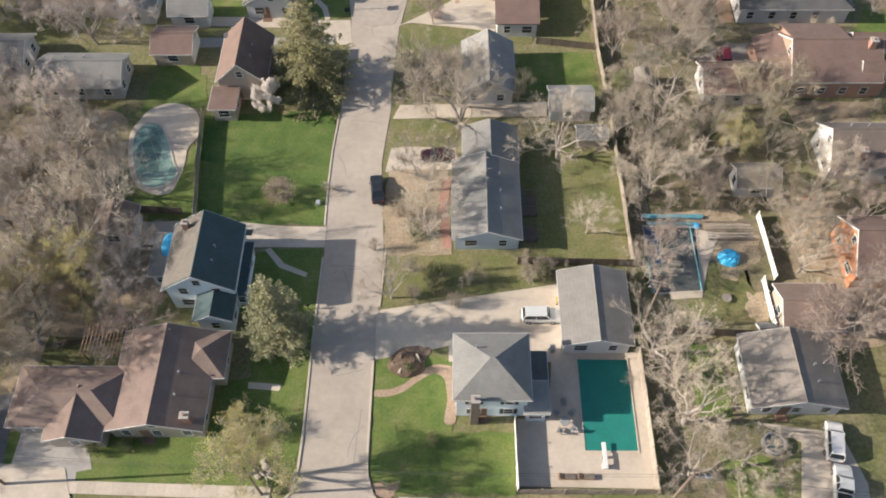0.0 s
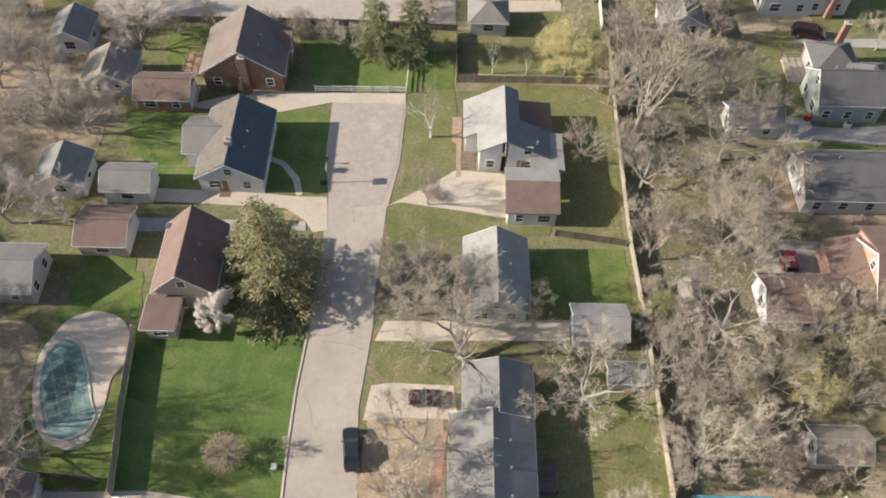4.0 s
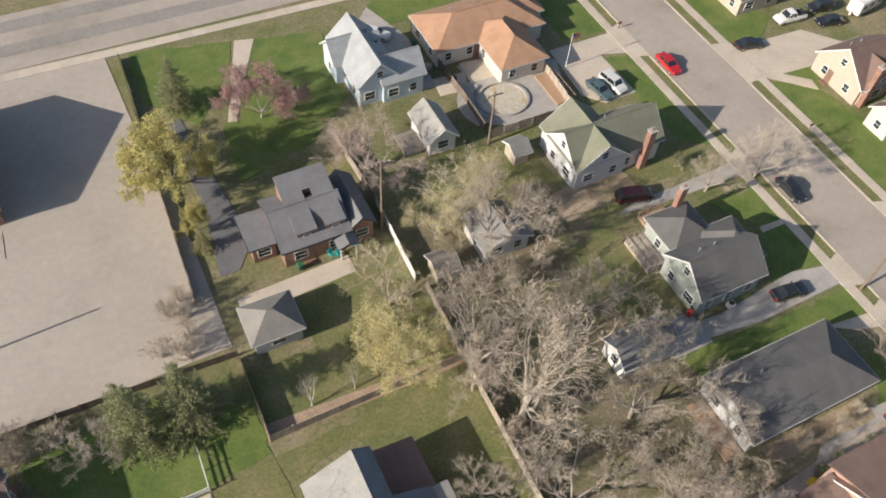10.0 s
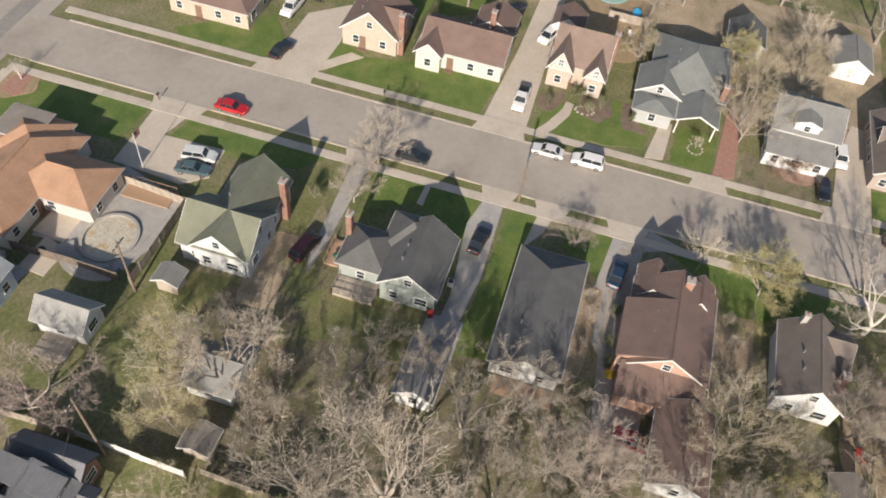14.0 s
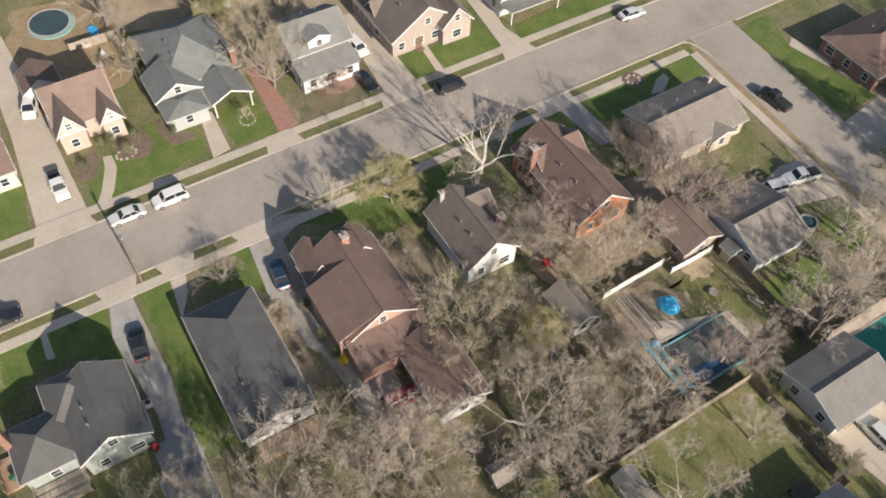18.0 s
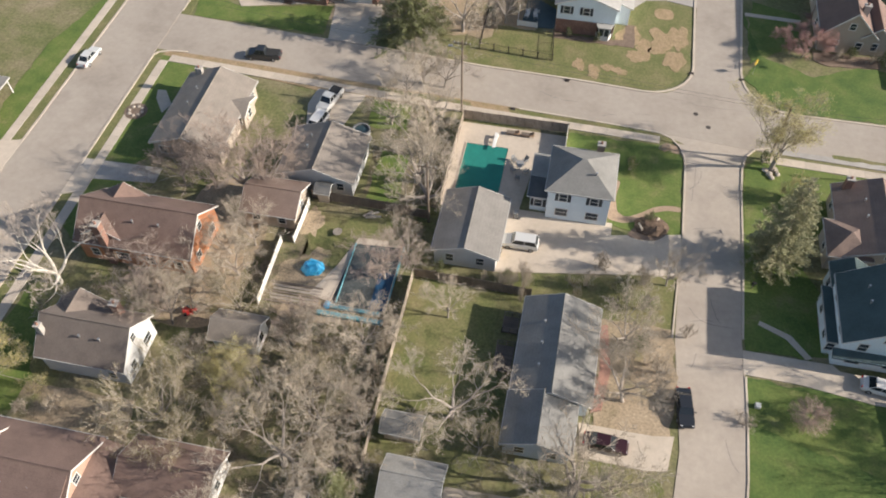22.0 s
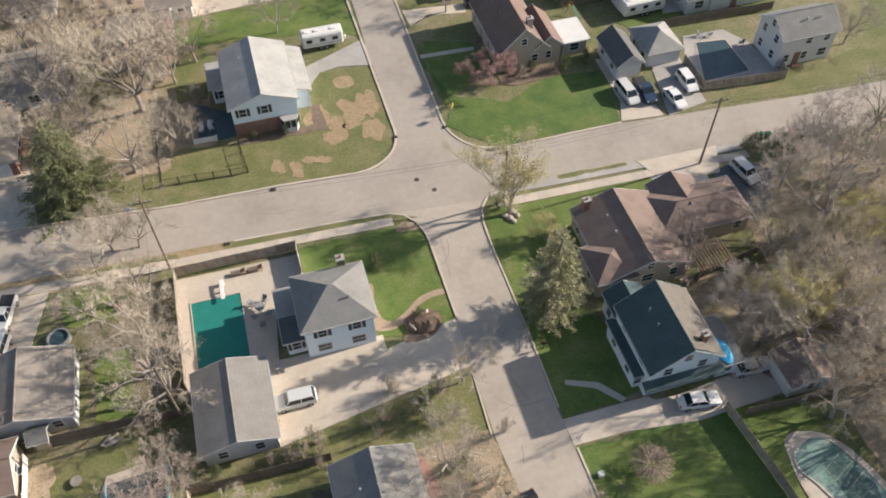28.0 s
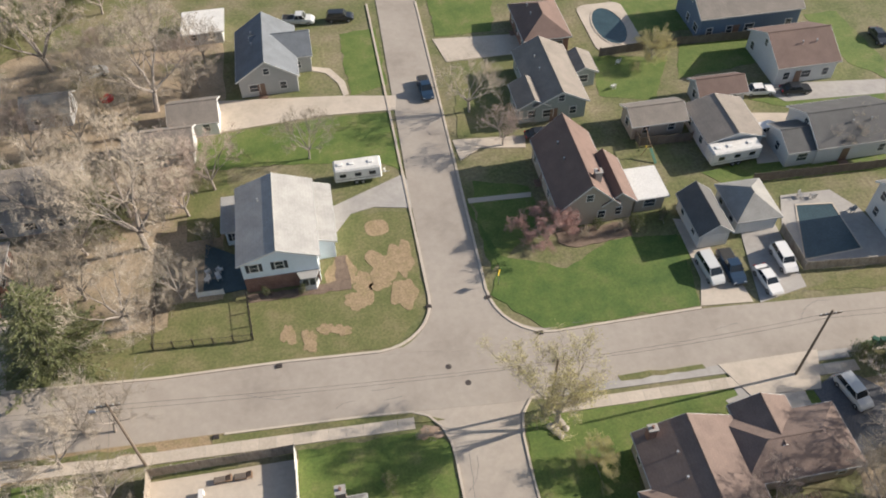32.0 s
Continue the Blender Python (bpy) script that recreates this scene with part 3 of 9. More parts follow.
cover("driveway", [(-28.0, 94.8), (-18.0, 94.9), (-17.8, 93.4), (-39.2, 92.7), (-39.2, 94.8)], 0.051, CONCG, "grey driveway", "driveway")
cover("driveway", [(-16.6, 115.7), (-6.3, 115.7), (-6.4, 117.8), (-19.7, 117.6), (-28.3, 117.7), (-35.6, 115.0), (-35.6, 118.2), (-40.0, 118.5), (-39.0, 114.4), (-24.7, 113.3)], 0.049, CONC, "pale concrete driveway", "driveway")
cover("lawn", [(-22.6, 128.4), (-7.0, 130.4), (0.4, 125.0), (0.5, 119.1), (-6.4, 118.3), (-19.2, 118.1)], 0.011, GRASS, "green side lawn under spruces", "lawn")
cover("lawn", [(-42.9, 130.5), (-36.2, 131.4), (-34.4, 122.7), (-40.7, 121.4)], 0.01, GRASS, "mown green lawn", "lawn")
cover("lawn", [(-45.1, 113.6), (-35.7, 113.6), (-35.5, 103.9), (-38.9, 103.4), (-42.7, 105.2)], 0.01, GRASS, "mown green lawn", "lawn")
cover("lawn", [(-38.9, 103.4), (-33.1, 103.6), (-31.8, 99.4), (-37.9, 99.6)], 0.01, GRASS, "mown green lawn", "lawn")
cover("lawn", [(-43.0, 87.2), (-36.7, 86.8), (-35.5, 81.4), (-42.5, 78.8), (-43.6, 78.8), (-44.8, 84.0)], 0.01, GRASS, "mown green lawn", "lawn")
cover("lawn", [(-63.9, 138.3), (-56.5, 138.8), (-54.7, 135.4), (-61.8, 132.2)], 0.009, DRYGRASS, "worn grass", "lawn")
cover("parking_lot", [(0.5, 159.5), (0.6, 132.8), (-21.6, 132.3), (-48.8, 132.4), (-55.3, 134.8), (-53.0, 147.7), (-67.3, 148.1), (-69.5, 154.7)], 0.02, LOT, "large pale asphalt car park with cracks", "car park")
cover("parking_lot", [(-53, 146), (-2, 155), (-0.6, 160), (-1.5, 188), (-60, 190), (-60, 146)], 0.02, LOT, "pale asphalt car park round the church", "car park")
cover("lawn", [(1.0, 121.2), (22.6, 121.2), (22.4, 136), (17, 136.4), (9, 136.2), (9, 129), (1.0, 129)], 0.01, DRYGRASS, "back yard with patchy grass", "lawn")
cover("driveway", [(2.2, 142.4), (4.6, 142.4), (7.2, 146), (6.4, 156), (5.0, 170), (3.0, 170), (3.4, 153)], 0.05, PATCH, "dark asphalt drive beside the house", "driveway")
cover("patio", [(3, 135.8), (17, 136.6), (17, 139.2), (3, 138.6)], 0.06, CONC, "pale concrete patio path", "patio")
cover("path", [(0.7, 122.4), (23.4, 121.5), (23.3, 120.2), (0.6, 120.4)], 0.05, EARTH, "reddish gravel path along the fence", "path")
cover("lawn", [(1.8, 186.1), (16.3, 182.9), (14.3, 177.7), (7.2, 167.6), (1.0, 175.3)], 0.009, GRASS, "mown green lawn", "lawn")
cover("lawn", [(19.3, 182.2), (29.3, 179.9), (27.7, 165.2), (19.9, 158.5), (8.8, 155.5), (9.7, 165.7)], 0.01, GRASS, "mown green lawn", "lawn")
cover("path", [(16.7, 182.8), (19.5, 182.1), (16.6, 176.4), (11.9, 166.4), (10.7, 166.7)], 0.052, CONC, "concrete garden path", "path")
cover("lawn", [(41.5, 186.4), (58.4, 185.9), (58.7, 179.7), (44.3, 178.0), (39.7, 177.4), (37.7, 182.3)], 0.01, GRASS, "mown green lawn", "lawn")
cover("lawn", [(60.2, 185.5), (68.8, 185.0), (72.0, 162.7), (62.6, 163.8), (63.4, 172.7), (60.3, 179.6)], 0.011, GRASS, "mown green lawn", "lawn")
cover("path", [(58.9, 187.0), (60.3, 186.1), (59.6, 179.5), (58.1, 180.2)], 0.052, CONC, "concrete garden path", "path")
cover("bed", rounded([(65.3, 185.2), (70.4, 185.3), (71.1, 180.5), (67.3, 179.2), (64.5, 182.8)], 1), 0.05, SOIL, "stone edged planting bed with a shrub", "flower bed")
cover("driveway", [(71.1, 162.3), (71.7, 156.9), (66.2, 158.5), (66.5, 149.4), (61.2, 149.1), (58.7, 152.0), (59.4, 162.3)], 0.05, CONC, "pale concrete driveway", "driveway")
cover("lawn", [(71.9, 156.5), (72.6, 134.8), (66.7, 138.7), (65.7, 148.4), (66.1, 157.4)], 0.01, GRASS, "mown green lawn", "lawn")
cover("driveway", [(44.8, 164.7), (51.2, 163.5), (59.3, 160.2), (56.0, 150.1), (51.1, 149.3), (43.8, 151.7), (45.2, 159.3)], 0.05, CONCG, "concrete patio and drive", "driveway")
cover("driveway", [(38.0, 182.7), (40.9, 173.6), (40.1, 161.9), (34.8, 162.5), (35.7, 174.2), (34.5, 178.9)], 0.05, CONCG, "grey asphalt driveway", "driveway")
cover("lawn", [(40.5, 149.1), (46.1, 145.5), (47.2, 138.5), (37.9, 141.9), (36.4, 147.5)], 0.01, DRYGRASS, "mown green lawn", "lawn")
cover("driveway", [(53.7, 131.7), (71.5, 132.3), (71.8, 129.8), (55.6, 130.3), (50.9, 130.9)], 0.05, CONCG, "narrow concrete driveway", "driveway")
cover("lawn", [(65.8, 139.1), (71.3, 133.6), (56.9, 133.7), (57.0, 137.2)], 0.009, DRYGRASS, "worn side grass", "lawn")
cover("lawn", [(70.8, 129.3), (71.3, 113.9), (62.5, 114.1), (66.8, 122.0), (63.1, 127.7)], 0.011, GRASS, "shaded front lawn", "lawn")
cover("path", [(66.7, 121.7), (71.0, 121.5), (71.1, 120.8), (66.5, 120.8)], 0.052, CONC, "concrete garden path", "path")
cover("driveway", [(53.8, 113.2), (65.7, 114.4), (71.9, 113.0), (72.2, 110.6), (57.6, 110.3), (47.2, 111.5), (40.2, 111.6), (42.1, 114.1)], 0.05, CONCG, "concrete drive with grass strip", "driveway")
cover("lawn", [(71.8, 110.0), (71.2, 105.7), (63.3, 106.2), (46.6, 106.8), (45.9, 110.9), (59.9, 109.8)], 0.01, GRASS, "mown green lawn", "lawn")
cover("driveway", [(67.5, 104.5), (72.9, 103.1), (71.9, 105.6), (64.1, 106.5)], 0.05, CONC, "pale concrete driveway", "driveway")
cover("lawn", [(70.8, 102.0), (71.9, 95.0), (61.2, 94.9), (64.1, 98.1), (66.2, 101.5)], 0.01, GRASS, "mown green lawn", "lawn")
cover("driveway", [(72.9, 94.1), (72.9, 90.7), (63.1, 91.8), (50.6, 91.7), (45.6, 88.1), (40.4, 88.2), (37.7, 90.4), (42.4, 93.4), (57.5, 94.7)], 0.05, GRAVEL, "worn gravel driveway", "driveway")
cover("lawn", [(48.7, 129.5), (52.4, 121.9), (51.2, 114.2), (42.8, 113.0), (43.0, 122.9), (42.3, 128.7)], 0.009, DRYGRASS, "patchy back lawn", "lawn")
cover("lawn", [(88.3, 168.5), (97.3, 155.5), (91.1, 151.3), (84.8, 151.7), (84.9, 165.5)], 0.01, GRASS, "mown green lawn", "lawn")
cover("driveway", [(83.0, 151.8), (99.6, 150.9), (104.6, 145.0), (94.7, 143.4), (83.8, 144.2)], 0.05, CONC, "pale concrete driveway", "driveway")
cover("lawn", [(84.6, 143.9), (92.3, 140.6), (94.7, 130.8), (96.0, 117.0), (85.2, 118.6)], 0.01, GRASS, "mown green lawn", "lawn")
cover("path", [(87.9, 145.3), (92.9, 140.9), (92.4, 138.7), (87.1, 143.8)], 0.052, CONC, "concrete garden path", "path")
cover("lawn", [(89.0, 145.4), (96.6, 144.5), (92.9, 138.9), (88.9, 143.9)], 0.01, GRASS, "mown green lawn", "lawn")
cover("driveway", [(84.4, 117.8), (104.4, 116.4), (122.8, 116.0), (127.3, 112.3), (109.4, 111.5), (84.2, 111.1)], 0.05, CONC, "pale concrete driveway", "driveway")
cover("lawn", [(85.1, 111.0), (93.0, 109.0), (97.6, 98.6), (94.4, 93.9), (88.5, 93.9)], 0.01, GRASS, "mown green lawn", "lawn")
cover("lawn", [(87.2, 89.9), (95.8, 89.6), (95.2, 83.3), (86.8, 83.9)], 0.01, GRASS, "mown green lawn", "lawn")
cover("path", [(86.4, 83.6), (101.1, 82.5), (101.3, 80.1), (87.2, 80.5)], 0.045, PAVER, "brick paved drive", "driveway")
cover("path", [(86.8, 93.5), (95.6, 92.1), (95.4, 90.3), (87.3, 90.8)], 0.052, CONC, "concrete garden path", "path")
cover("lawn", [(92.5, 62.4), (92.1, 56.8), (85.0, 57.6), (84.7, 62.8)], 0.01, GRASS, "mown green lawn", "lawn")
cover("lawn", [(91.9, 56.0), (93.4, 44.9), (85.6, 44.9), (85.6, 55.5)], 0.01, GRASS, "mown green lawn", "lawn")
cover("path", [(92.8, 56.7), (92.7, 55.6), (85.3, 56.3), (85.0, 57.6)], 0.052, CONC, "concrete garden path", "path")
cover("driveway", [(101.8, 40.3), (90.4, 42.4), (83.7, 40.9), (83.9, 45.7), (99.8, 43.9), (102.7, 43.5)], 0.05, CONC, "pale concrete driveway", "driveway")
cover("driveway", [(105.8, 63.5), (105.0, 60.8), (83.5, 61.1), (82.3, 67.0), (97.7, 65.6)], 0.05, CONC, "pale concrete driveway", "driveway")
cover("lawn", [(90.0, 41.1), (90.9, 20.2), (85.9, 1.4), (85.5, 2.8), (86.0, 41.7)], 0.01, GRASS, "mown green lawn", "lawn")
cover("lawn", [(93.7, 79.0), (91.8, 68.8), (85.0, 69.5), (84.7, 80.2)], 0.01, LITTER, "leafy front yard", "lawn")
cover("lawn", [(131.2, 136.0), (126.2, 119.7), (113.8, 121.7), (106.4, 131.2), (105.7, 136.7)], 0.009, GRASS, "mown green lawn", "lawn")
cover("lawn", [(117.4, 90.9), (105.6, 95.4), (105.1, 102.5), (118.3, 103.7), (120.6, 101.4)], 0.009, DRYGRASS, "mown green lawn", "lawn")
cover("lawn", [(72.8, 52.4), (71.8, 43.6), (64.5, 44.2), (66.0, 52.3), (68.3, 56.0)], 0.01, GRASS, "mown green lawn", "lawn")
cover("driveway", [(73.9, 46.3), (73.9, 42.5), (61.6, 42.2), (61.5, 45.0)], 0.05, CONCG, "pale concrete driveway", "driveway")
cover("lawn", [(72.6, 42.3), (72.7, 20.6), (71.1, 17.6), (57.5, 18.8), (64.9, 20.0), (64.4, 40.5), (66.4, 43.0)], 0.01, GRASS, "mown green lawn", "lawn")
cover("path", [(66.3, 31.8), (68.4, 29.0), (69.0, 27.1), (67.7, 27.0), (65.6, 29.8)], 0.052, CONC, "concrete garden path", "path")
cover("lawn", [(70.9, 90.3), (69.9, 71.2), (69.6, 63.7), (65.0, 69.1), (63.7, 74.5), (60.4, 79.0), (67.0, 81.3)], 0.01, GRASS, "mown green lawn", "lawn")
cover("driveway", [(73.4, 95.0), (73.4, 91.9), (71.6, 86.1), (70.0, 89.0), (68.6, 92.5), (51.3, 94.0), (55.6, 97.0)], 0.05, CONCG, "pale concrete driveway", "driveway")
cover("driveway", [(45.3, 22.2), (37.8, 22.3), (39.7, 30.3), (35.1, 32.6), (44.3, 31.4), (45.8, 25.7)], 0.05, CONC, "pale concrete driveway", "driveway")
cover("lawn", [(37.8, 22.3), (24.4, 23.1), (22.9, 41.9), (33.0, 41.8), (33.9, 32.6)], 0.01, LITTER, "leafy yard under old trees", "lawn")
cover("lawn", [(32.6, 33.0), (28.6, 33.2), (28.0, 42.6), (32.6, 42.4)], 0.04, GRASS, "narrow strip of green lawn", "lawn")
cover("lawn", [(36.8, 23.0), (30.6, 23.2), (30.0, 28.6), (35.8, 28.4)], 0.04, GRASS, "small green lawn beside the drive", "lawn")
cover("patio", [(33.1, 53.5), (31.6, 48.8), (27.7, 48.5), (27.5, 50.6), (31.0, 51.0), (31.9, 59.2), (35.4, 58.4)], 0.05, CONC, "concrete pool surround", "patio")
cover("lawn", [(38.7, 45.5), (29.9, 45.6), (29.3, 47.9), (32.4, 48.3), (33.5, 53.1), (38.0, 53.0)], 0.012, DRYGRASS, "patchy pool garden lawn", "lawn")
cover("lawn", [(41.6, 47.3), (38.7, 45.0), (37.6, 53.5), (33.4, 60.0), (40.8, 59.9)], 0.008, LITTER, "bare leafy yard", "lawn")
cover("lawn", [(22.7, 52.7), (9.5, 53.3), (9.5, 72.2), (22.4, 71.5)], 0.012, DRYGRASS, "patchy fenced lawn", "lawn")
cover("lawn", [(22.0, 5.1), (12.4, 2.7), (3.8, 0.3), (-1.3, -9.5), (-10.0, -8.3), (-9.3, 8.0), (-4.7, 12.8), (8.1, 13.0), (27.7, 11.9), (33.4, 11.0)], 0.01, DRYGRASS, "corner lawn with bare patches", "lawn")
def blot(x, y, rx, ry, seed, n=40):
    """An uneven patch outline."""
    rnd = random.Random(seed)
    waves = [(k, rnd.uniform(0, 6.28), rnd.uniform(0.05, 0.34) / k ** 0.6) for k in (2, 3, 4, 5, 7, 9, 12)]
    return [(x + rx * f * math.cos(a), y + ry * f * math.sin(a)) for a, f in [(t, 1 + sum(q * math.sin(k * t + p) for k, p, q in waves)) for t in [2 * math.pi * i / n for i in range(n)]]]


for i, (x, y, rx, ry) in enumerate(((-7.3, -0.4, 1.5, 3.2), (-6.9, 5.4, 1.6, 2.4), (-4.6, 0.8, 1.8, 2.6), (-2.2, 3.4, 1.5, 2.2), (-1.2, 5.4, 1.6, 1.5), (0.4, 0.6, 1.6, 3.0), (7.5, 9.0, 0.9, 1.4), (5.1, 10.3, 0.9, 1.6), (2.9, 9.0, 1.2, 0.8), (1.1, 9.5, 1.0, 0.8), (-4.0, 3.6, 1.2, 0.8))):
    cover("bare_patch", blot(x, y, rx, ry, i + 3), 0.04, SOIL, "bare straw coloured patch in the lawn", "bare patch")
tagged(part("soil", slab(blot(-6.9, 24.7, 1.2, 0.9, 71), -0.2, 0.047), EARTH), "bare trodden corner of the lawn", "soil", kind="structure")
cover("bed", rounded([(-3.2, -7.6), (-6.3, -7.7), (-6.6, -4.9), (-3.5, -4.7)], 1.5), 0.046, SOIL, "round bare bed in the lawn", "flower bed")
cover("driveway", [(1.1, -11.0), (-5.8, -14.0), (-9.9, -15.8), (-11.2, -8.7), (-5.0, -10.1), (-1.8, -9.4), (1.2, -5.4), (2.2, -9.2)], 0.05, CONCG, "gravelly driveway", "driveway")
cover("lawn", [(18.6, -29.2), (-10.1, -25.5), (-9.9, -15.8), (-6.3, -20.9), (-0.5, -20.2), (11.2, -21.4), (19.2, -22.3)], 0.01, GRASS, "mown green lawn", "lawn")
cover("patio", [(17.4, -7.6), (12.4, -4.1), (12.2, 1.0), (17.6, 1.2)], 0.05, DARKW, "dark paved patio with white furniture", "patio")
cover("lawn", [(21.8, 1.7), (11.9, 2.3), (12.4, 8.0), (21.7, 6.4)], 0.013, DRYGRASS, "fenced square of grass", "lawn")
cover("lawn", [(-17.2, -9.8), (-19.4, 3.4), (-17.3, 7.6), (-22.8, 14.1), (-41.8, 14.0), (-43.3, 2.4), (-34.3, 1.8), (-27.6, 5.3), (-19.9, 1.6)], 0.01, GRASSD, "wide mown green lawn", "lawn")
cover("lawn", [(-19.1, -12.6), (-26.5, -10.0), (-26.8, -3.4), (-18.2, 3.9), (-18.1, -4.0)], 0.009, GRASS, "mown green lawn", "lawn")
cover("lawn", [(-40.5, 11.0), (-38.2, 2.0), (-44.2, 2.6), (-41.7, 14.4)], 0.009, GRASS, "mown green lawn", "lawn")
cover("path", [(-17.8, -9.2), (-26.6, -8.8), (-26.4, -7.9), (-17.8, -8.3)], 0.052, CONC, "concrete garden path", "path")
cover("driveway", [(-43.8, -0.3), (-46.6, 0.5), (-46.7, 9.6), (-48.2, 12.1), (-48.3, 14.7), (-41.9, 14.1), (-43.5, 10.0)], 0.05, CONC, "pale concrete driveway", "driveway")
cover("driveway", [(-51.7, 2.8), (-56.6, 2.8), (-55.7, 13.7), (-49.1, 15.0)], 0.049, CONCG, "pale concrete driveway", "driveway")
cover("lawn", [(-55.0, 14.2), (-69.6, 11.0), (-77.8, 10.6), (-91.2, 7.2), (-85.1, 15.7), (-68.4, 16.2)], 0.009, DRYGRASS, "rough verge", "lawn")
cover("driveway", [(16.0, -37.5), (-2.6, -35.1), (-11.3, -33.4), (-10.8, -30.0), (0.3, -30.8), (15.6, -29.9)], 0.05, CONC, "pale concrete driveway", "driveway")
cover("lawn", [(18.9, -29.3), (0.4, -30.2), (-9.9, -29.5), (-9.8, -16.2), (-6.1, -19.9), (0.4, -20.0), (18.8, -23.6)], 0.01, GRASS, "mown green lawn", "lawn")
cover("lawn", [(-4.2, -51.9), (-10.5, -52.4), (-10.4, -36.5), (-4.4, -34.8), (-4.1, -40.7)], 0.01, GRASS, "mown green lawn", "lawn")
cover("path", [(1.2, -43.6), (-1.9, -42.4), (-3.9, -38.5), (-4.2, -35.1), (-3.3, -35.0), (-2.8, -38.3), (-1.0, -41.4), (1.4, -42.5)], 0.052, CONC, "concrete garden path", "path")
cover("driveway", [(-18.0, -21.5), (-28.7, -20.4), (-28.1, -17.8), (-21.7, -19.0), (-18.3, -16.9)], 0.05, CONC, "pale concrete driveway", "driveway")
cover("driveway", [(-19.4, -47.2), (-34.2, -45.8), (-32.8, -40.4), (-20.6, -40.5)], 0.05, CONC, "pale concrete driveway", "driveway")
cover("lawn", [(-20.5, -59.3), (-31.8, -56.9), (-29.7, -47.6), (-20.0, -47.9)], 0.01, GRASS, "mown green lawn", "lawn")
cover("lawn", [(-21.5, -40.3), (-32.6, -39.6), (-29.8, -28.2), (-26.3, -20.9), (-18.8, -21.7)], 0.009, DRYGRASS, "mown green lawn", "lawn")
cover("lawn", [(-44.3, -37.2), (-56.0, -34.8), (-50.1, -24.2), (-42.1, -27.2)], 0.01, GRASS, "mown green lawn", "lawn")
cover("lawn", [(-59.2, -38.2), (-75.7, -37.3), (-69.5, -30.5), (-55.5, -28.8)], 0.01, GRASS, "mown green lawn", "lawn")
cover("lawn", [(-63.8, -22.1), (-85.3, -19.2), (-83.9, -16.7), (-69.6, -18.9)], 0.01, GRASS, "mown green lawn", "lawn")
cover("lawn", [(-50.8, -8.0), (-65.0, -9.4), (-78.2, -6.8), (-76.3, -3.6), (-53.0, -5.3)], 0.01, GRASS, "mown green lawn", "lawn")
cover("driveway", [(-66.2, -25.2), (-87.2, -22.4), (-85.3, -19.2), (-69.4, -20.3)], 0.05, CONCG, "pale concrete driveway", "driveway")
cover("driveway", [(-62.4, -18.9), (-69.0, -17.6), (-67.6, -7.7), (-59.3, -8.1)], 0.05, CONC, "pale concrete driveway", "driveway")
cover("lawn", [(-52.2, -52.7), (-67.7, -49.5), (-64.4, -41.3), (-52.7, -42.0)], 0.01, GRASS, "mown green lawn", "lawn")
cover("lawn", [(-83.0, -41.8), (-89.0, -41.5), (-89.6, -26.5), (-87.2, -22.4), (-83.6, -27.7)], 0.01, GRASS, "mown green lawn", "lawn")
cover("lawn", [(20.3, -21.5), (14.8, -21.6), (14.0, -16.3), (15.5, -8.5), (19.9, -8.4)], 0.009, DRYGRASS, "mown green lawn", "lawn")
cover("lawn", [(16.4, 20.8), (-5.7, 21.9), (-8.7, 23.5), (16.2, 22.1)], 0.075, DRYGRASS, "grass verge", "lawn")
cover("lawn", [(-28.9, 21.7), (-38.8, 22.0), (-39.0, 22.6), (-29.0, 22.4)], 0.075, DRYGRASS, "grass verge", "lawn")
cover("lawn", [(36.7, 20.2), (22.3, 20.8), (22.0, 21.6), (36.0, 20.9)], 0.075, DRYGRASS, "grass verge", "lawn")
cover("driveway", rect(0, 13.5, 40, 44), 0.045, CONC, "pale concrete yard between house and garage", "driveway")
cover("driveway", rect(45, 50.5, 110.5, 115), 0.045, CONCG, "grey concrete garage drive", "driveway")
cover("bare_patch", rounded([(107, 98), (116, 96.5), (131, 97.5), (133, 110), (121, 112.5), (112, 110), (106.8, 105)], 2.5), 0.02, SOIL, "bare sandy back yard", "soil")
cover("driveway", [(47.1, 11.8), (39.3, 11.9), (40.8, -0.6), (42.9, -6.9), (52.7, -7.0), (48.5, 2.2)], 0.03, CONC, "pale concrete garage drive", "driveway")
cover("lawn", [(70.8, 8.7), (48.4, 9.6), (48.9, 1.9), (64.0, 4.9), (72.1, 2.1)], 0.012, GRASS, "mown green lawn", "lawn")
cover("path", [(65.2, 3.1), (49.6, -0.5), (49.1, 1.0), (64.0, 4.9)], 0.04, CONC, "concrete garden path", "path")
cover("lawn", [(0.4, 55.0), (-8.4, 54.9), (-8.8, 63.7), (-8.5, 68.8), (-5.2, 69.5), (-0.2, 69.2), (-0.0, 61.8)], 0.032, DRYLITTER, "sandy front yard with old leaves", "lawn")
cover("path", [(0.4, 56.1), (-0.7, 55.7), (-1.5, 61.8), (-0.9, 67.0), (0.3, 67.5), (-0.3, 61.9)], 0.062, PAVER, "reddish brick path along the house front", "path")


cover("leaf_litter", rounded(rect(105, 134, 58, 97), 4), -0.012, DRYLITTER, "tan back yards with bare soil and old leaves", "ground")
cover("leaf_litter", rounded(rect(98, 106, 64, 82), 2), 0.0, DRYLITTER, "bare leafy ground beside the houses", "ground")
cover("leaf_litter", rounded(rect(44, 56, 132.6, 137.5), 1.5), 0.0, DRYLITTER, "bare leafy ground beside a drive", "ground")
cover("leaf_litter", rounded(rect(45, 54, 114.5, 129), 2), 0.004, LITTER, "shaded back yard with old leaves", "ground")


# ---- pavements, verges and kerbs ----
SLABS = {}


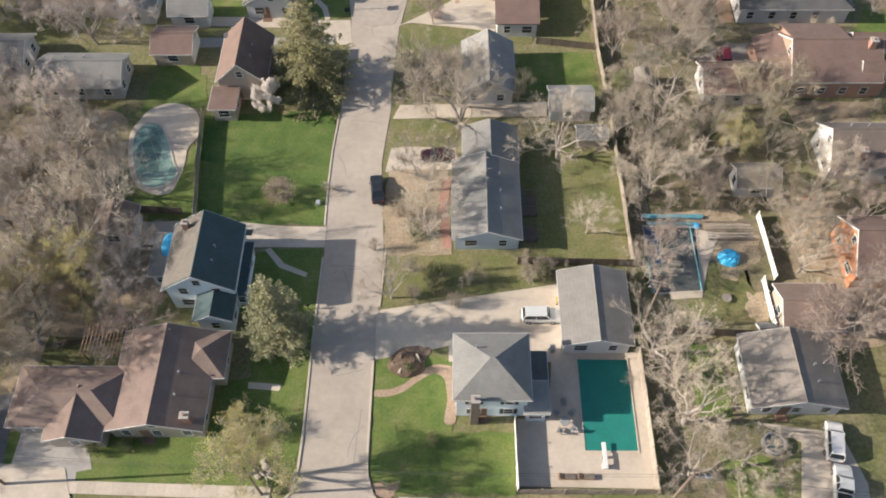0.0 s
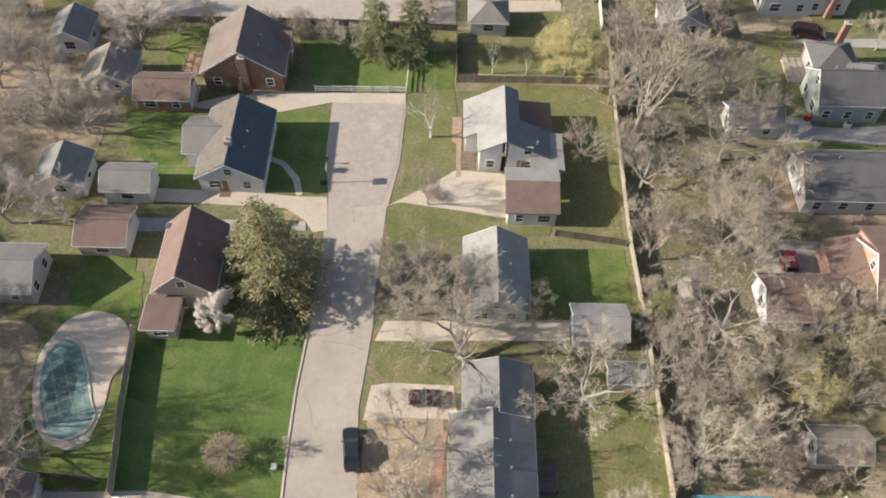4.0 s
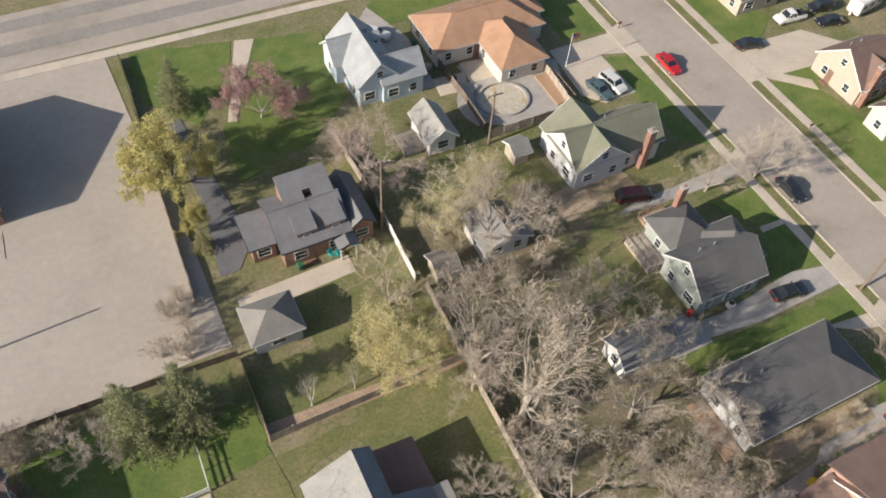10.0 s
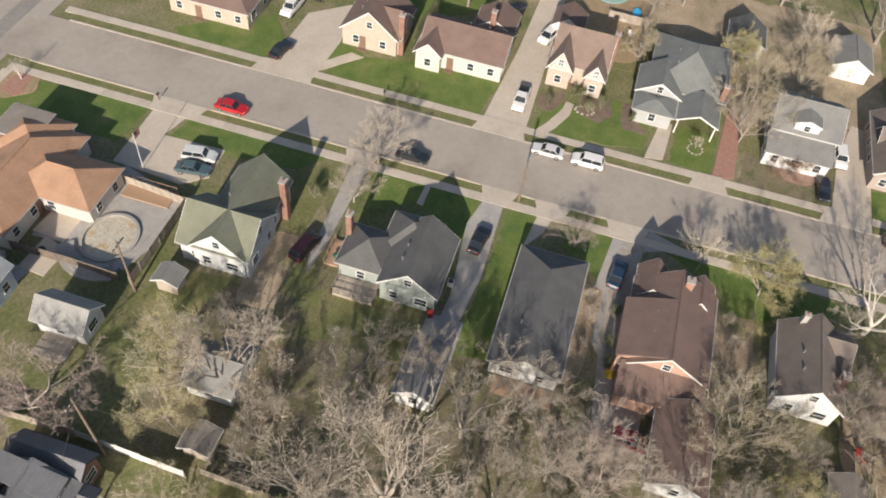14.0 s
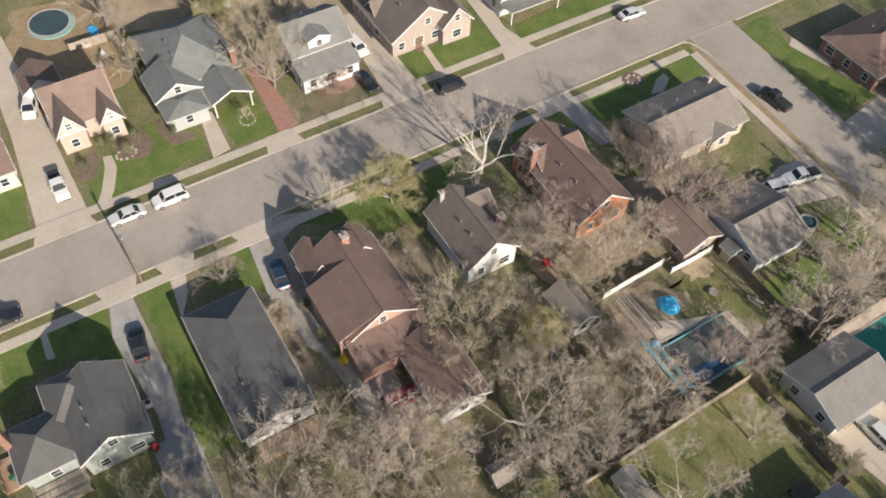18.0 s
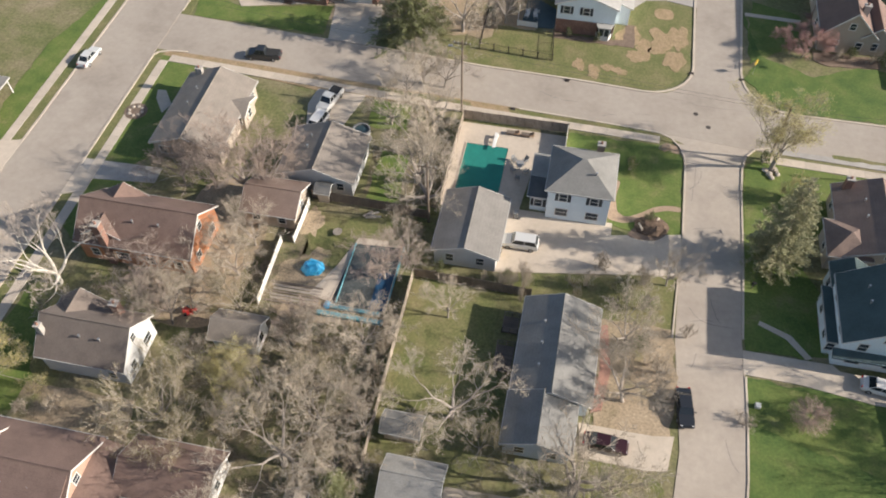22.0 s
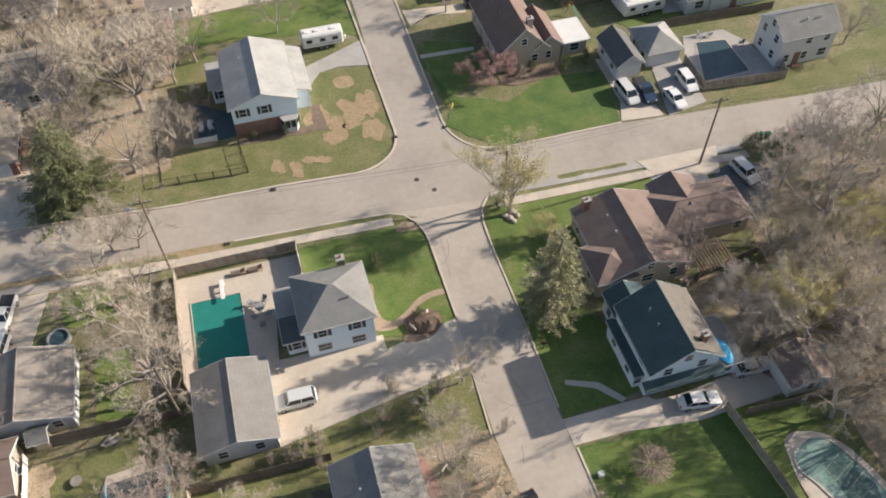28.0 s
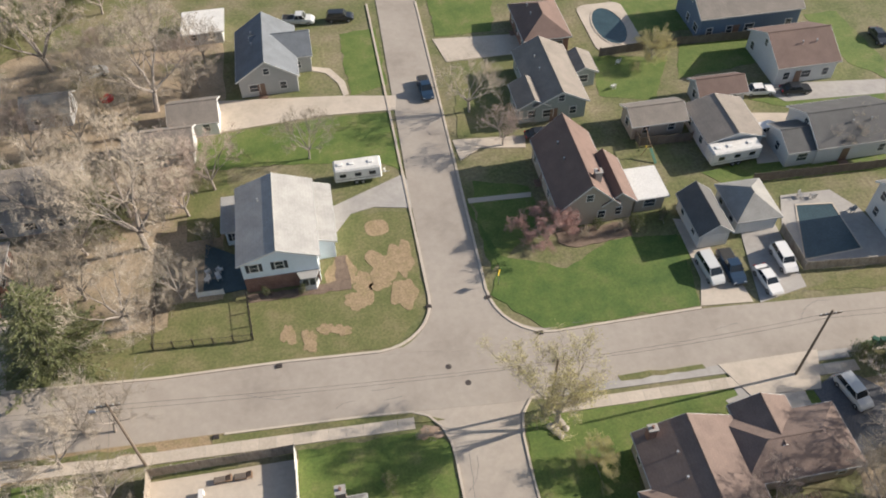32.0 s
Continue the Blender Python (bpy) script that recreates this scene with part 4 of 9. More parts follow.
def pavement(x0, y0, x1, y1, w, label="pale concrete pavement in cast slabs", z=0.09):
    """A line of cast slabs, each a piece of its own."""
    ln = math.hypot(x1 - x0, y1 - y0)
    a = math.degrees(math.atan2(y1 - y0, x1 - x0))
    n = max(1, round(ln / 1.9))
    step = ln / n
    base = boxed(0, ln, -w / 2, w / 2, -0.2, z - 0.015)
    root = tagged(part("pavement", base, CONCG), label, "pavement", kind="structure")
    root.matrix_world = pose(x0, y0, 0, 0, 0, a)
    key = (round(step, 2), w)
    if key not in SLABS:
        bm = boxed(0.015, step - 0.015, -w / 2 + 0.005, w / 2 - 0.005, z - 0.06, z)
        SLABS[key] = bpy.data.meshes.new("slab")
        bm.to_mesh(SLABS[key])
        bm.free()
        SLABS[key].materials.append(CONCS)
    for i in range(n):
        s = part("slab", SLABS[key], None, root)
        s.matrix_local = pose(i * step, 0, 0)


def kerb(points, w=0.32, z=0.15):
    bm = bmesh.new()
    for (xa, ya), (xb, yb) in zip(points, points[1:]):
        d = Vector((xb - xa, yb - ya)).normalized()
        n = Vector((-d.y, d.x)) * w / 2
        q = [(xa + n.x, ya + n.y), (xb + n.x, yb + n.y), (xb - n.x, yb - n.y), (xa - n.x, ya - n.y)]
        t = [bm.verts.new((*p, z)) for p in q]
        b = [bm.verts.new((*p, -0.1)) for p in q]
        bm.faces.new(t[::-1])
        for i in range(4):
            bm.faces.new((t[i], t[(i + 1) % 4], b[(i + 1) % 4], b[i]))
    bmesh.ops.recalc_face_normals(bm, faces=bm.faces[:])
    tagged(part("kerb", bm, CONC), "pale concrete kerb along the street", "kerb", kind="structure")


CONCS = mat("cast_concrete", [(0.45, 0.385, 0.31), (0.51, 0.44, 0.36)], 0.5, 4.0, 0.85, 0.2, where="world", vary=0.08, fine_amount=0.12)
pavement(70.9, 20.5, 70.9, 186, 1.4)
pavement(85.9, -30, 85.9, 186, 1.4)
pavement(-5.4, 23.3, 22.6, 22.3, 1.4)
pavement(22.6, 22.3, 70.2, 19.8, 1.5)
pavement(-19.4, 24.3, -56, 25.3, 1.4)
pavement(-15, 187.3, 70.2, 185.6, 1.6)
for x0, x1 in ((71.6, 73.05), (83.55, 85.2)):
    cover("verge", rect(x0, x1, -20, 184), 0.035, DRYGRASS, "strip of grass between pavement and kerb", "verge")
AP = 0.105
for y0, y1 in ((155.8, 163.2), (129.6, 133.6), (109.6, 113.8), (102.2, 106.2), (91.4, 96.2), (44.6, 48.8)):
    cover("apron", [(70.2, y0 + 0.5), (73.2, y0 - 0.6), (73.2, y1 + 0.6), (70.2, y1 - 0.5)], AP, CONC, "concrete drive apron", "driveway")
for y0, y1 in ((144.4, 153.2), (111.2, 118.2), (81.6, 86.2), (63.6, 67.8), (41.4, 46.2)):
    cover("apron", [(83.4, y0 - 0.6), (86.7, y0 + 0.5), (86.7, y1 - 0.5), (83.4, y1 + 0.6)], AP, CONC, "concrete drive apron", "driveway")
cover("apron", [(15, 19.9), (40, 18.9), (72, 17.2), (72, 19.2), (45, 22.6), (23, 22.6), (15, 22.0)], 0.032, SOIL, "worn gravel shoulder", "verge")
cover("apron", [(-19.5, 22.9), (-56, 24.2), (-56, 23.0), (-50, 22.7), (-22, 22.0)], 0.06, CONCG, "pale gutter strip", "verge")
cover("apron", [(-52.5, 22.6), (-40.5, 22.4), (-42.5, 27.0), (-50.5, 27.5)], 0.10, CONC, "concrete drive apron", "driveway")
for x, cuts in ((73.1, [(-8, 8), (19.5, 44), (49.4, 91), (96.8, 101.6), (106.8, 109), (114.4, 129), (134.2, 155.2), (163.8, 184)]), (83.5, [(-110, 41), (46.6, 63.2), (68.2, 81), (86.8, 110.6), (118.8, 143.8), (153.8, 184)])):
    for a, b in cuts:
        kerb([(x, a), (x, b)])
arc = [(73.1 + 0, 19.5)] + [(73.1 - 5 + 5 * math.cos(a), 19.5 - 2.0 * math.sin(a) * 0.8) for a in (0.5, 1.0, 1.57)]
kerb(arc)
kerb([(-9.8, -60), (-9.8, 6.5)] + [(-9.8 + 7 * (1 - math.cos(a)), 6.5 + 6.9 * math.sin(a)) for a in [i * math.pi / 16 for i in range(1, 9)]] + [(8, 12.7), (22, 12.3), (46, 10.4)])
kerb([(-17.0, 7.0)] + [(-16.9 - 7 * (1 - math.cos(a)), 6.5 + 7.9 * math.sin(a)) for a in [i * math.pi / 16 for i in range(1, 9)]] + [(-41.8, 14.4)])
kerb([(-16.9, 7.0), (-17.4, -15.0), (-18.4, -59)])
kerb([(-9.0, 40), (-9.05, 28), (-8.9, 26.2), (-8.2, 24.2), (-7.0, 22.7), (-5.2, 21.9), (0, 21.5), (15, 20.8)], 0.25)
kerb([(-16.5, 31), (-16.65, 27), (-17.2, 24.4), (-18.5, 22.7), (-20.5, 22.2), (-22, 22.5)], 0.25)
kerb([(-16.5, 31), (-16.5, 43), (-16.25, 54.6)], 0.22, 0.12)
kerb([(-16.45, 59.6), (-16.55, 66), (-16.45, 72), (-15.95, 79)], 0.22, 0.12)
kerb([(-8.6, 47.4), (-8.2, 56)], 0.22, 0.12)
for x, y in ((-10.3, 16.9), (-12.1, 19.4)):
    tagged(part("manhole_cover", prism(bmesh.new(), (x, y, 0.0), (x, y, 0.06), 0.36, 0.36, 18), IRON), "round cast iron manhole cover in the asphalt", "manhole cover", "manhole covers")
for x, y in ((8.8, 13.2), (-21.8, 14.3), (-9.5, 8.0), (-16.9, 8.0), (15.9, 21.0)):
    bm = boxed(x - 0.35, x + 0.35, y - 0.25, y + 0.25, 0.0, 0.17)
    for i in range(5):
        add_box(bm, x - 0.3, x + 0.3, y - 0.2 + i * 0.09, y - 0.16 + i * 0.09, 0.17, 0.19)
    tagged(part("storm_drain", bm, IRON), "dark iron storm drain set in the kerb", "storm drain", "storm drains")
# painted and patched surfaces
cover("road", [(-15.3, 98.6), (-12.2, 97.2), (-8.6, 98.0), (-7.0, 104.8), (-6.5, 115.8), (-16.3, 115.8), (-16.3, 106)], 0.036, COURT, "older grey asphalt at the end of the court", "road")
for i in range(9):
    cover("stall_line", rect(-46 + i * 2.75, -45.9 + i * 2.75, 151, 155.5), 0.026, STRIPE, "faded painted parking line", "marking")
for y in (190.4, 196.0):
    cover("wheel_track", [(-150, y + 3.1), (-20, y + 1.4), (68, y + 0.5), (140, y - 0.4), (140, y + 2.3), (68, y + 3.2), (-20, y + 4.1), (-150, y + 5.8)], 0.078, LANEM, "darker worn lane of the main road", "road")
for i in range(7):
    cover("stall_line", [(-25.2 + i * 0.95, 159.4), (-25.08 + i * 0.95, 159.4), (-25.3 + i * 0.95, 155.2), (-25.42 + i * 0.95, 155.2)], 0.036, STRIPE, "faded painted parking line", "marking")
CRACKS = bmesh.new()
rc = random.Random(5)
for x0, x1, y0, y1, n, z in ((-16, -9.5, 26, 112, 26, 0.034), (-60, 60, 13, 20, 12, 0.045), (74, 83, 20, 185, 34, 0.065), (-17, -10.5, -50, 6, 12, 0.055), (-50, -2, 134, 158, 26, 0.025)):
    for i in range(n):
        p = Vector((rc.uniform(x0, x1), rc.uniform(y0, y1)))
        a = rc.choice((0, math.pi / 2)) + rc.uniform(-0.2, 0.2)
        for k in range(rc.randint(3, 8)):
            q = p + Vector((math.cos(a), math.sin(a))) * rc.uniform(0.5, 1.2)
            if not (x0 < q.x < x1 and y0 < q.y < y1):
                break
            d = (q - p).normalized()
            w = Vector((-d.y, d.x)) * 0.02
            CRACKS.faces.new([CRACKS.verts.new((v.x, v.y, z + 0.004)) for v in (p - w, q - w, q + w, p + w)])
            p, a = q, a + rc.uniform(-0.4, 0.4)
tagged(part("crack_seal", CRACKS, PATCH), "dark sealed cracks in the asphalt", "road crack", kind="stuff")
# pools
def pool(name, points, z, material, label):
    root = tagged(part(name, slab(points, -0.1, z), material), label, "swimming pool")
    ring = bmesh.new()
    n = len(points)
    c = sum((Vector(p) for p in points), Vector((0, 0))) / n
    for i in range(n):
        a, b = Vector(points[i]), Vector(points[(i + 1) % n])
        ao, bo = a + (a - c).normalized() * 0.28, b + (b - c).normalized() * 0.28
        ring.faces.new([ring.verts.new((*p, z + 0.05)) for p in (a, b, bo, ao)])
        ring.faces.new([ring.verts.new((*p[0], p[1])) for p in ((a, z - 0.04), (b, z - 0.04), (b, z + 0.05), (a, z + 0.05))])
    bmesh.ops.recalc_face_normals(ring, faces=ring.faces[:])
    part("coping", ring, CONC, root, "pale concrete coping")
    return root


pool("swimming_pool", rect(15.3, 21.2, 29.2, 40.3), 0.11, COVER, "swimming pool under a taut teal safety cover")
pool("swimming_pool", rounded([(-38.0, 66.6), (-40.4, 65.4), (-42.5, 66.3), (-44.4, 71.2), (-45.0, 74.9), (-43.8, 77.5), (-41.7, 77.1), (-40.0, 74.0), (-38.6, 70.1), (-37.5, 68.5)], 1.2, 3), 0.10, WATER, "kidney pool with a murky green cover")
tagged(part("sagging_cover", slab(ragged([(-40.4, 68.1), (-42.2, 68.7), (-44.2, 71.9), (-43.8, 73.5), (-42.1, 74.9), (-40.6, 72.5)], 0.3, 4), 0.05, 0.106), POOLDARK), "dark wet hollow in a sagging pool cover", "pool cover")
pool("swimming_pool", [(25.8, 49.4), (31.6, 49.8), (32.4, 59.2), (25.6, 59.4)], 0.09, POOLW, "old rectangular pool with grey water")
for i, (x0, x1, y0, y1) in enumerate(((31.62, 31.76, 49.8, 59.2), (25.4, 25.6, 49.3, 58))):
    tagged(part("pool_rail", boxed(x0, x1, y0, y1, 0.1, 0.35, bevel=0.03), POOLBLUE), "blue painted pool edge rail", "pool rail", "pool rails")


# ---- houses ----
def roof_solid(x0, x1, y0, y1, h, axis, rise, kind, t=0.2):
    """Vertices and faces of a roof plate over an eave rectangle."""
    if axis == "y":
        v, f = roof_solid(y0, y1, x0, x1, h, "x", rise, kind, t)
        return [(b, a, c) for a, b, c in v], [g[::-1] for g in f]
    ym = (y0 + y1) / 2
    e = [(x0, y0, h), (x1, y0, h), (x1, y1, h), (x0, y1, h)]
    if kind == "flat":
        v = e + [(a, b, c - t) for a, b, c in e]
        return v, [(0, 1, 2, 3), (7, 6, 5, 4), (0, 4, 5, 1), (1, 5, 6, 2), (2, 6, 7, 3), (3, 7, 4, 0)]
    k = 0.0
    if kind == "hip":
        k = min((y1 - y0) / 2, (x1 - x0) / 2 - 0.05)
    if kind == "shed":
        r = [(x0, y1, h + rise), (x1, y1, h + rise)]
        v = [e[0], e[1], r[1], r[0]]
        v = v + [(a, b, c - t) for a, b, c in v]
        return v, [(0, 1, 2, 3), (7, 6, 5, 4), (0, 4, 5, 1), (1, 5, 6, 2), (2, 6, 7, 3), (3, 7, 4, 0)]
    if kind == "half_hip":
        r = [(x0, ym, h + rise), (x1 - min((y1 - y0) / 2, (x1 - x0) / 2), ym, h + rise)]
    else:
        r = [(x0 + k, ym, h + rise), (x1 - k, ym, h + rise)]
    v = e + r
    v = v + [(a, b, c - t) for a, b, c in v]
    top = [(0, 1, 5, 4), (2, 3, 4, 5)]
    under = [(10, 11, 7, 6), (11, 10, 9, 8)]
    if kind == "hip":
        top += [(1, 2, 5), (3, 0, 4)]
        under += [(11, 8, 7), (10, 6, 9)]
        rim = [(0, 6, 7, 1), (1, 7, 8, 2), (2, 8, 9, 3), (3, 9, 6, 0)]
    elif kind == "half_hip":
        top += [(1, 2, 5)]
        under += [(11, 8, 7)]
        rim = [(0, 6, 7, 1), (1, 7, 8, 2), (2, 8, 9, 3), (3, 9, 10, 4), (4, 10, 6, 0)]
    else:
        rim = [(0, 6, 7, 1), (2, 8, 9, 3), (1, 7, 11, 5), (5, 11, 8, 2), (3, 9, 10, 4), (4, 10, 6, 0)]
    return v, top + under + rim


def wall_solid(x0, x1, y0, y1, z0, h, axis, rise, kind):
    if axis == "y":
        v, f = wall_solid(y0, y1, x0, x1, z0, h, "x", rise, kind)
        return [(b, a, c) for a, b, c in v], [g[::-1] for g in f]
    v = [(x0, y0, z0), (x1, y0, z0), (x1, y1, z0), (x0, y1, z0), (x0, y0, h), (x1, y0, h), (x1, y1, h), (x0, y1, h)]
    f = [(0, 1, 5, 4), (2, 3, 7, 6)]
    if kind == "gable":
        ym = (y0 + y1) / 2
        v += [(x0, ym, h + rise), (x1, ym, h + rise)]
        f += [(1, 2, 6, 9, 5), (3, 0, 4, 8, 7), (4, 5, 9, 8), (6, 7, 8, 9)]
    elif kind == "half_hip":
        ym = (y0 + y1) / 2
        v += [(x0, ym, h + rise), (x1 - (y1 - y0) / 2, ym, h + rise)]
        f += [(1, 2, 6, 5), (3, 0, 4, 8, 7), (5, 6, 9), (4, 5, 9, 8), (6, 7, 8, 9)]
    elif kind == "shed":
        v[6], v[7] = (x1, y1, h + rise), (x0, y1, h + rise)
        f += [(1, 2, 6, 5), (3, 0, 4, 7), (4, 5, 6, 7)]
    else:
        f += [(1, 2, 6, 5), (3, 0, 4, 7), (4, 5, 6, 7)]
    return v, f


WINDOW_MESHES = {}


def window_mesh(w, h):
    key = (round(w, 2), round(h, 2))
    if key not in WINDOW_MESHES:
        bm = bmesh.new()
        for a in ((-w / 2 - 0.1, -w / 2), (w / 2, w / 2 + 0.1)):
            add_box(bm, a[0], a[1], -0.07, 0.03, -h / 2 - 0.1, h / 2 + 0.1)
        for a in ((-h / 2 - 0.1, -h / 2), (h / 2, h / 2 + 0.1), (-0.03, 0.03)):
            add_box(bm, -w / 2, w / 2, -0.06, 0.03, a[0], a[1])
        f = bpy.data.meshes.new("window_frame")
        bm.to_mesh(f)
        bm.free()
        f.materials.append(TRIM)
        bm = boxed(-w / 2, w / 2, -0.03, 0.02, -h / 2, h / 2)
        g = bpy.data.meshes.new("pane")
        bm.to_mesh(g)
        bm.free()
        g.materials.append(PANE)
        WINDOW_MESHES[key] = (f, g)
    return WINDOW_MESHES[key]


def add_window(root, wall, u, z, w, h, shutters=False):
    """wall: ((x, y) of its start, (x, y) of its end), seen from outside left to right."""
    (xa, ya), (xb, yb) = wall
    d = Vector((xb - xa, yb - ya))
    a = math.degrees(math.atan2(d.y, d.x))
    p = Vector((xa, ya)) + d.normalized() * u
    f, g = window_mesh(w, h)
    win = part("window", f, None, root)
    win.matrix_local = pose(p.x, p.y, z, 0, 0, a)
    part("pane", g, None, win)
    if shutters:
        for s in (-1, 1):
            bm = bmesh.new()
            add_box(bm, s * (w / 2 + 0.32) - 0.2, s * (w / 2 + 0.32) + 0.2, -0.05, 0.02, -h / 2 - 0.05, h / 2 + 0.05)
            part("shutter", bm, SHUTTER, win)


FOOTPRINTS = []


def house(label, vols, roof, wall, chimneys=(), doors="", trim=None, category="house", name="house", over=0.38, windows=True, vents=0, group="", shutters=False, seed=1):
    """vols: (x0, x1, y0, y1, eave height, ridge axis, rise, kind, {options}); the rectangle is that of the eaves."""
    rnd = random.Random(seed)
    cx = sum((v[0] + v[1]) / 2 for v in vols) / len(vols)
    cy = sum((v[2] + v[3]) / 2 for v in vols) / len(vols)
    root = empty(name, cx, cy)
    tagged(root, label, category, group)
    for v in vols:
        x0, x1, y0, y1, h, axis, rise, kind = v[:8]
        o = v[8] if len(v) > 8 else {}
        FOOTPRINTS.append((x0, x1, y0, y1))
        z0 = o.get("z0", 0.0)
        x0, x1, y0, y1 = x0 - cx, x1 - cx, y0 - cy, y1 - cy
        rm, wm = o.get("roof", roof), o.get("wall", wall)
        ov = o.get("over", over)
        half = ((y1 - y0) if axis == "x" else (x1 - x0)) / 2
        slope = rise / half if kind in ("gable", "hip", "half_hip") else 0
        if o.get("bare"):
            pass
        elif not o.get("open"):
            hw = h + (0 if kind in ("flat", "shed") else ov * slope) - 0.21
            part("wall", wall_solid(x0 + ov, x1 - ov, y0 + ov, y1 - ov, z0, hw, axis, rise * (1 - ov / half) if half > ov else rise, kind), wm, root)
        else:
            for px, py in ((x0 + ov, y0 + ov), (x1 - ov, y0 + ov), (x0 + ov, y1 - ov), (x1 - ov, y1 - ov)):
                part("post", boxed(px - 0.08, px + 0.08, py - 0.08, py + 0.08, z0, h - 0.15), TRIM, root)
        part("roof", roof_solid(x0, x1, y0, y1, h, axis, rise, kind), rm, root)
        # bargeboards and gutters, just proud of the roof's edge
        if kind == "gable":
            a0, a1, b0, b1 = (x0, x1, y0, y1) if axis == "x" else (y0, y1, x0, x1)
            bmid = (b0 + b1) / 2
            quads = []
            for a, s in ((a0, -1), (a1, 1)):
                for b in (b0, b1):
                    quads.append([(a, b, h - 0.24), (a, bmid, h + rise - 0.24), (a, bmid, h + rise - 0.01), (a, b, h - 0.01), s])
            for q in quads:
                s = q.pop()
                bm = bmesh.new()
                front = [bm.verts.new(((p[0] + s * 0.04, p[1], p[2]) if axis == "x" else (p[1], p[0] + s * 0.04, p[2]))) for p in q]
                back = [bm.verts.new(((p[0] + s * 0.005, p[1], p[2]) if axis == "x" else (p[1], p[0] + s * 0.005, p[2]))) for p in q]
                bm.faces.new(front)
                bm.faces.new(back[::-1])
                for i in range(4):
                    bm.faces.new((front[i], back[i], back[(i + 1) % 4], front[(i + 1) % 4]))
                bmesh.ops.recalc_face_normals(bm, faces=bm.faces[:])
                part("bargeboard", bm, trim or TRIM, root)
            sides = [("x", y0, -1), ("x", y1, 1)] if axis == "x" else [("y", x0, -1), ("y", x1, 1)]
        else:
            sides = [("x", y0, -1), ("x", y1, 1), ("y", x0, -1), ("y", x1, 1)] if kind != "shed" else []
        for ax, c, s in sides:
            lo, hi = sorted((c + s * 0.005, c + s * 0.09))
            bm = bmesh.new()
            if ax == "x":
                add_box(bm, x0, x1, lo, hi, h - 0.2, h - 0.04)
            else:
                add_box(bm, lo, hi, y0, y1, h - 0.2, h - 0.04)
            part("gutter", bm, trim or GUTTERM, root)
        if kind in ("gable", "hip") and z0 == 0 and max(x1 - x0, y1 - y0) > 6:
            ym, xm = (y0 + y1) / 2, (x0 + x1) / 2
            k = min(half, max(x1 - x0, y1 - y0) / 2 - 0.05) if kind == "hip" else 0.0
            a, b = ((x0 + k, ym, h + rise + 0.01), (x1 - k, ym, h + rise + 0.01)) if axis == "x" else ((xm, y0 + k, h + rise + 0.01), (xm, y1 - k, h + rise + 0.01))
            if (Vector(a) - Vector(b)).length > 0.5:
                part("ridge_cap", prism(bmesh.new(), a, b, 0.1, 0.1, 6), rm, root)
        # windows on each side
        if windows and not o.get("open") and not o.get("bare") and o.get("win", True):
            sides = {"S": ((x0 + ov, y0 + ov), (x1 - ov, y0 + ov)), "E": ((x1 - ov, y0 + ov), (x1 - ov, y1 - ov)),
                     "N": ((x1 - ov, y1 - ov), (x0 + ov, y1 - ov)), "W": ((x0 + ov, y1 - ov), (x0 + ov, y0 + ov))}
            for key, (pa, pb) in sides.items():
                if key not in o.get("sides", "NESW"):
                    continue
                ln = math.hypot(pb[0] - pa[0], pb[1] - pa[1])
                storeys = [1.55] if h - z0 < 4.4 else [1.5, 4.25]
                if z0 > 0:
                    storeys = [(z0 + h) / 2]
                for zz in storeys:
                    n = max(1, int(ln / 3.0)) if z0 == 0 else max(1, int(ln / 1.8))
                    for i in range(n):
                        if n > 2 and rnd.random() < 0.12:
                            continue
                        wide = 1.5 if (rnd.random() < 0.25 and zz < 2 and z0 == 0) else 0.95
                        if z0 > 0:
                            wide, hh = 0.8, max(0.5, min(1.0, (h - z0) * 0.6))
                        else:
                            hh = 1.25
                        add_window(root, (pa, pb), ln * (i + 0.5) / n, zz, wide, hh, shutters and wide < 1 and z0 == 0)
                gable_end = kind == "gable" and ((axis == "x" and key in "EW") or (axis == "y" and key in "NS"))
                if gable_end and rise > 2.0 and z0 == 0:
                    add_window(root, (pa, pb), ln / 2, h + rise * 0.36, 0.85, 1.05)
            for key in doors if v is vols[0] else "":
                pa, pb = sides[key]
                ln = math.hypot(pb[0] - pa[0], pb[1] - pa[1])
                a = math.degrees(math.atan2(pb[1] - pa[1], pb[0] - pa[0]))
                p = Vector(pa).lerp(Vector(pb), 0.37)
                bm = boxed(-0.55, 0.55, -0.06, 0.02, 0.1, 2.25)
                add_box(bm, -0.7, 0.7, -0.9, 0.0, 0.0, 0.1)
                d = part("door", bm, DOORM, root)
                d.matrix_local = pose(p.x, p.y, 0, 0, 0, a)
        if o.get("garage"):
            pa, pb = {"S": ((x0, y0 + ov), (x1, y0 + ov)), "E": ((x1 - ov, y0), (x1 - ov, y1)), "N": ((x1, y1 - ov), (x0, y1 - ov)), "W": ((x0 + ov, y1), (x0 + ov, y0))}[o["garage"]]
            ln = math.hypot(pb[0] - pa[0], pb[1] - pa[1])
            a = math.degrees(math.atan2(pb[1] - pa[1], pb[0] - pa[0]))
            p = Vector(pa).lerp(Vector(pb), 0.5)
            w = min(4.9, ln - 1.4) / 2
            bm = boxed(-w, w, -0.04, 0.02, 0.02, 2.15)
            for i in range(1, 4):
                add_box(bm, -w, w, -0.06, -0.04, i * 0.53, i * 0.53 + 0.03)
            d = part("garage_door", bm, TRIM, root)
            d.matrix_local = pose(p.x, p.y, 0, 0, 0, a)
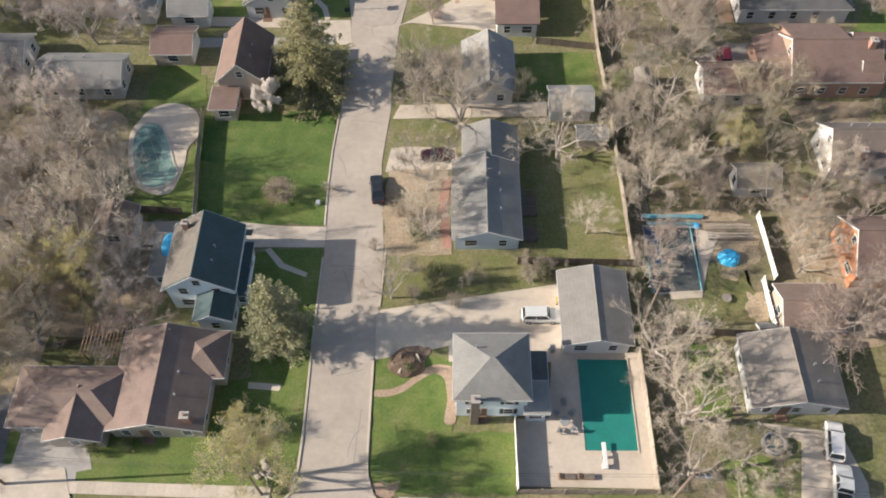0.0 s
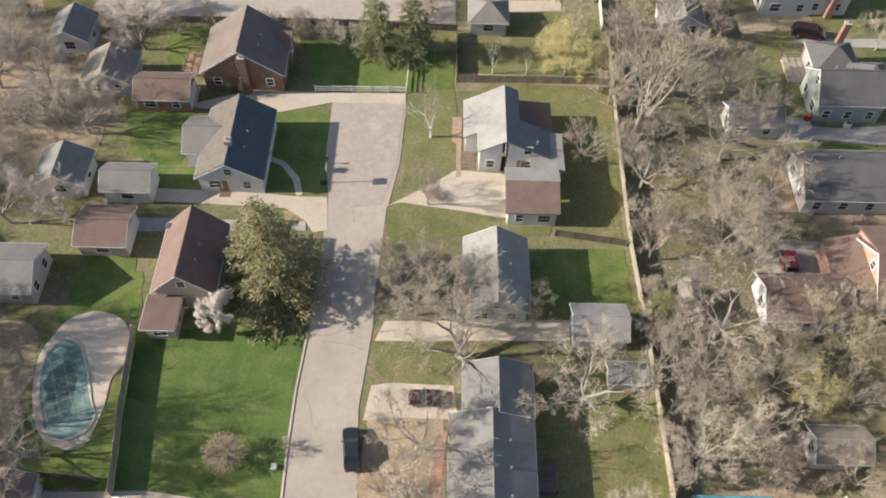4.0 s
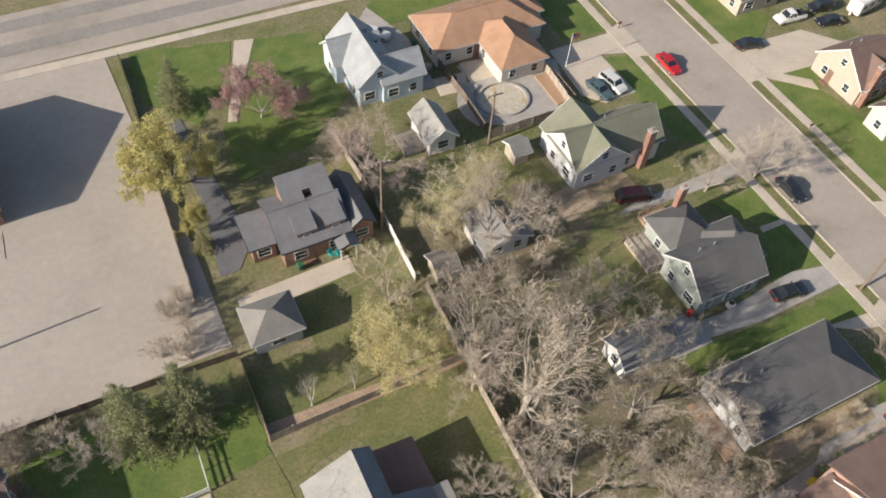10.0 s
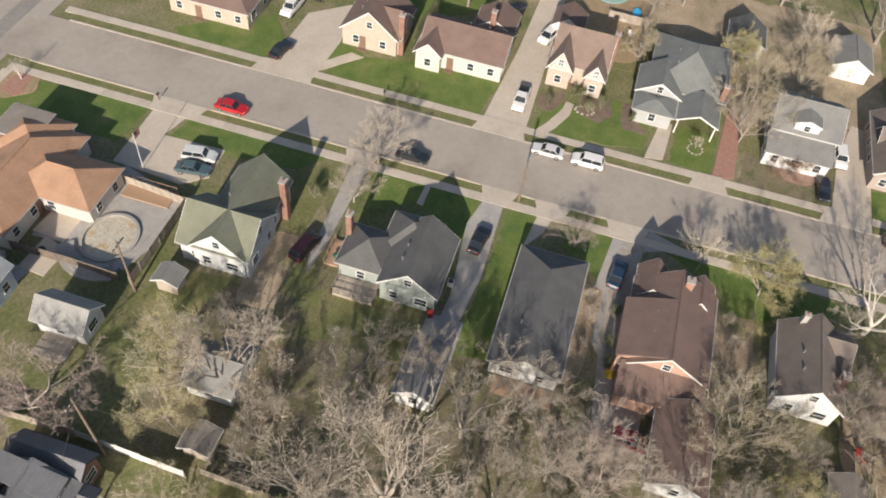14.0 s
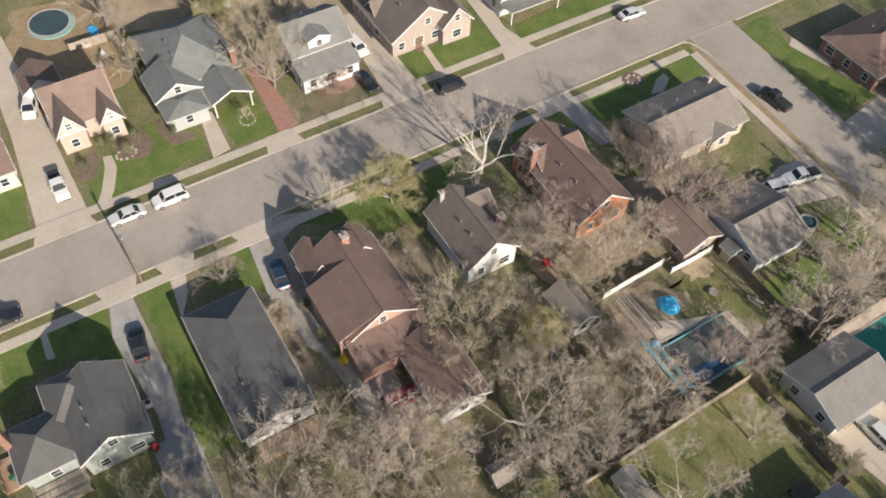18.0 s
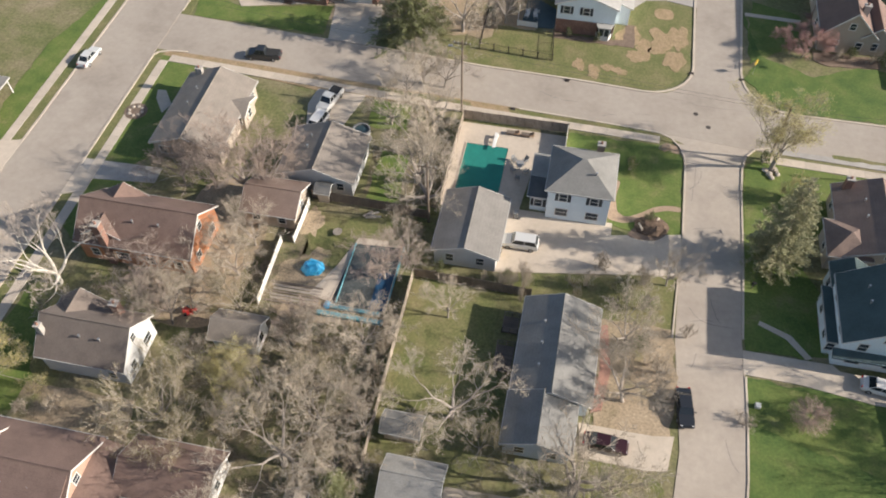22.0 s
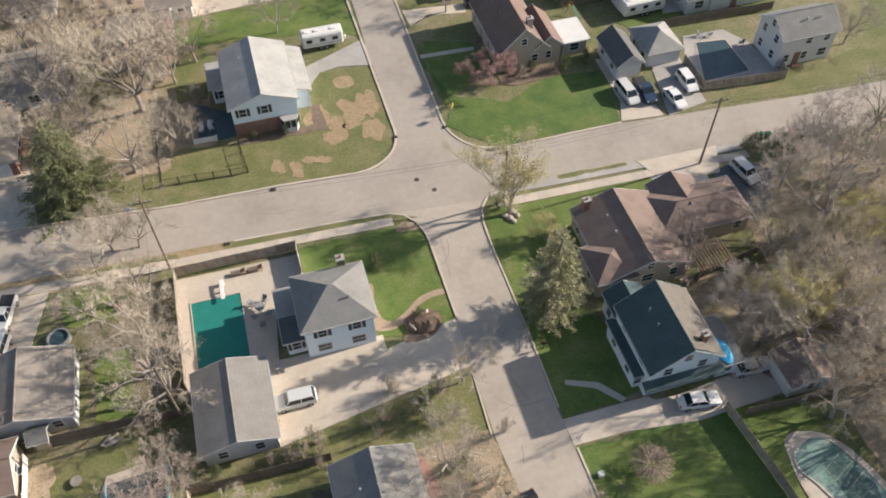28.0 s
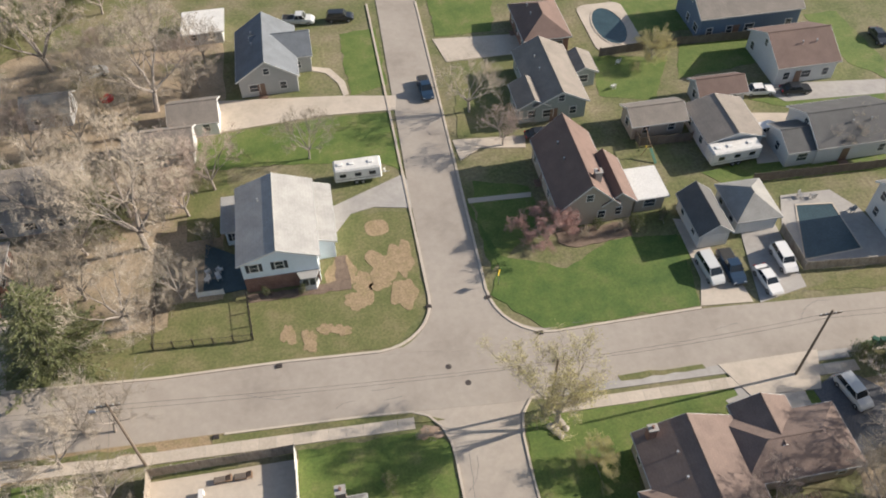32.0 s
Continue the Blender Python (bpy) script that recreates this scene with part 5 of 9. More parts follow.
    for c in chimneys:
        x, y, top, w, d = c[:5]
        m = c[5] if len(c) > 5 else BRICK
        ch = part("chimney", boxed(x - cx - w / 2, x - cx + w / 2, y - cy - d / 2, y - cy + d / 2, c[6] if len(c) > 6 else 0.0, top), m, root)
        part("chimney_cap", boxed(x - cx - w / 2 - 0.08, x - cx + w / 2 + 0.08, y - cy - d / 2 - 0.08, y - cy + d / 2 + 0.08, top, top + 0.15), CONCG, ch)
        part("flue", prism(bmesh.new(), (x - cx, y - cy, top + 0.1), (x - cx, y - cy, top + 0.45), 0.16, 0.16, 8), BRICK, ch)
    v = vols[0]
    for i in range(vents or (2 if category == "house" and v[7] != "flat" else 0)):
        x0, x1, y0, y1, h, axis, rise, kind = v[:8]
        if axis == "x":
            x, y, s = x0 + (x1 - x0) * (0.3 + 0.22 * i), y0 + (y1 - y0) * 0.7, 0.6
        else:
            x, y, s = x0 + (x1 - x0) * 0.7, y0 + (y1 - y0) * (0.3 + 0.22 * i), 0.6
        bm = prism(bmesh.new(), (x - cx, y - cy, h + rise * s - 0.1), (x - cx, y - cy, h + rise * s + 0.4), 0.08, 0.08, 8)
        prism(bm, (x - cx, y - cy, h + rise * s + 0.4), (x - cx, y - cy, h + rise * s + 0.48), 0.14, 0.14, 8)
        part("roof_vent", bm, STEEL, root)
    return root


def G(*a, **k):
    return (*a, k)


house("two-storey white house with a grey hip roof beside a pool", [G(0.5, 9.1, 32.9, 41.0, 5.6, "x", 2.3, "hip"), G(8.4, 11.3, 36.3, 40.0, 3.0, "y", 0.3, "flat", roof=R_DGREY), G(8.4, 11.3, 32.3, 36.3, 3.1, "y", 0.25, "flat", roof=R_LIGHT)], R_GREY, W_SKYLIT, [(2.9, 32.6, 6.6, 0.9, 0.8, DARKWOOD)], doors="S", shutters=True, vents=1)
house("large detached garage with a stone grey gable roof", [G(13.3, 21.7, 40.8, 51.0, 2.9, "y", 1.4, "gable", garage="W", sides="SN")], R_STONE, W_WHITE, category="garage", name="garage")
house("long ranch house with a grey shingle roof and blue siding", [G(0.4, 9.3, 55.5, 68.4, 2.9, "y", 1.8, "gable"), G(1.8, 9.4, 68.0, 74.3, 2.9, "y", 1.6, "gable", garage="W")], R_GREY, W_BLUE, doors="W", vents=3)
house("grey roofed cottage half hidden by bare trees", [G(1.8, 9.5, 80.6, 91.0, 3.0, "y", 2.4, "gable"), G(0.8, 6, 81.0, 85.0, 3.0, "x", 2.0, "gable")], R_LIGHT, W_WHITE, doors="W")
# sunlight put into colour: west slopes and low east roof paler than east slope
house("white farmhouse with slate roofs and a brown garage wing", [
    G(7.1, 13.0, 103.5, 108.2, 6.3, "y", -3.0, "shed", sides="S"), G(3.5, 7.1, 103.5, 106.8, 4.2, "y", 2.1, "shed", roof=R_LIGHT, sides="S"), G(1.7, 7.1, 106.8, 113.6, 3.2, "y", 3.1, "shed", roof=R_LIGHT, sides="WN"),
    G(7.1, 9.0, 108.2, 113.6, 6.3, "y", -1.0, "shed", sides="N"), G(8.8, 13.6, 108.2, 113.7, 3.5, "y", -0.5, "shed", roof=R_DBROWN, sides="EN"), G(10.4, 14.8, 101.6, 108.1, 3.25, "y", -0.2, "shed", roof=R_LIGHT, sides="E"),
    G(7.0, 13.9, 98.9, 101.8, 4.3, "x", -0.9, "shed", roof=R_LIGHT, sides="E"), G(7.0, 13.8, 94.7, 98.9, 3.0, "x", 1.3, "shed", roof=R_DBROWN, garage="W", sides="S")], R_BLUE, W_WHITE, doors="S", vents=1)
cover("patio", [(1.5, 104.3), (3.4, 104.3), (3.4, 106.9), (1.5, 106.9)], 0.06, MULCH, "small planted bed in the corner of the farmhouse", "bed")
cover("path", [(0.9, 102.6), (1.6, 102.8), (1.6, 113.6), (0.3, 113.4), (0.3, 109), (0.9, 108.4)], 0.055, EARTH, "narrow paved path beside the farmhouse", "path")
house("low garage with a brown roof under bare trees", [G(39.6, 47.2, 43.0, 49.4, 2.6, "x", 1.7, "gable")], R_COCOA, W_TAN, category="garage", name="garage")
house("detached garage with a pale grey roof", [G(14.1, 20.5, 77.5, 82.3, 2.6, "x", 1.5, "gable", garage="W")], R_LIGHT, W_WHITE, category="garage", name="garage")
house("brown roofed ranch house with a garage wing", [G(-38, -27, 30.2, 42.4, 3.0, "y", 2.2, "gable"), G(-49, -36, 30.6, 37.9, 3.0, "x", 1.7, "hip"), G(-44.5, -38, 29.0, 35.0, 3.0, "y", 1.5, "gable"), G(-31, -25.6, 36.5, 42.5, 3.0, "x", 1.5, "hip")], R_COCOA, W_TAN, [(-28.6, 31.2, 5.2, 0.9, 0.7)], doors="S", vents=2)
# the bare shed repaints the west slope paler, for sunlight as well as weathering
house("two-storey white house with a dark teal roof", [G(-34.2, -25.4, 46.8, 56.3, 5.0, "y", 3.2, "gable"), G(-26.8, -24.6, 47.2, 55.0, 3.0, "y", 0.5, "flat"), G(-30.4, -25.6, 43.6, 47.4, 3.3, "y", 1.4, "gable"), G(-37.2, -34.0, 50.0, 56.4, 2.9, "y", 0.5, "flat", roof=R_GREY), G(-34.15, -29.85, 47.0, 56.1, 5.1, "y", 3.16, "shed", roof=R_PATCHY, bare=True), G(-34.4, -25.0, 55.9, 57.0, 3.35, "x", -0.45, "shed", z0=3.0, over=0.05, win=False)], R_TEAL, W_SKYLIT, [(-32.0, 54.6, 7.9, 0.7, 0.6)], doors="E")
house("steep brown roofed house with a sun porch", [G(-33.6, -26.2, 81.6, 91.4, 3.8, "y", 3.6, "gable"), G(-34.2, -30.2, 77.4, 82.0, 2.8, "x", 0.4, "flat", roof=R_BROWN)], R_DBROWN, W_TAN, doors="S")
# the last shed overlays the west slope: sun and shade painted by roof colour
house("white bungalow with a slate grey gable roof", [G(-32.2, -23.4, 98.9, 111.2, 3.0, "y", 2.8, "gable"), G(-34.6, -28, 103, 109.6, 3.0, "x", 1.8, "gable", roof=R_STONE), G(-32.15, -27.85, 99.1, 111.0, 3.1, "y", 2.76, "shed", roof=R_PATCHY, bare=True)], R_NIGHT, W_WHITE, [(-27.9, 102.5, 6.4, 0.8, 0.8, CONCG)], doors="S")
house("brick house with a steep dark brown roof", [G(-35.0, -23.2, 117.5, 127.2, 3.2, "y", 4.1, "gable"), G(-27.0, -22.8, 122.6, 126.6, 3.2, "x", 1.9, "gable", roof=R_BROWN)], R_UMBER, BRICK, [(-28.6, 117.2, 6.5, 0.9, 0.7)], doors="S")
house("detached garage with a brown roof", [G(-43.4, -35.6, 112.8, 118.2, 2.6, "x", 1.5, "gable", garage="E")], R_DBROWN, BRICK, category="garage", name="garage")
house("detached grey garage with white walls", [G(-43.8, -37.4, 96.8, 101.6, 2.6, "x", 1.5, "gable", garage="E")], R_GREY, W_WHITE, category="garage", name="garage")
house("low garage with a pinkish brown roof", [G(-44.8, -38.4, 88.5, 94.7, 2.6, "x", 1.4, "gable", garage="E")], R_BROWN, W_TAN, category="garage", name="garage")
house("dark grey house with several roofs and dormers", [G(9.3, 18.2, 140.1, 149.0, 3.3, "x", 2.7, "gable"), G(17.7, 21.4, 140.3, 148.8, 3.1, "y", 1.6, "gable"), G(11.6, 14.2, 141.0, 146.0, 4.7, "x", 1.5, "shed", z0=2.6, over=0.12), G(15.2, 17.8, 141.0, 146.0, 4.7, "x", 1.5, "shed", z0=2.6, over=0.12), G(11.6, 17.8, 146.0, 148.6, 6.2, "x", 0.75, "shed", z0=2.4, over=0.12, win=False), G(6.1, 9.7, 142.2, 148, 3.0, "y", 0.3, "flat"), G(15.7, 18.4, 138.4, 141.2, 2.7, "y", 0.6, "gable", open=True)], R_SLATE, BRICK, doors="S", vents=2, trim=SHUTTER)
house("small grey hip roofed garage", [G(2.4, 8.5, 130.2, 135.7, 2.6, "x", 1.8, "hip", garage="N")], R_STONE, W_GREY, category="garage", name="garage")
house("white house with a pale grey roof", [G(28.0, 35.0, 162.0, 174.0, 3.6, "y", 3.4, "gable"), G(31.4, 38.2, 161.4, 167.0, 3.6, "x", 2.7, "gable"), G(26.8, 33.0, 167.6, 173.2, 3.6, "x", 2.6, "gable"), G(32.6, 34.4, 168.6, 170.4, 5.6, "x", 0.7, "gable", z0=4.2, over=0.15)], R_ICE, W_BLUE, doors="E")
house("small white garage with a pale roof", [G(32.9, 37.4, 149.6, 156.2, 2.6, "y", 2.0, "gable", garage="E")], R_LIGHT, W_WHITE, category="garage", name="garage")
house("long cream house with orange hip roofs", [G(41.6, 60.0, 165.2, 174.8, 3.0, "x", 2.4, "hip"), G(48.5, 56.5, 158.2, 170, 3.0, "y", 2.2, "hip"), G(53, 61.4, 168, 176.4, 3.0, "y", 2.2, "hip"), G(55.5, 61.0, 170.5, 176.5, 4.3, "x", 0.5, "flat", roof=R_TAN)], R_ORANGE, W_CREAM, doors="S")
house("white house with green cross gable roofs and a brick chimney", [G(47.4, 61.6, 137.0, 144.4, 3.8, "x", 3.4, "gable"), G(47.6, 56.0, 136.6, 146.2, 3.6, "y", 3.4, "gable")], R_GREEN, W_WHITE, [(58.4, 136.7, 6.9, 0.95, 0.8)], doors="E")
house("small grey garden shed with a shingle roof", [G(42.4, 45.2, 143.4, 146.8, 2.2, "x", 0.9, "gable")], R_GREY, W_TAN, category="shed", name="shed", windows=False)
house("grey house with dark cross gable roofs and white trim", [G(50.2, 60.0, 114.0, 121.6, 3.6, "x", 3.0, "gable"), G(55.6, 61.8, 116.4, 123.0, 3.4, "x", 2.5, "hip"), G(51.6, 58.2, 121, 127.4, 3.2, "x", 2.0, "hip")], R_DGREY, W_GREEN, [(56.4, 127.2, 6.8, 0.9, 0.7)], doors="E")
house("wide ranch house with a plain charcoal hip roof", [G(44.8, 62.4, 97.9, 106.5, 3.0, "x", 2.1, "half_hip")], R_DGREY, W_WHITE, doors="E", vents=1)
house("large house with brown cross gable roofs", [G(49.0, 62.0, 82.0, 92.2, 3.6, "x", 3.5, "gable"), G(49.3, 57.6, 87.1, 92.9, 7.02, "x", -2.3, "shed", win=False), G(45.4, 49.35, 82.3, 92.1, 2.9, "y", 1.25, "shed", over=0.25, win=False), G(59.0, 64.0, 88.0, 92.0, 3.6, "x", 2.1, "gable"), G(59.0, 63.4, 82.4, 86.2, 3.6, "x", 2.0, "gable")], R_BROWN, W_PINK, [(60.2, 86.3, 7.6, 0.9, 0.9, PAVER)], doors="E")
house("detached garage with a brown gable roof", [G(36.4, 46.6, 80.6, 87.2, 2.6, "x", 1.9, "gable", garage="N")], R_BROWN, W_WHITE, category="garage", name="garage")
house("white cottage with an umber shingle roof", [G(50.8, 61.6, 66.9, 74.6, 3.4, "x", 3.2, "gable"), G(56, 62.4, 66.4, 71.5, 3.4, "y", 2.4, "gable")], R_UMBER, W_WHITE, [(60.9, 72.4, 6.6, 0.6, 0.6, CONCG), (54.4, 67.7, 5.9, 0.9, 0.8, PAVER)], doors="E")
house("orange gabled house with a dark brown roof", [G(49.6, 65.0, 49.9, 58.8, 3.6, "x", 3.4, "gable"), G(57.5, 65.4, 50.4, 58, 3.4, "y", 2.6, "gable")], R_DBROWN, W_ORANGE, [(60.8, 58.4, 7.3, 0.9, 0.9)], doors="E")
house("low ranch house with a taupe gable roof", [G(53.2, 63.6, 25.4, 40.4, 2.9, "y", 1.9, "gable"), G(52.4, 55.6, 28.4, 33.0, 2.7, "x", 0.9, "gable")], R_TAN, W_TAN, [(61.6, 26.2, 4.6, 0.9, 0.7, CONCG)], doors="E")
house("ranch house under tree shadows with a taupe roof", [G(33.9, 44.6, 33.2, 42.4, 2.8, "y", 1.9, "gable")], R_TAN, W_WHITE, doors="S")
# east side of the parked street
house("tan brick house with a brown roof", [G(91.5, 100.6, 157.4, 171.6, 3.2, "y", 2.4, "hip")], R_BROWN, TANBRICK, doors="W")
house("tan brick cottage with steep brown gables", [G(94.2, 103.5, 133.8, 143.4, 3.2, "x", 4.0, "gable"), G(94.8, 101, 133.4, 138.5, 3.2, "y", 3.0, "gable")], R_BROWN, TANBRICK, [(95.6, 133.6, 7.2, 0.9, 0.8)], doors="W")
house("long cream house with a brown roof", [G(94.4, 103.4, 117.0, 130.6, 3.2, "y", 2.6, "gable"), G(93.0, 99, 126.4, 131, 3.2, "x", 2.0, "gable")], R_BROWN, W_CREAM, [(103, 121, 6.5, 0.9, 0.8)], doors="W")
house("brown roofed back wing with a low gable", [G(103.6, 109.5, 117.6, 124.3, 2.6, "x", 1.9, "gable")], R_DBROWN, W_CREAM, category="garage", name="garage")
house("tan half-timbered cottage with steep gables", [G(98.6, 107.4, 101.8, 110.8, 3.4, "y", 4.0, "gable"), G(96.9, 102.4, 106.8, 111.0, 3.4, "x", 3.4, "gable"), G(96.6, 101.6, 101.7, 105.2, 3.4, "x", 2.6, "gable")], R_COCOA, TANBRICK, [(104, 101.8, 7.2, 0.8, 0.8)], doors="W")
house("grey cross gabled bungalow with a white porch", [G(99.0, 113.0, 83.6, 95.6, 3.3, "x", 3.6, "hip"), G(97.4, 104.0, 90.0, 97.2, 3.1, "x", 2.2, "gable"), G(93.6, 98.4, 90.6, 97.0, 2.7, "x", 1.0, "hip"), G(93.4, 99.4, 84.2, 90.4, 2.9, "x", 1.5, "gable", open=True)], R_SAGE, W_GREY, [(99.6, 84.4, 6.0, 0.8, 0.8)], doors="W")
house("white two-storey house with a grey roof and porch", [G(95.2, 104.6, 67.0, 77.0, 4.3, "y", 2.7, "gable"), G(95.6, 98.6, 70.4, 74.2, 5.9, "x", 0.7, "gable", z0=4.4, over=0.15), G(91.8, 95.6, 67.6, 77.2, 2.7, "y", 1.0, "shed", over=0.25)], R_GREY, W_WHITE, doors="W")
house("pinkish brick house with broad taupe gable roofs", [G(92.4, 106.6, 48.8, 62.0, 3.0, "x", 4.4, "gable"), G(91.0, 97.4, 48.0, 53.8, 3.4, "x", 3.0, "gable"), G(98.6, 102.4, 57.4, 61.4, 3.2, "y", 2.2, "gable"), G(104.2, 109.0, 50.4, 55.0, 2.8, "x", 1.8, "gable")], R_UMBER, PINKBRICK, doors="W")
house("white house with a railed porch", [G(92.6, 104, 31.2, 42, 3.2, "x", 3.0, "gable"), G(89.8, 93.6, 31.6, 41.6, 2.8, "y", 0.5, "flat", open=True)], R_GREY, W_WHITE, doors="W")
house("white garage with a brown roof", [G(119.4, 127.2, 115.2, 122.4, 2.6, "x", 1.8, "gable", garage="W")], R_BROWN, W_WHITE, category="garage", name="garage")
house("pale blue garage with a brown roof", [G(108.8, 114, 107.2, 112.6, 2.6, "x", 1.8, "gable", garage="W")], R_DBROWN, W_WHITE, category="garage", name="garage")
house("brick garage with white doors and a hip roof", [G(41.4, 49.0, -10.2, 0.6, 2.8, "y", 2.0, "hip", garage="N")], R_TAN, BRICK, category="garage", name="garage")
house("red brick ranch house with a brown roof", [G(49.6, 61, -12, 2.4, 3.0, "y", 2.2, "hip")], R_DBROWN, BRICK, doors="N")
# south of the crossing
house("two-storey white house with a pale grey roof and black shutters", [G(2.6, 12.5, -11.6, 1.9, 5.4, "y", 1.9, "gable"), G(0.4, 5, -12.2, -1.8, 3.4, "y", 0.8, "gable", sides="WS"), G(11.5, 14.8, -12.8, -6.4, 3.0, "y", 0.4, "flat")], R_IVORY, W_SKYLIT, doors="W", shutters=True, vents=1)
house("steep brown roofed house with tan siding", [G(-36.4, -28.0, -15.8, -1.2, 3.4, "y", 4.0, "gable"), G(-38.8, -34, -10, -1.4, 3.2, "y", 2.0, "gable", roof=R_BROWN), G(-43.4, -38.6, -7.9, -2.0, 2.8, "x", 0.3, "flat", roof=R_WHITE)], R_DBROWN, W_TAN, [(-33.6, -3.6, 7.4, 0.9, 0.8, CONCG)], doors="E")
house("small garage with a dark grey gable roof", [G(-49.2, -44.5, -2.4, 5.6, 2.6, "y", 1.8, "gable", garage="N")], R_DGREY, W_WHITE, category="garage", name="garage")
house("small garage with a pale hip roof", [G(-56.4, -50.2, -3.0, 4.2, 2.6, "y", 1.9, "hip", garage="N")], R_LIGHT, W_WHITE, category="garage", name="garage")
house("two-storey white house with a grey roof", [G(-79.0, -69.0, 2.8, 10.0, 5.2, "x", 2.4, "gable")], R_GREY, W_WHITE, doors="N")
house("grey cottage with a dark cross gable roof", [G(3.0, 12.6, -51, -37.2, 3.2, "y", 3.2, "gable"), G(0.6, 10, -49, -42, 3.2, "x", 2.4, "gable")], R_BLUE, W_GREY, doors="N")
house("brown brick house with a hip roof", [G(-41.0, -33.0, -50.4, -39.2, 3.0, "y", 2.2, "hip")], R_DBROWN, BRICK, doors="E")
house("pale house with a grey green gable roof", [G(-38.8, -30.4, -37.0, -22.6, 3.2, "y", 2.2, "gable"), G(-33, -28.0, -29, -22.8, 3.0, "y", 1.4, "gable"), G(-42.4, -38, -35, -29.6, 2.8, "y", 1.1, "gable")], R_TAN, W_GREEN, doors="N", vents=2)
house("slate blue house with white trim", [G(-80, -62, -48, -37.6, 4.2, "x", 2.6, "gable")], R_TAN, W_NAVY, doors="N")
house("white house with a dark brown gable roof", [G(-79.4, -69.0, -35, -24, 3.4, "x", 2.8, "gable")], R_DBROWN, W_WHITE, doors="N")
house("garage with a brown roof", [G(-63.0, -55.2, -25.6, -20.6, 2.6, "x", 1.5, "gable")], R_BROWN, W_GREY, category="garage", name="garage")
house("wide grey garage with a low roof", [G(-61.0, -52.2, -19.6, -10.6, 2.8, "y", 1.3, "gable")], R_TAN, W_WHITE, category="garage", name="garage")
house("white house with a dark grey roof", [G(-79, -66.4, -15.8, -6.2, 3.2, "x", 2.4, "gable"), G(-67.4, -62.2, -13, -6.4, 2.9, "x", 1.5, "gable")], R_DGREY, W_WHITE, doors="N")
house("long low garage with a taupe roof", [G(-51.8, -43.2, -21.6, -16.2, 2.6, "x", 1.4, "gable")], R_TAN, W_TAN, category="garage", name="garage")
house("detached garage with a white gable end", [G(15.2, 22.6, -35.4, -29.2, 2.6, "x", 1.8, "gable", garage="W")], R_TAN, W_WHITE, category="garage", name="garage")
house("garage with a grey roof among bare trees", [G(37.0, 44.2, -41.2, -35.6, 2.6, "x", 1.8, "gable")], R_GREY, W_WHITE, category="garage", name="garage")
house("taupe roofed house among bare trees", [G(33.6, 46, -24, -13.4, 3.0, "x", 2.2, "gable")], R_TAN, W_WHITE)
house("white flat roofed shed", [G(14.6, 21.6, -60, -53, 2.4, "x", 0.3, "flat", roof=R_WHITE)], R_WHITE, W_WHITE, category="shed", name="shed")
# sheds and garages in the back yards
house("taupe roofed garage with a white gable end", [G(18.6, 28.4, -29.4, -23.4, 2.6, "x", 1.9, "gable")], R_TAN, W_WHITE, category="garage", name="garage")
house("grey roofed garage with white gable ends", [G(116.6, 124.0, 60.9, 67.4, 2.6, "x", 1.8, "gable", garage="W")], R_GREY, W_WHITE, category="garage", name="garage")
house("dark roofed shed with a white gable", [G(116.2, 122.4, 78.2, 84.4, 2.6, "x", 2.0, "gable")], R_DGREY, W_WHITE, category="shed", name="shed")
for spec in (("detached garage with a grey roof and white gable", (37.6, 45.2, 110.6, 115.3, 2.6, "x", 1.5, "gable", {"garage": "E"}), R_SLATE), ("white walled garage among bare trees", (38, 44, 64, 68.2, 2.5, "x", 1.5, "gable", {}), R_TAN),
             ("white walled garage behind the trees", (31.2, 38, 131, 137, 2.6, "y", 1.8, "gable", {}), R_GREY), ("white garage with a shingle roof beside a fence", (-46, -40.4, 56, 61, 2.6, "y", 1.6, "gable", {"garage": "E"}), R_COCOA)):
    house(spec[0], [spec[1]], spec[2], W_WHITE, category="garage", name="garage")
for q, m in (((24.7, 28, 130.4, 134, 2.2, "x", 1.0, "gable", {}), R_TAN), ((17.6, 22, 72.5, 75.2, 2.2, "x", 0.9, "gable", {}), R_GREY), ((27.2, 29.5, 83, 86, 2.2, "y", 0.9, "gable", {}), R_TAN), ((36.7, 38.9, 42, 44.2, 2.1, "x", 0.8, "gable", {}), R_GREY)):
    house("small wooden garden shed with a shingle roof", [q], m, W_TAN, category="shed", name="shed", windows=False, group="garden sheds")
# church and the north west
house("brick church with low grey roofs and a steep gable", [G(-26.8, -18.6, 160.2, 172.7, 3.9, "x", 4.1, "shed", over=0.3), G(-26.8, -18.6, 172.7, 180.6, 8.0, "x", -3.6, "shed", over=0.3), G(-38.5, -26.8, 164.6, 172.7, 5.3, "x", 2.6, "shed", over=0.3), G(-38.5, -26.6, 172.7, 180.4, 7.9, "x", -3.5, "shed", over=0.3), G(-46.0, -40.4, 155.0, 176.0, 4.5, "y", 4.6, "gable", roof=R_SLATE, over=0.5), G(-41.2, -37.4, 157.0, 163.6, 3.5, "x", 0.3, "flat"), G(-47.5, -40.2, 153.6, 157.2, 2.8, "x", 0.3, "flat", roof=R_DGREY)], R_GREY, BRICK, [(-39.5, 162.8, 8.2, 2.6, 2.2)], category="church", name="church")
house("white cottage with a slate roof by the car park", [G(-70, -59.6, 138, 146, 3.4, "x", 3.0, "gable")], R_BLUE, W_WHITE)
house("shed with a grey roof", [G(-58.4, -52.4, 124, 130.4, 2.6, "y", 1.8, "gable")], R_GREY, W_WHITE, category="garage", name="garage")
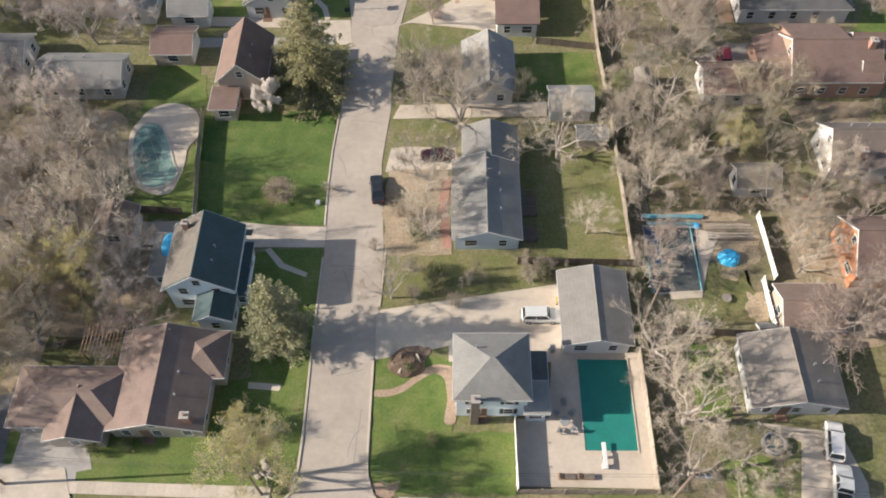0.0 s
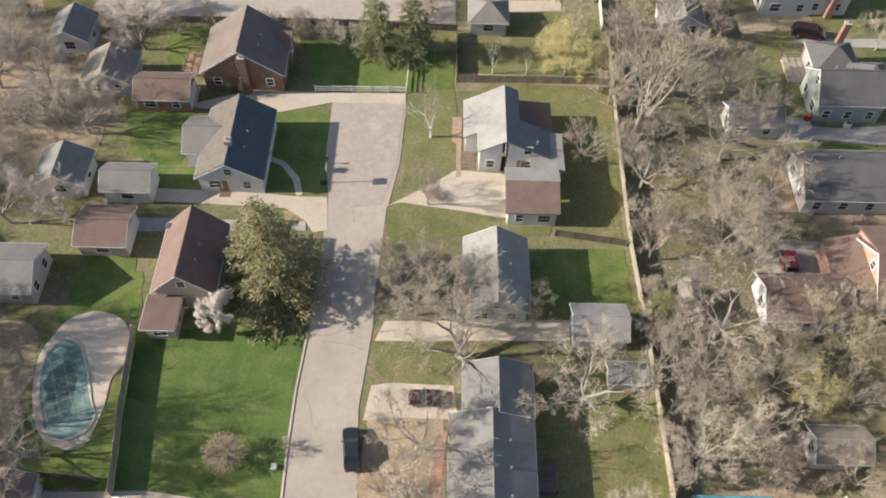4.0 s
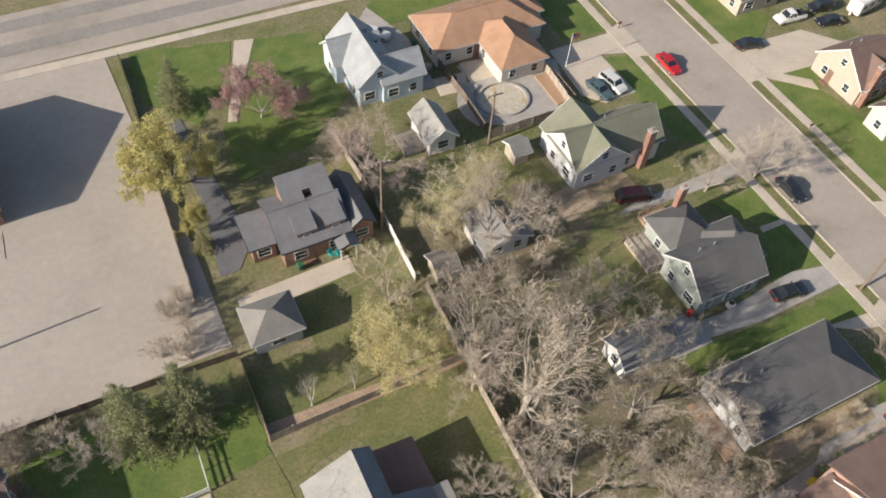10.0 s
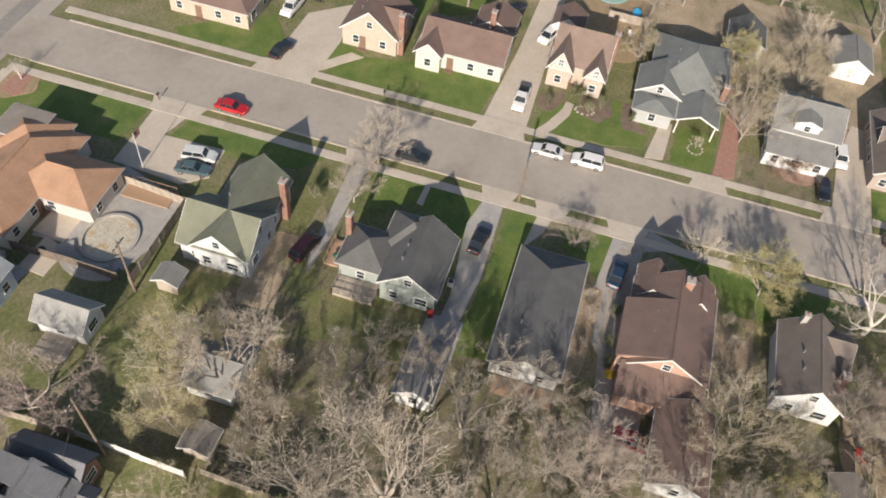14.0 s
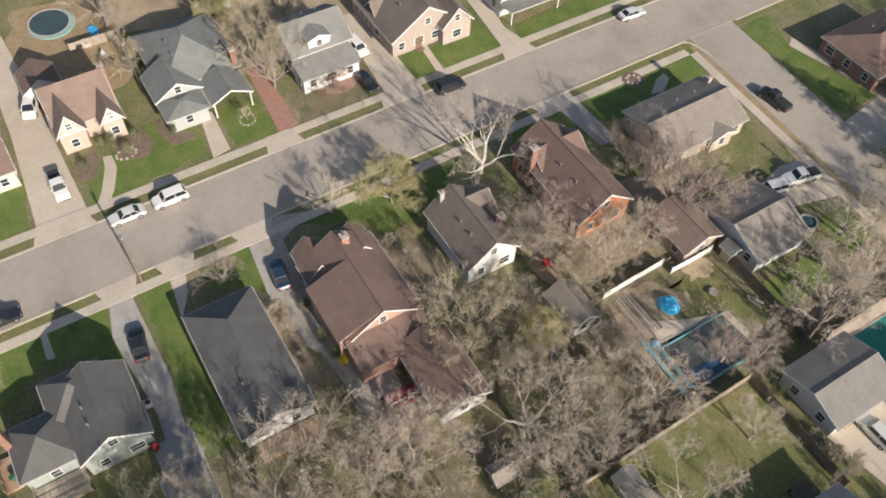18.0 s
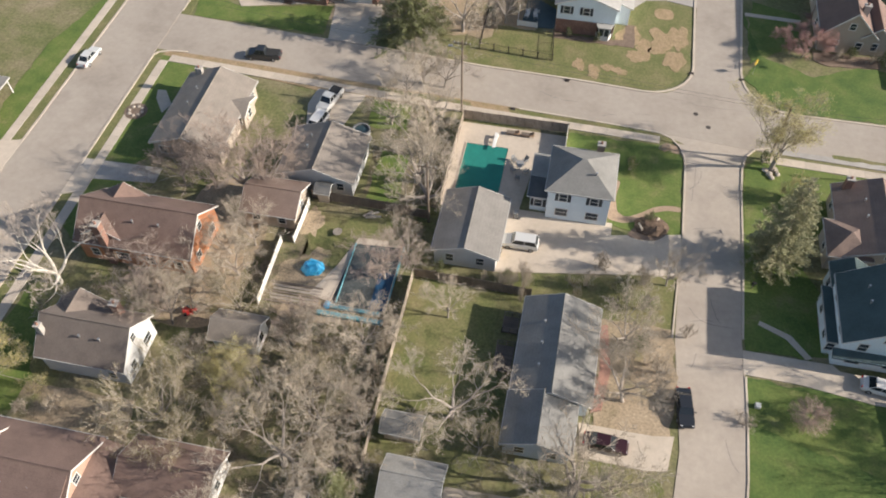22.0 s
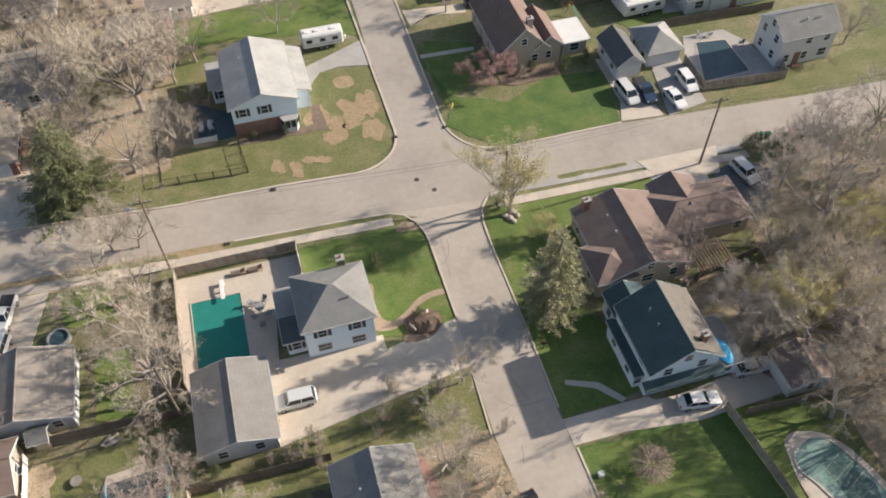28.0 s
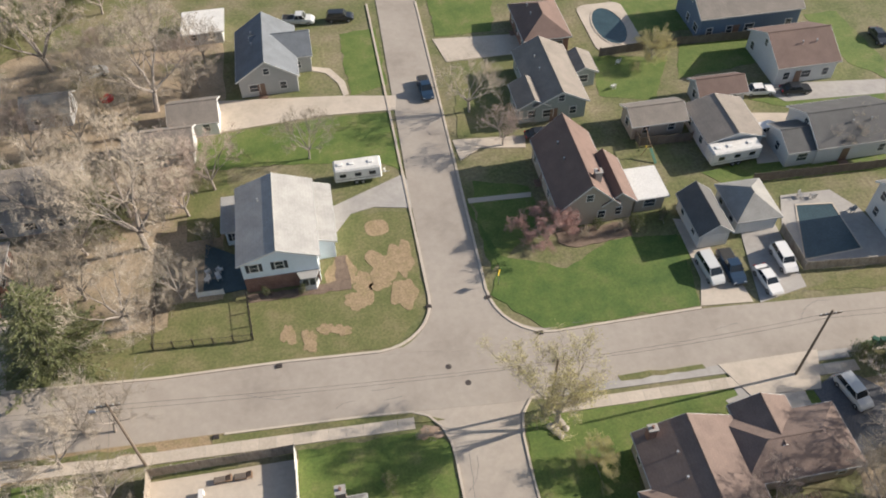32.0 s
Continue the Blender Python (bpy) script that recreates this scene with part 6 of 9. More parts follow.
house("garage with a taupe roof", [G(-51.4, -44.2, 115.6, 122, 2.6, "y", 2.0, "gable")], R_TAN, W_GREY, category="garage", name="garage")
house("garage with a grey roof beside the drive", [G(-52.6, -46.0, 97.6, 103.6, 2.6, "y", 1.8, "gable")], R_GREY, W_WHITE, category="garage", name="garage")
house("grey roofed house behind the pool garden", [G(-60, -47.5, 81.6, 88.6, 2.8, "x", 1.9, "gable")], R_GREY, W_GREY)
house("white garage among trees", [G(-70, -63, 86, 93, 2.6, "x", 1.8, "gable")], R_GREY, W_WHITE, category="garage", name="garage")


# ---- plants ----
class Tubes:
    """Collects tapered bars into one mesh."""

    def __init__(self):
        self.v, self.f = [], []

    def bar(self, a, b, r0, r1, sides):
        d = b - a
        if d.length < 1e-5:
            return
        d.normalize()
        u = d.orthogonal().normalized()
        w = d.cross(u)
        k = len(self.v)
        for p, r in ((a, r0), (b, r1)):
            for i in range(sides):
                t = 2 * math.pi * i / sides
                self.v.append(p + (u * math.cos(t) + w * math.sin(t)) * r)
        for i in range(sides):
            j = (i + 1) % sides
            self.f.append((k + i, k + j, k + sides + j, k + sides + i))

    def leaf(self, p, size, rnd, flat=0.5):
        n = Vector((rnd.gauss(0, 1), rnd.gauss(0, 1), rnd.gauss(0, 1) + flat)).normalized()
        u = n.orthogonal().normalized() * size
        w = n.cross(u) * 0.7
        k = len(self.v)
        self.v += [p - u, p - w * 0.9, p + u, p + w * 0.9]
        self.f.append((k, k + 1, k + 2, k + 3))


def shoot(mesh, p, d, ln, r, rnd, n=2):
    """A bent twig with a short side twig."""
    for s in range(n):
        d = (d + Vector((rnd.gauss(0, 0.16), rnd.gauss(0, 0.16), rnd.gauss(0.05, 0.14)))).normalized()
        q = p + d * ln / n
        mesh.bar(p, q, r, r * 0.8, 3)
        if s < n - 1:
            e = (d + Vector((rnd.gauss(0, 0.6), rnd.gauss(0, 0.6), rnd.gauss(0.1, 0.5)))).normalized()
            mesh.bar(q, q + e * ln * 0.5, r * 0.8, r * 0.7, 3)
        p = q
    return p


def limb(wood, fine, p, d, length, r, depth, rnd, o, tips):
    """Grows one limb, forks it at its end, and sets shoots along it."""
    segs = 3 if depth < 4 else 2
    for s in range(segs):
        d = (d + Vector((rnd.gauss(0, 1), rnd.gauss(0, 1), rnd.gauss(0, 1))) * o["wander"] + Vector((0, 0, o["lift"] - o["droop"] * depth))).normalized()
        q = p + d * (length / segs)
        r0, r1 = r * (1 - 0.28 * s / segs), r * (1 - 0.28 * (s + 1) / segs)
        (wood if r > 0.03 else fine).bar(p, q, r0, r1, 6 if r > 0.09 else (4 if r > 0.03 else 3))
        if depth >= o["bare"]:
            for k in range(o["shoots"]):
                side = d.cross(Vector((rnd.gauss(0, 1), rnd.gauss(0, 1), rnd.gauss(0, 1)))).normalized()
                e = (d * rnd.uniform(0.3, 1.0) + side * rnd.uniform(0.5, 1.0)).normalized()
                tips.append((shoot(fine, p.lerp(q, rnd.random()), e, o["twig"] * rnd.uniform(0.5, 1.2), 0.0125, rnd), depth))
        p = q
    if depth >= o["depth"]:
        tips.append((p, depth))
        return
    n = 3 if rnd.random() < o["three"] else 2
    u = d.orthogonal().normalized()
    w = d.cross(u)
    turn = rnd.uniform(0, 6.28)
    for k in range(n):
        a = rnd.uniform(*o["fork"]) * (0.55 if k == 0 else 1.0)
        t = turn + 6.283 * k / n + rnd.uniform(-0.4, 0.4)
        e = d * math.cos(a) + (u * math.cos(t) + w * math.sin(t)) * math.sin(a)
        limb(wood, fine, p, e, length * rnd.uniform(0.68, 0.92) * (1.05 if k == 0 else 0.9), max(r1 * (0.76 if k == 0 else 0.56), 0.0135), depth + 1, rnd, o, tips)


def leaders(wood, fine, rnd, o, tips, girth):
    """A short trunk that opens into rising leaders."""
    base, top = Vector((0, 0, -0.2)), Vector((rnd.gauss(0, 0.15), rnd.gauss(0, 0.15), o["trunk"]))
    wood.bar(base, base.lerp(top, 0.15), girth * 1.35, girth * 1.05, 8)
    wood.bar(base.lerp(top, 0.15), top, girth * 1.05, girth * 0.92, 8)
    n = o["leaders"]
    t0 = rnd.uniform(0, 6.28)
    for k in range(n):
        t = t0 + 6.283 * k / n + rnd.uniform(-0.35, 0.35)
        a = rnd.uniform(*o["open"]) * (0.3 if k == n - 1 else 1.0)
        e = Vector((math.cos(t) * math.sin(a), math.sin(t) * math.sin(a), math.cos(a)))
        limb(wood, fine, top - Vector((0, 0, rnd.uniform(0, 0.5))), e, rnd.uniform(2.1, 2.9), girth * rnd.uniform(0.5, 0.72), 0, rnd, o, tips)


BARE = dict(trunk=2.2, leaders=6, open=(0.4, 0.95), fork=(0.3, 0.7), three=0.3, wander=0.07, lift=0.05, droop=0.006, bare=2, shoots=3, twig=0.75, depth=4)
OPEN = dict(trunk=2.4, leaders=5, open=(0.45, 0.95), fork=(0.3, 0.7), three=0.2, wander=0.085, lift=0.055, droop=0.008, bare=3, shoots=2, twig=0.7, depth=5)
FLUFFY = dict(trunk=1.8, leaders=6, open=(0.45, 1.0), fork=(0.35, 0.85), three=0.35, wander=0.09, lift=0.04, droop=0.008, bare=2, shoots=4, twig=0.65, depth=4)
PALEB = dict(trunk=1.8, leaders=4, open=(0.4, 0.85), fork=(0.35, 0.75), three=0.1, wander=0.14, lift=0.07, droop=0.01, bare=2, shoots=1, twig=0.7, depth=4)
GNARL = dict(trunk=1.6, leaders=5, open=(0.6, 1.15), fork=(0.4, 0.85), three=0.1, wander=0.14, lift=0.03, droop=0.006, bare=2, shoots=2, twig=0.85, depth=5)
LEAFY = dict(trunk=1.4, leaders=6, open=(0.5, 1.2), fork=(0.35, 0.85), three=0.35, wander=0.12, lift=0.05, droop=0.01, bare=2, shoots=2, twig=0.6, depth=4)
DROOP = dict(trunk=1.8, leaders=6, open=(0.45, 1.05), fork=(0.35, 0.8), three=0.35, wander=0.12, lift=0.07, droop=0.03, bare=2, shoots=2, twig=0.8, depth=4)
FAN = dict(trunk=1.5, leaders=6, open=(0.2, 0.62), fork=(0.18, 0.44), three=0.25, wander=0.05, lift=0.05, droop=0.004, bare=3, shoots=1, twig=0.8, depth=5)
SPRING = dict(OPEN, leaders=5, open=(0.2, 0.6), fork=(0.25, 0.55), shoots=2)
BUSHY = dict(trunk=0.3, leaders=7, open=(0.5, 1.2), fork=(0.4, 0.9), three=0.3, wander=0.2, lift=0.04, droop=0.0, bare=0, shoots=2, twig=0.45, depth=2)
PROTOS = {}


def build_tree(kind, seed):
    rnd = random.Random(seed * 77 + len(kind))
    wood, fine, leaves, tips = Tubes(), Tubes(), Tubes(), []
    bark, twig, leafm = BARK, TWIG, None
    name = "tree"
    if kind in ("bare", "red", "pale", "open", "fluffy", "gnarl", "plane", "fan"):
        opts = {"open": OPEN, "pale": PALEB, "fluffy": FLUFFY, "gnarl": GNARL, "plane": GNARL, "fan": FAN}.get(kind, BARE)
        girth = {"open": 0.25, "pale": 0.24, "gnarl": 0.44, "plane": 0.34, "fan": 0.23}.get(kind, 0.19)
        bark, twig = {"bare": (BARK, TWIG), "red": (BARK, REDTWIG), "pale": (PALE, PALETWIG), "open": (BARK, TWIG), "fluffy": (BARK, FLUFF), "gnarl": (BARK, TWIG), "plane": (PALE, PALETWIG), "fan": (BARKP, TWIG)}[kind]
        leaders(wood, fine, rnd, opts, tips, girth)
    elif kind in ("bud", "yellow", "willow", "pink", "white", "brown", "golden", "spring"):
        opts = DROOP if kind in ("willow", "yellow") else (SPRING if kind == "spring" else LEAFY)
        leafm = {"bud": BUD, "yellow": BUDY, "willow": BUDY, "pink": PINKF, "white": WHITEF, "brown": BROWNL, "golden": GOLD, "spring": BUDY}[kind]
        leaders(wood, fine, rnd, opts, tips, 0.28 if kind == "spring" else 0.18)
        per, size = {"bud": (4, 0.055), "yellow": (13, 0.075), "spring": (6, 0.065), "willow": (6, 0.065), "pink": (14, 0.09), "white": (38, 0.12), "brown": (6, 0.10), "golden": (22, 0.10)}[kind]
        for p, level in tips:
            for i in range(per):
                leaves.leaf(p + Vector((rnd.gauss(0, 0.2), rnd.gauss(0, 0.2), rnd.gauss(0, 0.2))), size * rnd.uniform(0.6, 1.4), rnd)
    elif kind == "bush":
        name = "bush"
        wood.bar(Vector((0, 0, -0.15)), Vector((0, 0, 0.08)), 0.16, 0.12, 7)
        for i in range(9):
            a, t = rnd.uniform(0, 6.3), rnd.uniform(0.2, 1.1)
            limb(wood, fine, Vector((rnd.gauss(0, 0.05), rnd.gauss(0, 0.05), -0.1)), Vector((math.cos(a) * t, math.sin(a) * t, 1)).normalized(), 1.1, 0.04, 0, rnd, BUSHY, tips)
    elif kind == "plum":
        name, leafm = "shrub", BALLT
        wood.bar(Vector((0, 0, -0.1)), Vector((0, 0, 0.6)), 0.06, 0.04, 6)
        for i in range(420):
            d = Vector((rnd.gauss(0, 1), rnd.gauss(0, 1), rnd.gauss(0.25, 1))).normalized()
            r = rnd.uniform(0.8, 1.06)
            p, q = Vector((0, 0, 0.95)) + d * 0.25, Vector((0, 0, 1.0)) + Vector((d.x, d.y, d.z * 0.9)) * r
            fine.bar(p, q, 0.008, 0.004, 3)
            for k in range(3):
                leaves.leaf(p.lerp(q, rnd.uniform(0.6, 1.0)) + Vector((rnd.gauss(0, 0.03), rnd.gauss(0, 0.03), rnd.gauss(0, 0.03))), rnd.uniform(0.02, 0.04), rnd)
        twig = REDTWIG
        tips.append((Vector((0, 0, 0)), 1))
    elif kind == "shrub":
        name = "shrub"
        leafm = SHRUB
        for i in range(6):
            a = rnd.uniform(0, 6.3)
            limb(wood, fine, Vector((0, 0, -0.1)), Vector((math.cos(a) * 0.8, math.sin(a) * 0.8, 1)).normalized(), 0.9, 0.04, 0, rnd, BUSHY, tips)
        for p, level in tips:
            for i in range(5):
                leaves.leaf(p + Vector((rnd.gauss(0, 0.16), rnd.gauss(0, 0.16), rnd.gauss(0, 0.16))), rnd.uniform(0.05, 0.10), rnd)
    else:
        name, leafm = "conifer", {"spruce": NEEDLE, "fir": NEEDLEO, "cedar": NEEDLEG}[kind]
        H = 14.0
        wood.bar(Vector((0, 0, -0.2)), Vector((0, 0, H)), 0.28, 0.03, 7)
        soft = kind == "cedar"
        boughs = 330 if soft else 230
        for i in range(boughs):
            t = (i + rnd.random()) / boughs
            t = 1 - (1 - t) ** 0.72
            z = 0.4 + (H - 0.6) * t
            if kind == "cedar":
                reach = 3.5 * (1 - t) ** 0.72 * min(1.0, 0.75 + t * 2.0) + 0.15
            else:
                reach = (1 - t) ** 0.85 * 4.3 + 0.25
            a = i * 2.39996 + rnd.gauss(0, 0.25)
            ln = reach * rnd.choice((0.5, 0.7, 0.9, 1.0, 1.05, 1.25))
            d = Vector((math.cos(a), math.sin(a), rnd.uniform(-0.3, 0.1) if not soft else rnd.uniform(-0.15, 0.45)))
            p0 = Vector((0, 0, z))
            fine.bar(p0, p0 + d * ln, 0.03, 0.012, 3)
            m = max(6, int(ln * (26.0 if soft else 22.0)))
            for j in range(m):
                f = rnd.random() ** 0.6
                spread = 0.10 + 0.16 * f * (1.3 - f) * ln * 0.5
                p = p0 + d * ln * f + Vector((rnd.gauss(0, spread), rnd.gauss(0, spread), rnd.gauss(0, 0.10) - (0.0 if soft else 0.18 * f)))
                u = (d + Vector((rnd.gauss(0, 0.8), rnd.gauss(0, 0.8), rnd.gauss(0.1, 0.4)))).normalized()
                w = u.cross(Vector((rnd.gauss(0, 0.5), rnd.gauss(0, 0.5), 1))).normalized()
                sz = rnd.uniform(0.10, 0.22)
                c = len(leaves.v)
                leaves.v += [p - u * sz * 0.6 - w * sz * 0.34, p + u * sz - w * sz * 0.1, p + u * sz + w * sz * 0.1, p - u * sz * 0.6 + w * sz * 0.34]
                leaves.f.append((c, c + 1, c + 2, c + 3))
    root = new(name)
    part("trunk", (wood.v, wood.f), bark, root)
    c = part("crown", (fine.v, fine.f), twig, root)
    if leaves.v:
        part({"pink": "blossom", "white": "blossom"}.get(kind, "foliage"), (leaves.v, leaves.f), leafm, root)
    pts = np.array([tuple(v) for v in (fine.v + leaves.v)])
    rad = float(np.percentile(np.hypot(pts[:, 0], pts[:, 1]), 88))
    return root, rad, float(pts[:, 2].max())


LABELS = {"plane": "large bare tree with white peeling limbs", "gnarl": "old bare tree with thick crooked grey limbs", "fan": "tall bare tree with rising tan limbs", "spring": "tall tree in young yellow-green leaf beside boulders", "fluffy": "bare tree with a dense haze of grey twigs", "bare": "bare deciduous tree with fine grey twigs", "red": "bare tree with reddish brown twigs", "pale": "bare tree with pale peeling bark", "open": "wide bare tree with crooked grey limbs",
          "bud": "tree in bud with thin olive leaves", "yellow": "yellow-green budding tree with hanging twigs", "willow": "yellow willow with drooping twigs", "pink": "flowering tree with dull pink blossom",
          "white": "small magnolia covered in white blossom", "brown": "small tree with reddish brown leaves", "bush": "leafless tangled brown bush", "shrub": "low evergreen garden shrub", "plum": "round clipped shrub with brown-red leaves",
          "spruce": "dark green conical spruce", "golden": "dense golden-green tree in young leaf", "fir": "broad olive green fir", "cedar": "pale grey-green conical conifer"}
VARIANTS = {"gnarl": 2, "fan": 2, "fluffy": 3, "bare": 4, "red": 2, "pale": 1, "open": 2, "bush": 3, "bud": 2, "spruce": 2}
TREES = []
rt = random.Random(11)


def tree(kind, x, y, r, h=None, turn=None):
    """A plant of crown radius r and height h at (x, y)."""
    v = rt.randrange(VARIANTS.get(kind, 1))
    a = rt.uniform(0, 360) if turn is None else turn
    fresh = (kind, v) not in PROTOS
    if fresh:
        PROTOS[kind, v] = build_tree(kind, v + 1)
    root, rad, top = PROTOS[kind, v]
    s = r / rad
    sz = (h if h else (r * 1.75 + 1.6) * rt.uniform(0.85, 1.1)) / top
    m = pose(x, y, 0, 0, 0, a) @ Matrix.Diagonal((s, s, sz, 1))
    if fresh:
        root.matrix_world = m
        ob = root
    else:
        keep = root.scale.copy()
        root.scale = (1, 1, 1)
        ob = copy_thing(root, m)
        root.scale = keep
    cat = "shrub" if kind in ("bush", "shrub", "plum") else "tree"
    tagged(ob, LABELS[kind], cat, {"tree": "trees of the neighbourhood", "shrub": "garden shrubs"}[cat])
    TREES.append((x, y, r))
    return ob


# single trees
tree("cedar", -19.9, 42.6, 3.0, 15.5)
tree("yellow", -23.2, 31.8, 2.2, 4.6)
tree("spring", -20.4, 26.4, 5.2, 13)
tree("bud", -49.8, 42.3, 4.6, 9)
tree("yellow", -51.4, 51.2, 4.4, 8)
tree("plum", -22.6, 64, 2.1, 3.2)
tree("white", -25.9, 79.9, 2.2, 6.6)
tree("pink", -25.9, 88, 1.8, 4.5)
tree("fir", -20.4, 85.2, 5.3, 17)
for x, y, r in ((-10.8, 125.9, 3.0), (-5.6, 125.7, 3.0)):
    tree("spruce", x, y, r, 12.5)
tree("pale", -2.6, 109.6, 3.4, 9.5)
tree("plum", -2.2, 99.4, 1.1, 1.4)
tree("pale", 6.0, 122.4, 1.6, 6.5)
tree("pale", 10.9, 122.4, 1.2, 5.5)
tree("yellow", 16.5, 122.6, 5.2, 10)
tree("golden", 0.9, 158.4, 6.0, 12)
tree("golden", 1.7, 150.2, 1.7, 6)
tree("spruce", 5.4, 172.0, 2.2, 9)
tree("fir", 1.6, 147, 1.1, 4)
tree("pink", 15.2, 165.8, 5.6, 8)
tree("red", 24.0, 150.6, 5.8, 9)
tree("fan", 25.6, 111.6, 6.8, 18.5)
tree("open", 25.0, 101.4, 5.6, 11)
tree("fan", 23.9, 119.0, 5.0, 15.5)
tree("pale", 69.0, 182.6, 2.2, 4.2)
tree("bare", 91.3, 86.5, 0.9, 3.0)
tree("bare", 71.9, 129.0, 4.8, 9)
tree("bare", 64.0, 129.6, 3.8, 7.5)
tree("red", 66.8, 100.0, 2.7, 5)
tree("bare", 68.9, 84, 2.8, 7)
tree("yellow", -46.0, 50.8, 4.2, 10)
tree("yellow", -60.0, 43.5, 4.6, 10)
tree("yellow", 67.4, 76, 4.6, 8)
tree("plane", 66.0, 62.8, 6.6, 14)
tree("bare", 49.9, 65.7, 3.6, 11)
tree("spruce", 50.6, -64.0, 6.0, 14)
tree("spruce", 58.0, -58.0, 5.4, 13)
tree("spruce", 44.6, -70.0, 5.0, 13)
tree("spruce", 34.0, 7.4, 5.2, 14)
tree("brown", 50.6, -1.0, 3.0, 4.5)
tree("spruce", 31.2, -13.8, 3.4, 10)
tree("spruce", 24.7, 82.1, 2.2, 6)
tree("pink", -26.1, 0.6, 4.2, 5.4)
tree("gnarl", 24.4, 41.0, 5.8, 11)
tree("gnarl", 26.4, 37.8, 5.2, 12)
tree("gnarl", 26.8, 32.6, 5.2, 12)
tree("gnarl", 26.6, 26.6, 4.4, 9)
tree("open", 31.2, 79.8, 7.2, 12)
tree("open", 15.1, 71.0, 6.4, 10)
tree("bare", 18.0, 58.4, 3.0, 8)
tree("bare", 36.5, 90.2, 4.4, 9)
tree("bud", 11.4, 74.2, 3.4, 5)
tree("bud", 10.0, 81.7, 2.8, 5.5)
tree("gnarl", 1.4, 76.6, 6.2, 11)
tree("bush", -15.9, 65.6, 1.3, 1.6)
tree("bud", 98.6, 80.4, 5.4, 14)
tree("bud", 110.0, 72.0, 5.0, 11)
tree("yellow", 112.5, 82.2, 3.2, 8)
tree("bud", 108.4, 97.6, 3.4, 8)
tree("yellow", 39.4, 72.6, 3.4, 8)
tree("bare", 111.8, 127.2, 6.2, 11)
tree("brown", 90.6, 72.8, 3.2, 3.6)
tree("red", -25.0, -19, 3.6, 7)
tree("yellow", -53.1, -34.3, 3.2, 6)
tree("bare", -83, 7.5, 4.4, 8)
# trees met along the walk: kind, then x, y, radius in turn
for kind, spots in (
    ("bare", ((95.4, 80.3, 4.2), (-50.5, 67, 6.6), (-54, 61.6, 5.6), (-41.1, 53.8, 4.6), (-3.1, 65.4, 5.2), (1.7, 80.6, 6.4), (-5.1, 85, 4.1), (-3.6, 81.6, 4.2), (17.6, 106, 3.0), (22.4, 116.8, 4.6), (-48.8, 108.8, 5.6), (-14.6, 126, 3.0),
              (34.4, 97, 5.0), (34.0, 132.6, 6.2), (33.8, 92, 5.4), (36.3, 106.8, 6.4), (42.8, 113, 4.0), (24.6, 51.6, 3.4), (23.8, 75, 4.2), (26.6, 64.6, 4.6), (2.9, -21.6, 4.0), (20.2, 1.0, 3.6), (-7.2, 48.6, 3.6), (-2.8, 58.1, 4.8), (-71.9, -8.3, 3.0))),
    ("red", ((54, 60, 4.2), (48.4, 44.4, 6.6), (45.4, 43.8, 5.4), (52.9, 65, 4.2), (57.6, 43.8, 4.2), (36, 93.5, 4.6), (-38.2, 41.6, 4.4), (26.8, 54.4, 4.2), (-2.6, 98, 2.8))),
    ("bud", ((18.6, 130.4, 4.8), (42.6, 62.4, 4.2), (45.4, 77.4, 5.8), (42.6, 79.8, 4.6))),
    ("willow", ((35.4, 139.2, 4.6), (28.0, 137.0, 4.2))),
    ("open", ((-48.6, 52.2, 4.4), (-49.2, 42.1, 5.0), (-53.1, 47.8, 5.2), (25, -8.4, 8.6), (38, -15, 7.6), (25.2, -37, 8.6), (27.6, -14.6, 8.4), (37.8, -2, 6.0), (26.6, 4.4, 6.2), (42.6, -50.8, 8.4), (-57.6, 40.4, 8.2), (-46, 55, 7.2), (-44.2, 64, 5.0), (-21.7, -27.4, 4.6))),
):
    for x, y, r in spots:
        tree(kind, x, y, r)


CLEAR = [(-46, -36, 62, 81), (24.6, 40, 44.6, 60.4), (42.5, 57, 149, 165), (-48, -38, 28, 44)]


def wood(x0, x1, y0, y1, n, kinds, rmin, rmax, gap, seed):
    """Scatters trees over a stretch, clear of houses and of one another."""
    rnd = random.Random(seed)
    made, tries = 0, 0
    while made < n and tries < n * 30:
        tries += 1
        x, y, r = rnd.uniform(x0, x1), rnd.uniform(y0, y1), rnd.uniform(rmin, rmax)
        k = r * 0.75
        if any(a - r < x < b + r and c - r < y < d + r for a, b, c, d in CLEAR):
            continue
        if any(a - k < x < b + k and c - k < y < d + k for a, b, c, d in FOOTPRINTS):
            continue
        if any(math.hypot(x - tx, y - ty) < gap * (r + tr) for tx, ty, tr in TREES):
            continue
        tree(rnd.choice(kinds), x, y, r)
        made += 1


F = ("fluffy", "fluffy", "fluffy", "fluffy", "bud")
B, D = ("bare", "bare", "bare", "red", "open", "red", "bare", "bud"), ("bare", "red", "bare", "open", "bud")
wood(24.5, 42, 90, 112, 3, B, 2.8, 4.4, 0.6, 1)
wood(24.5, 36, 60, 84, 8, B, 3.0, 4.6, 0.5, 2)
wood(37, 49, 60, 78, 5, D, 2.8, 4.2, 0.5, 3)
wood(25, 42, 113, 139, 3, B, 3.0, 4.6, 0.6, 4)
wood(-66, -46, 60, 96, 12, F, 3.4, 5.4, 0.45, 15)
wood(-64, -37, 43, 76, 21, F, 3.6, 5.8, 0.46, 5)
wood(-84, -50, 26, 60, 18, F, 4, 6, 0.48, 6)
wood(16, 54, -56, 4, 22, B, 3.6, 6, 0.52, 7)
wood(-76, -44, 94, 134, 26, F, 3, 5.4, 0.45, 8)
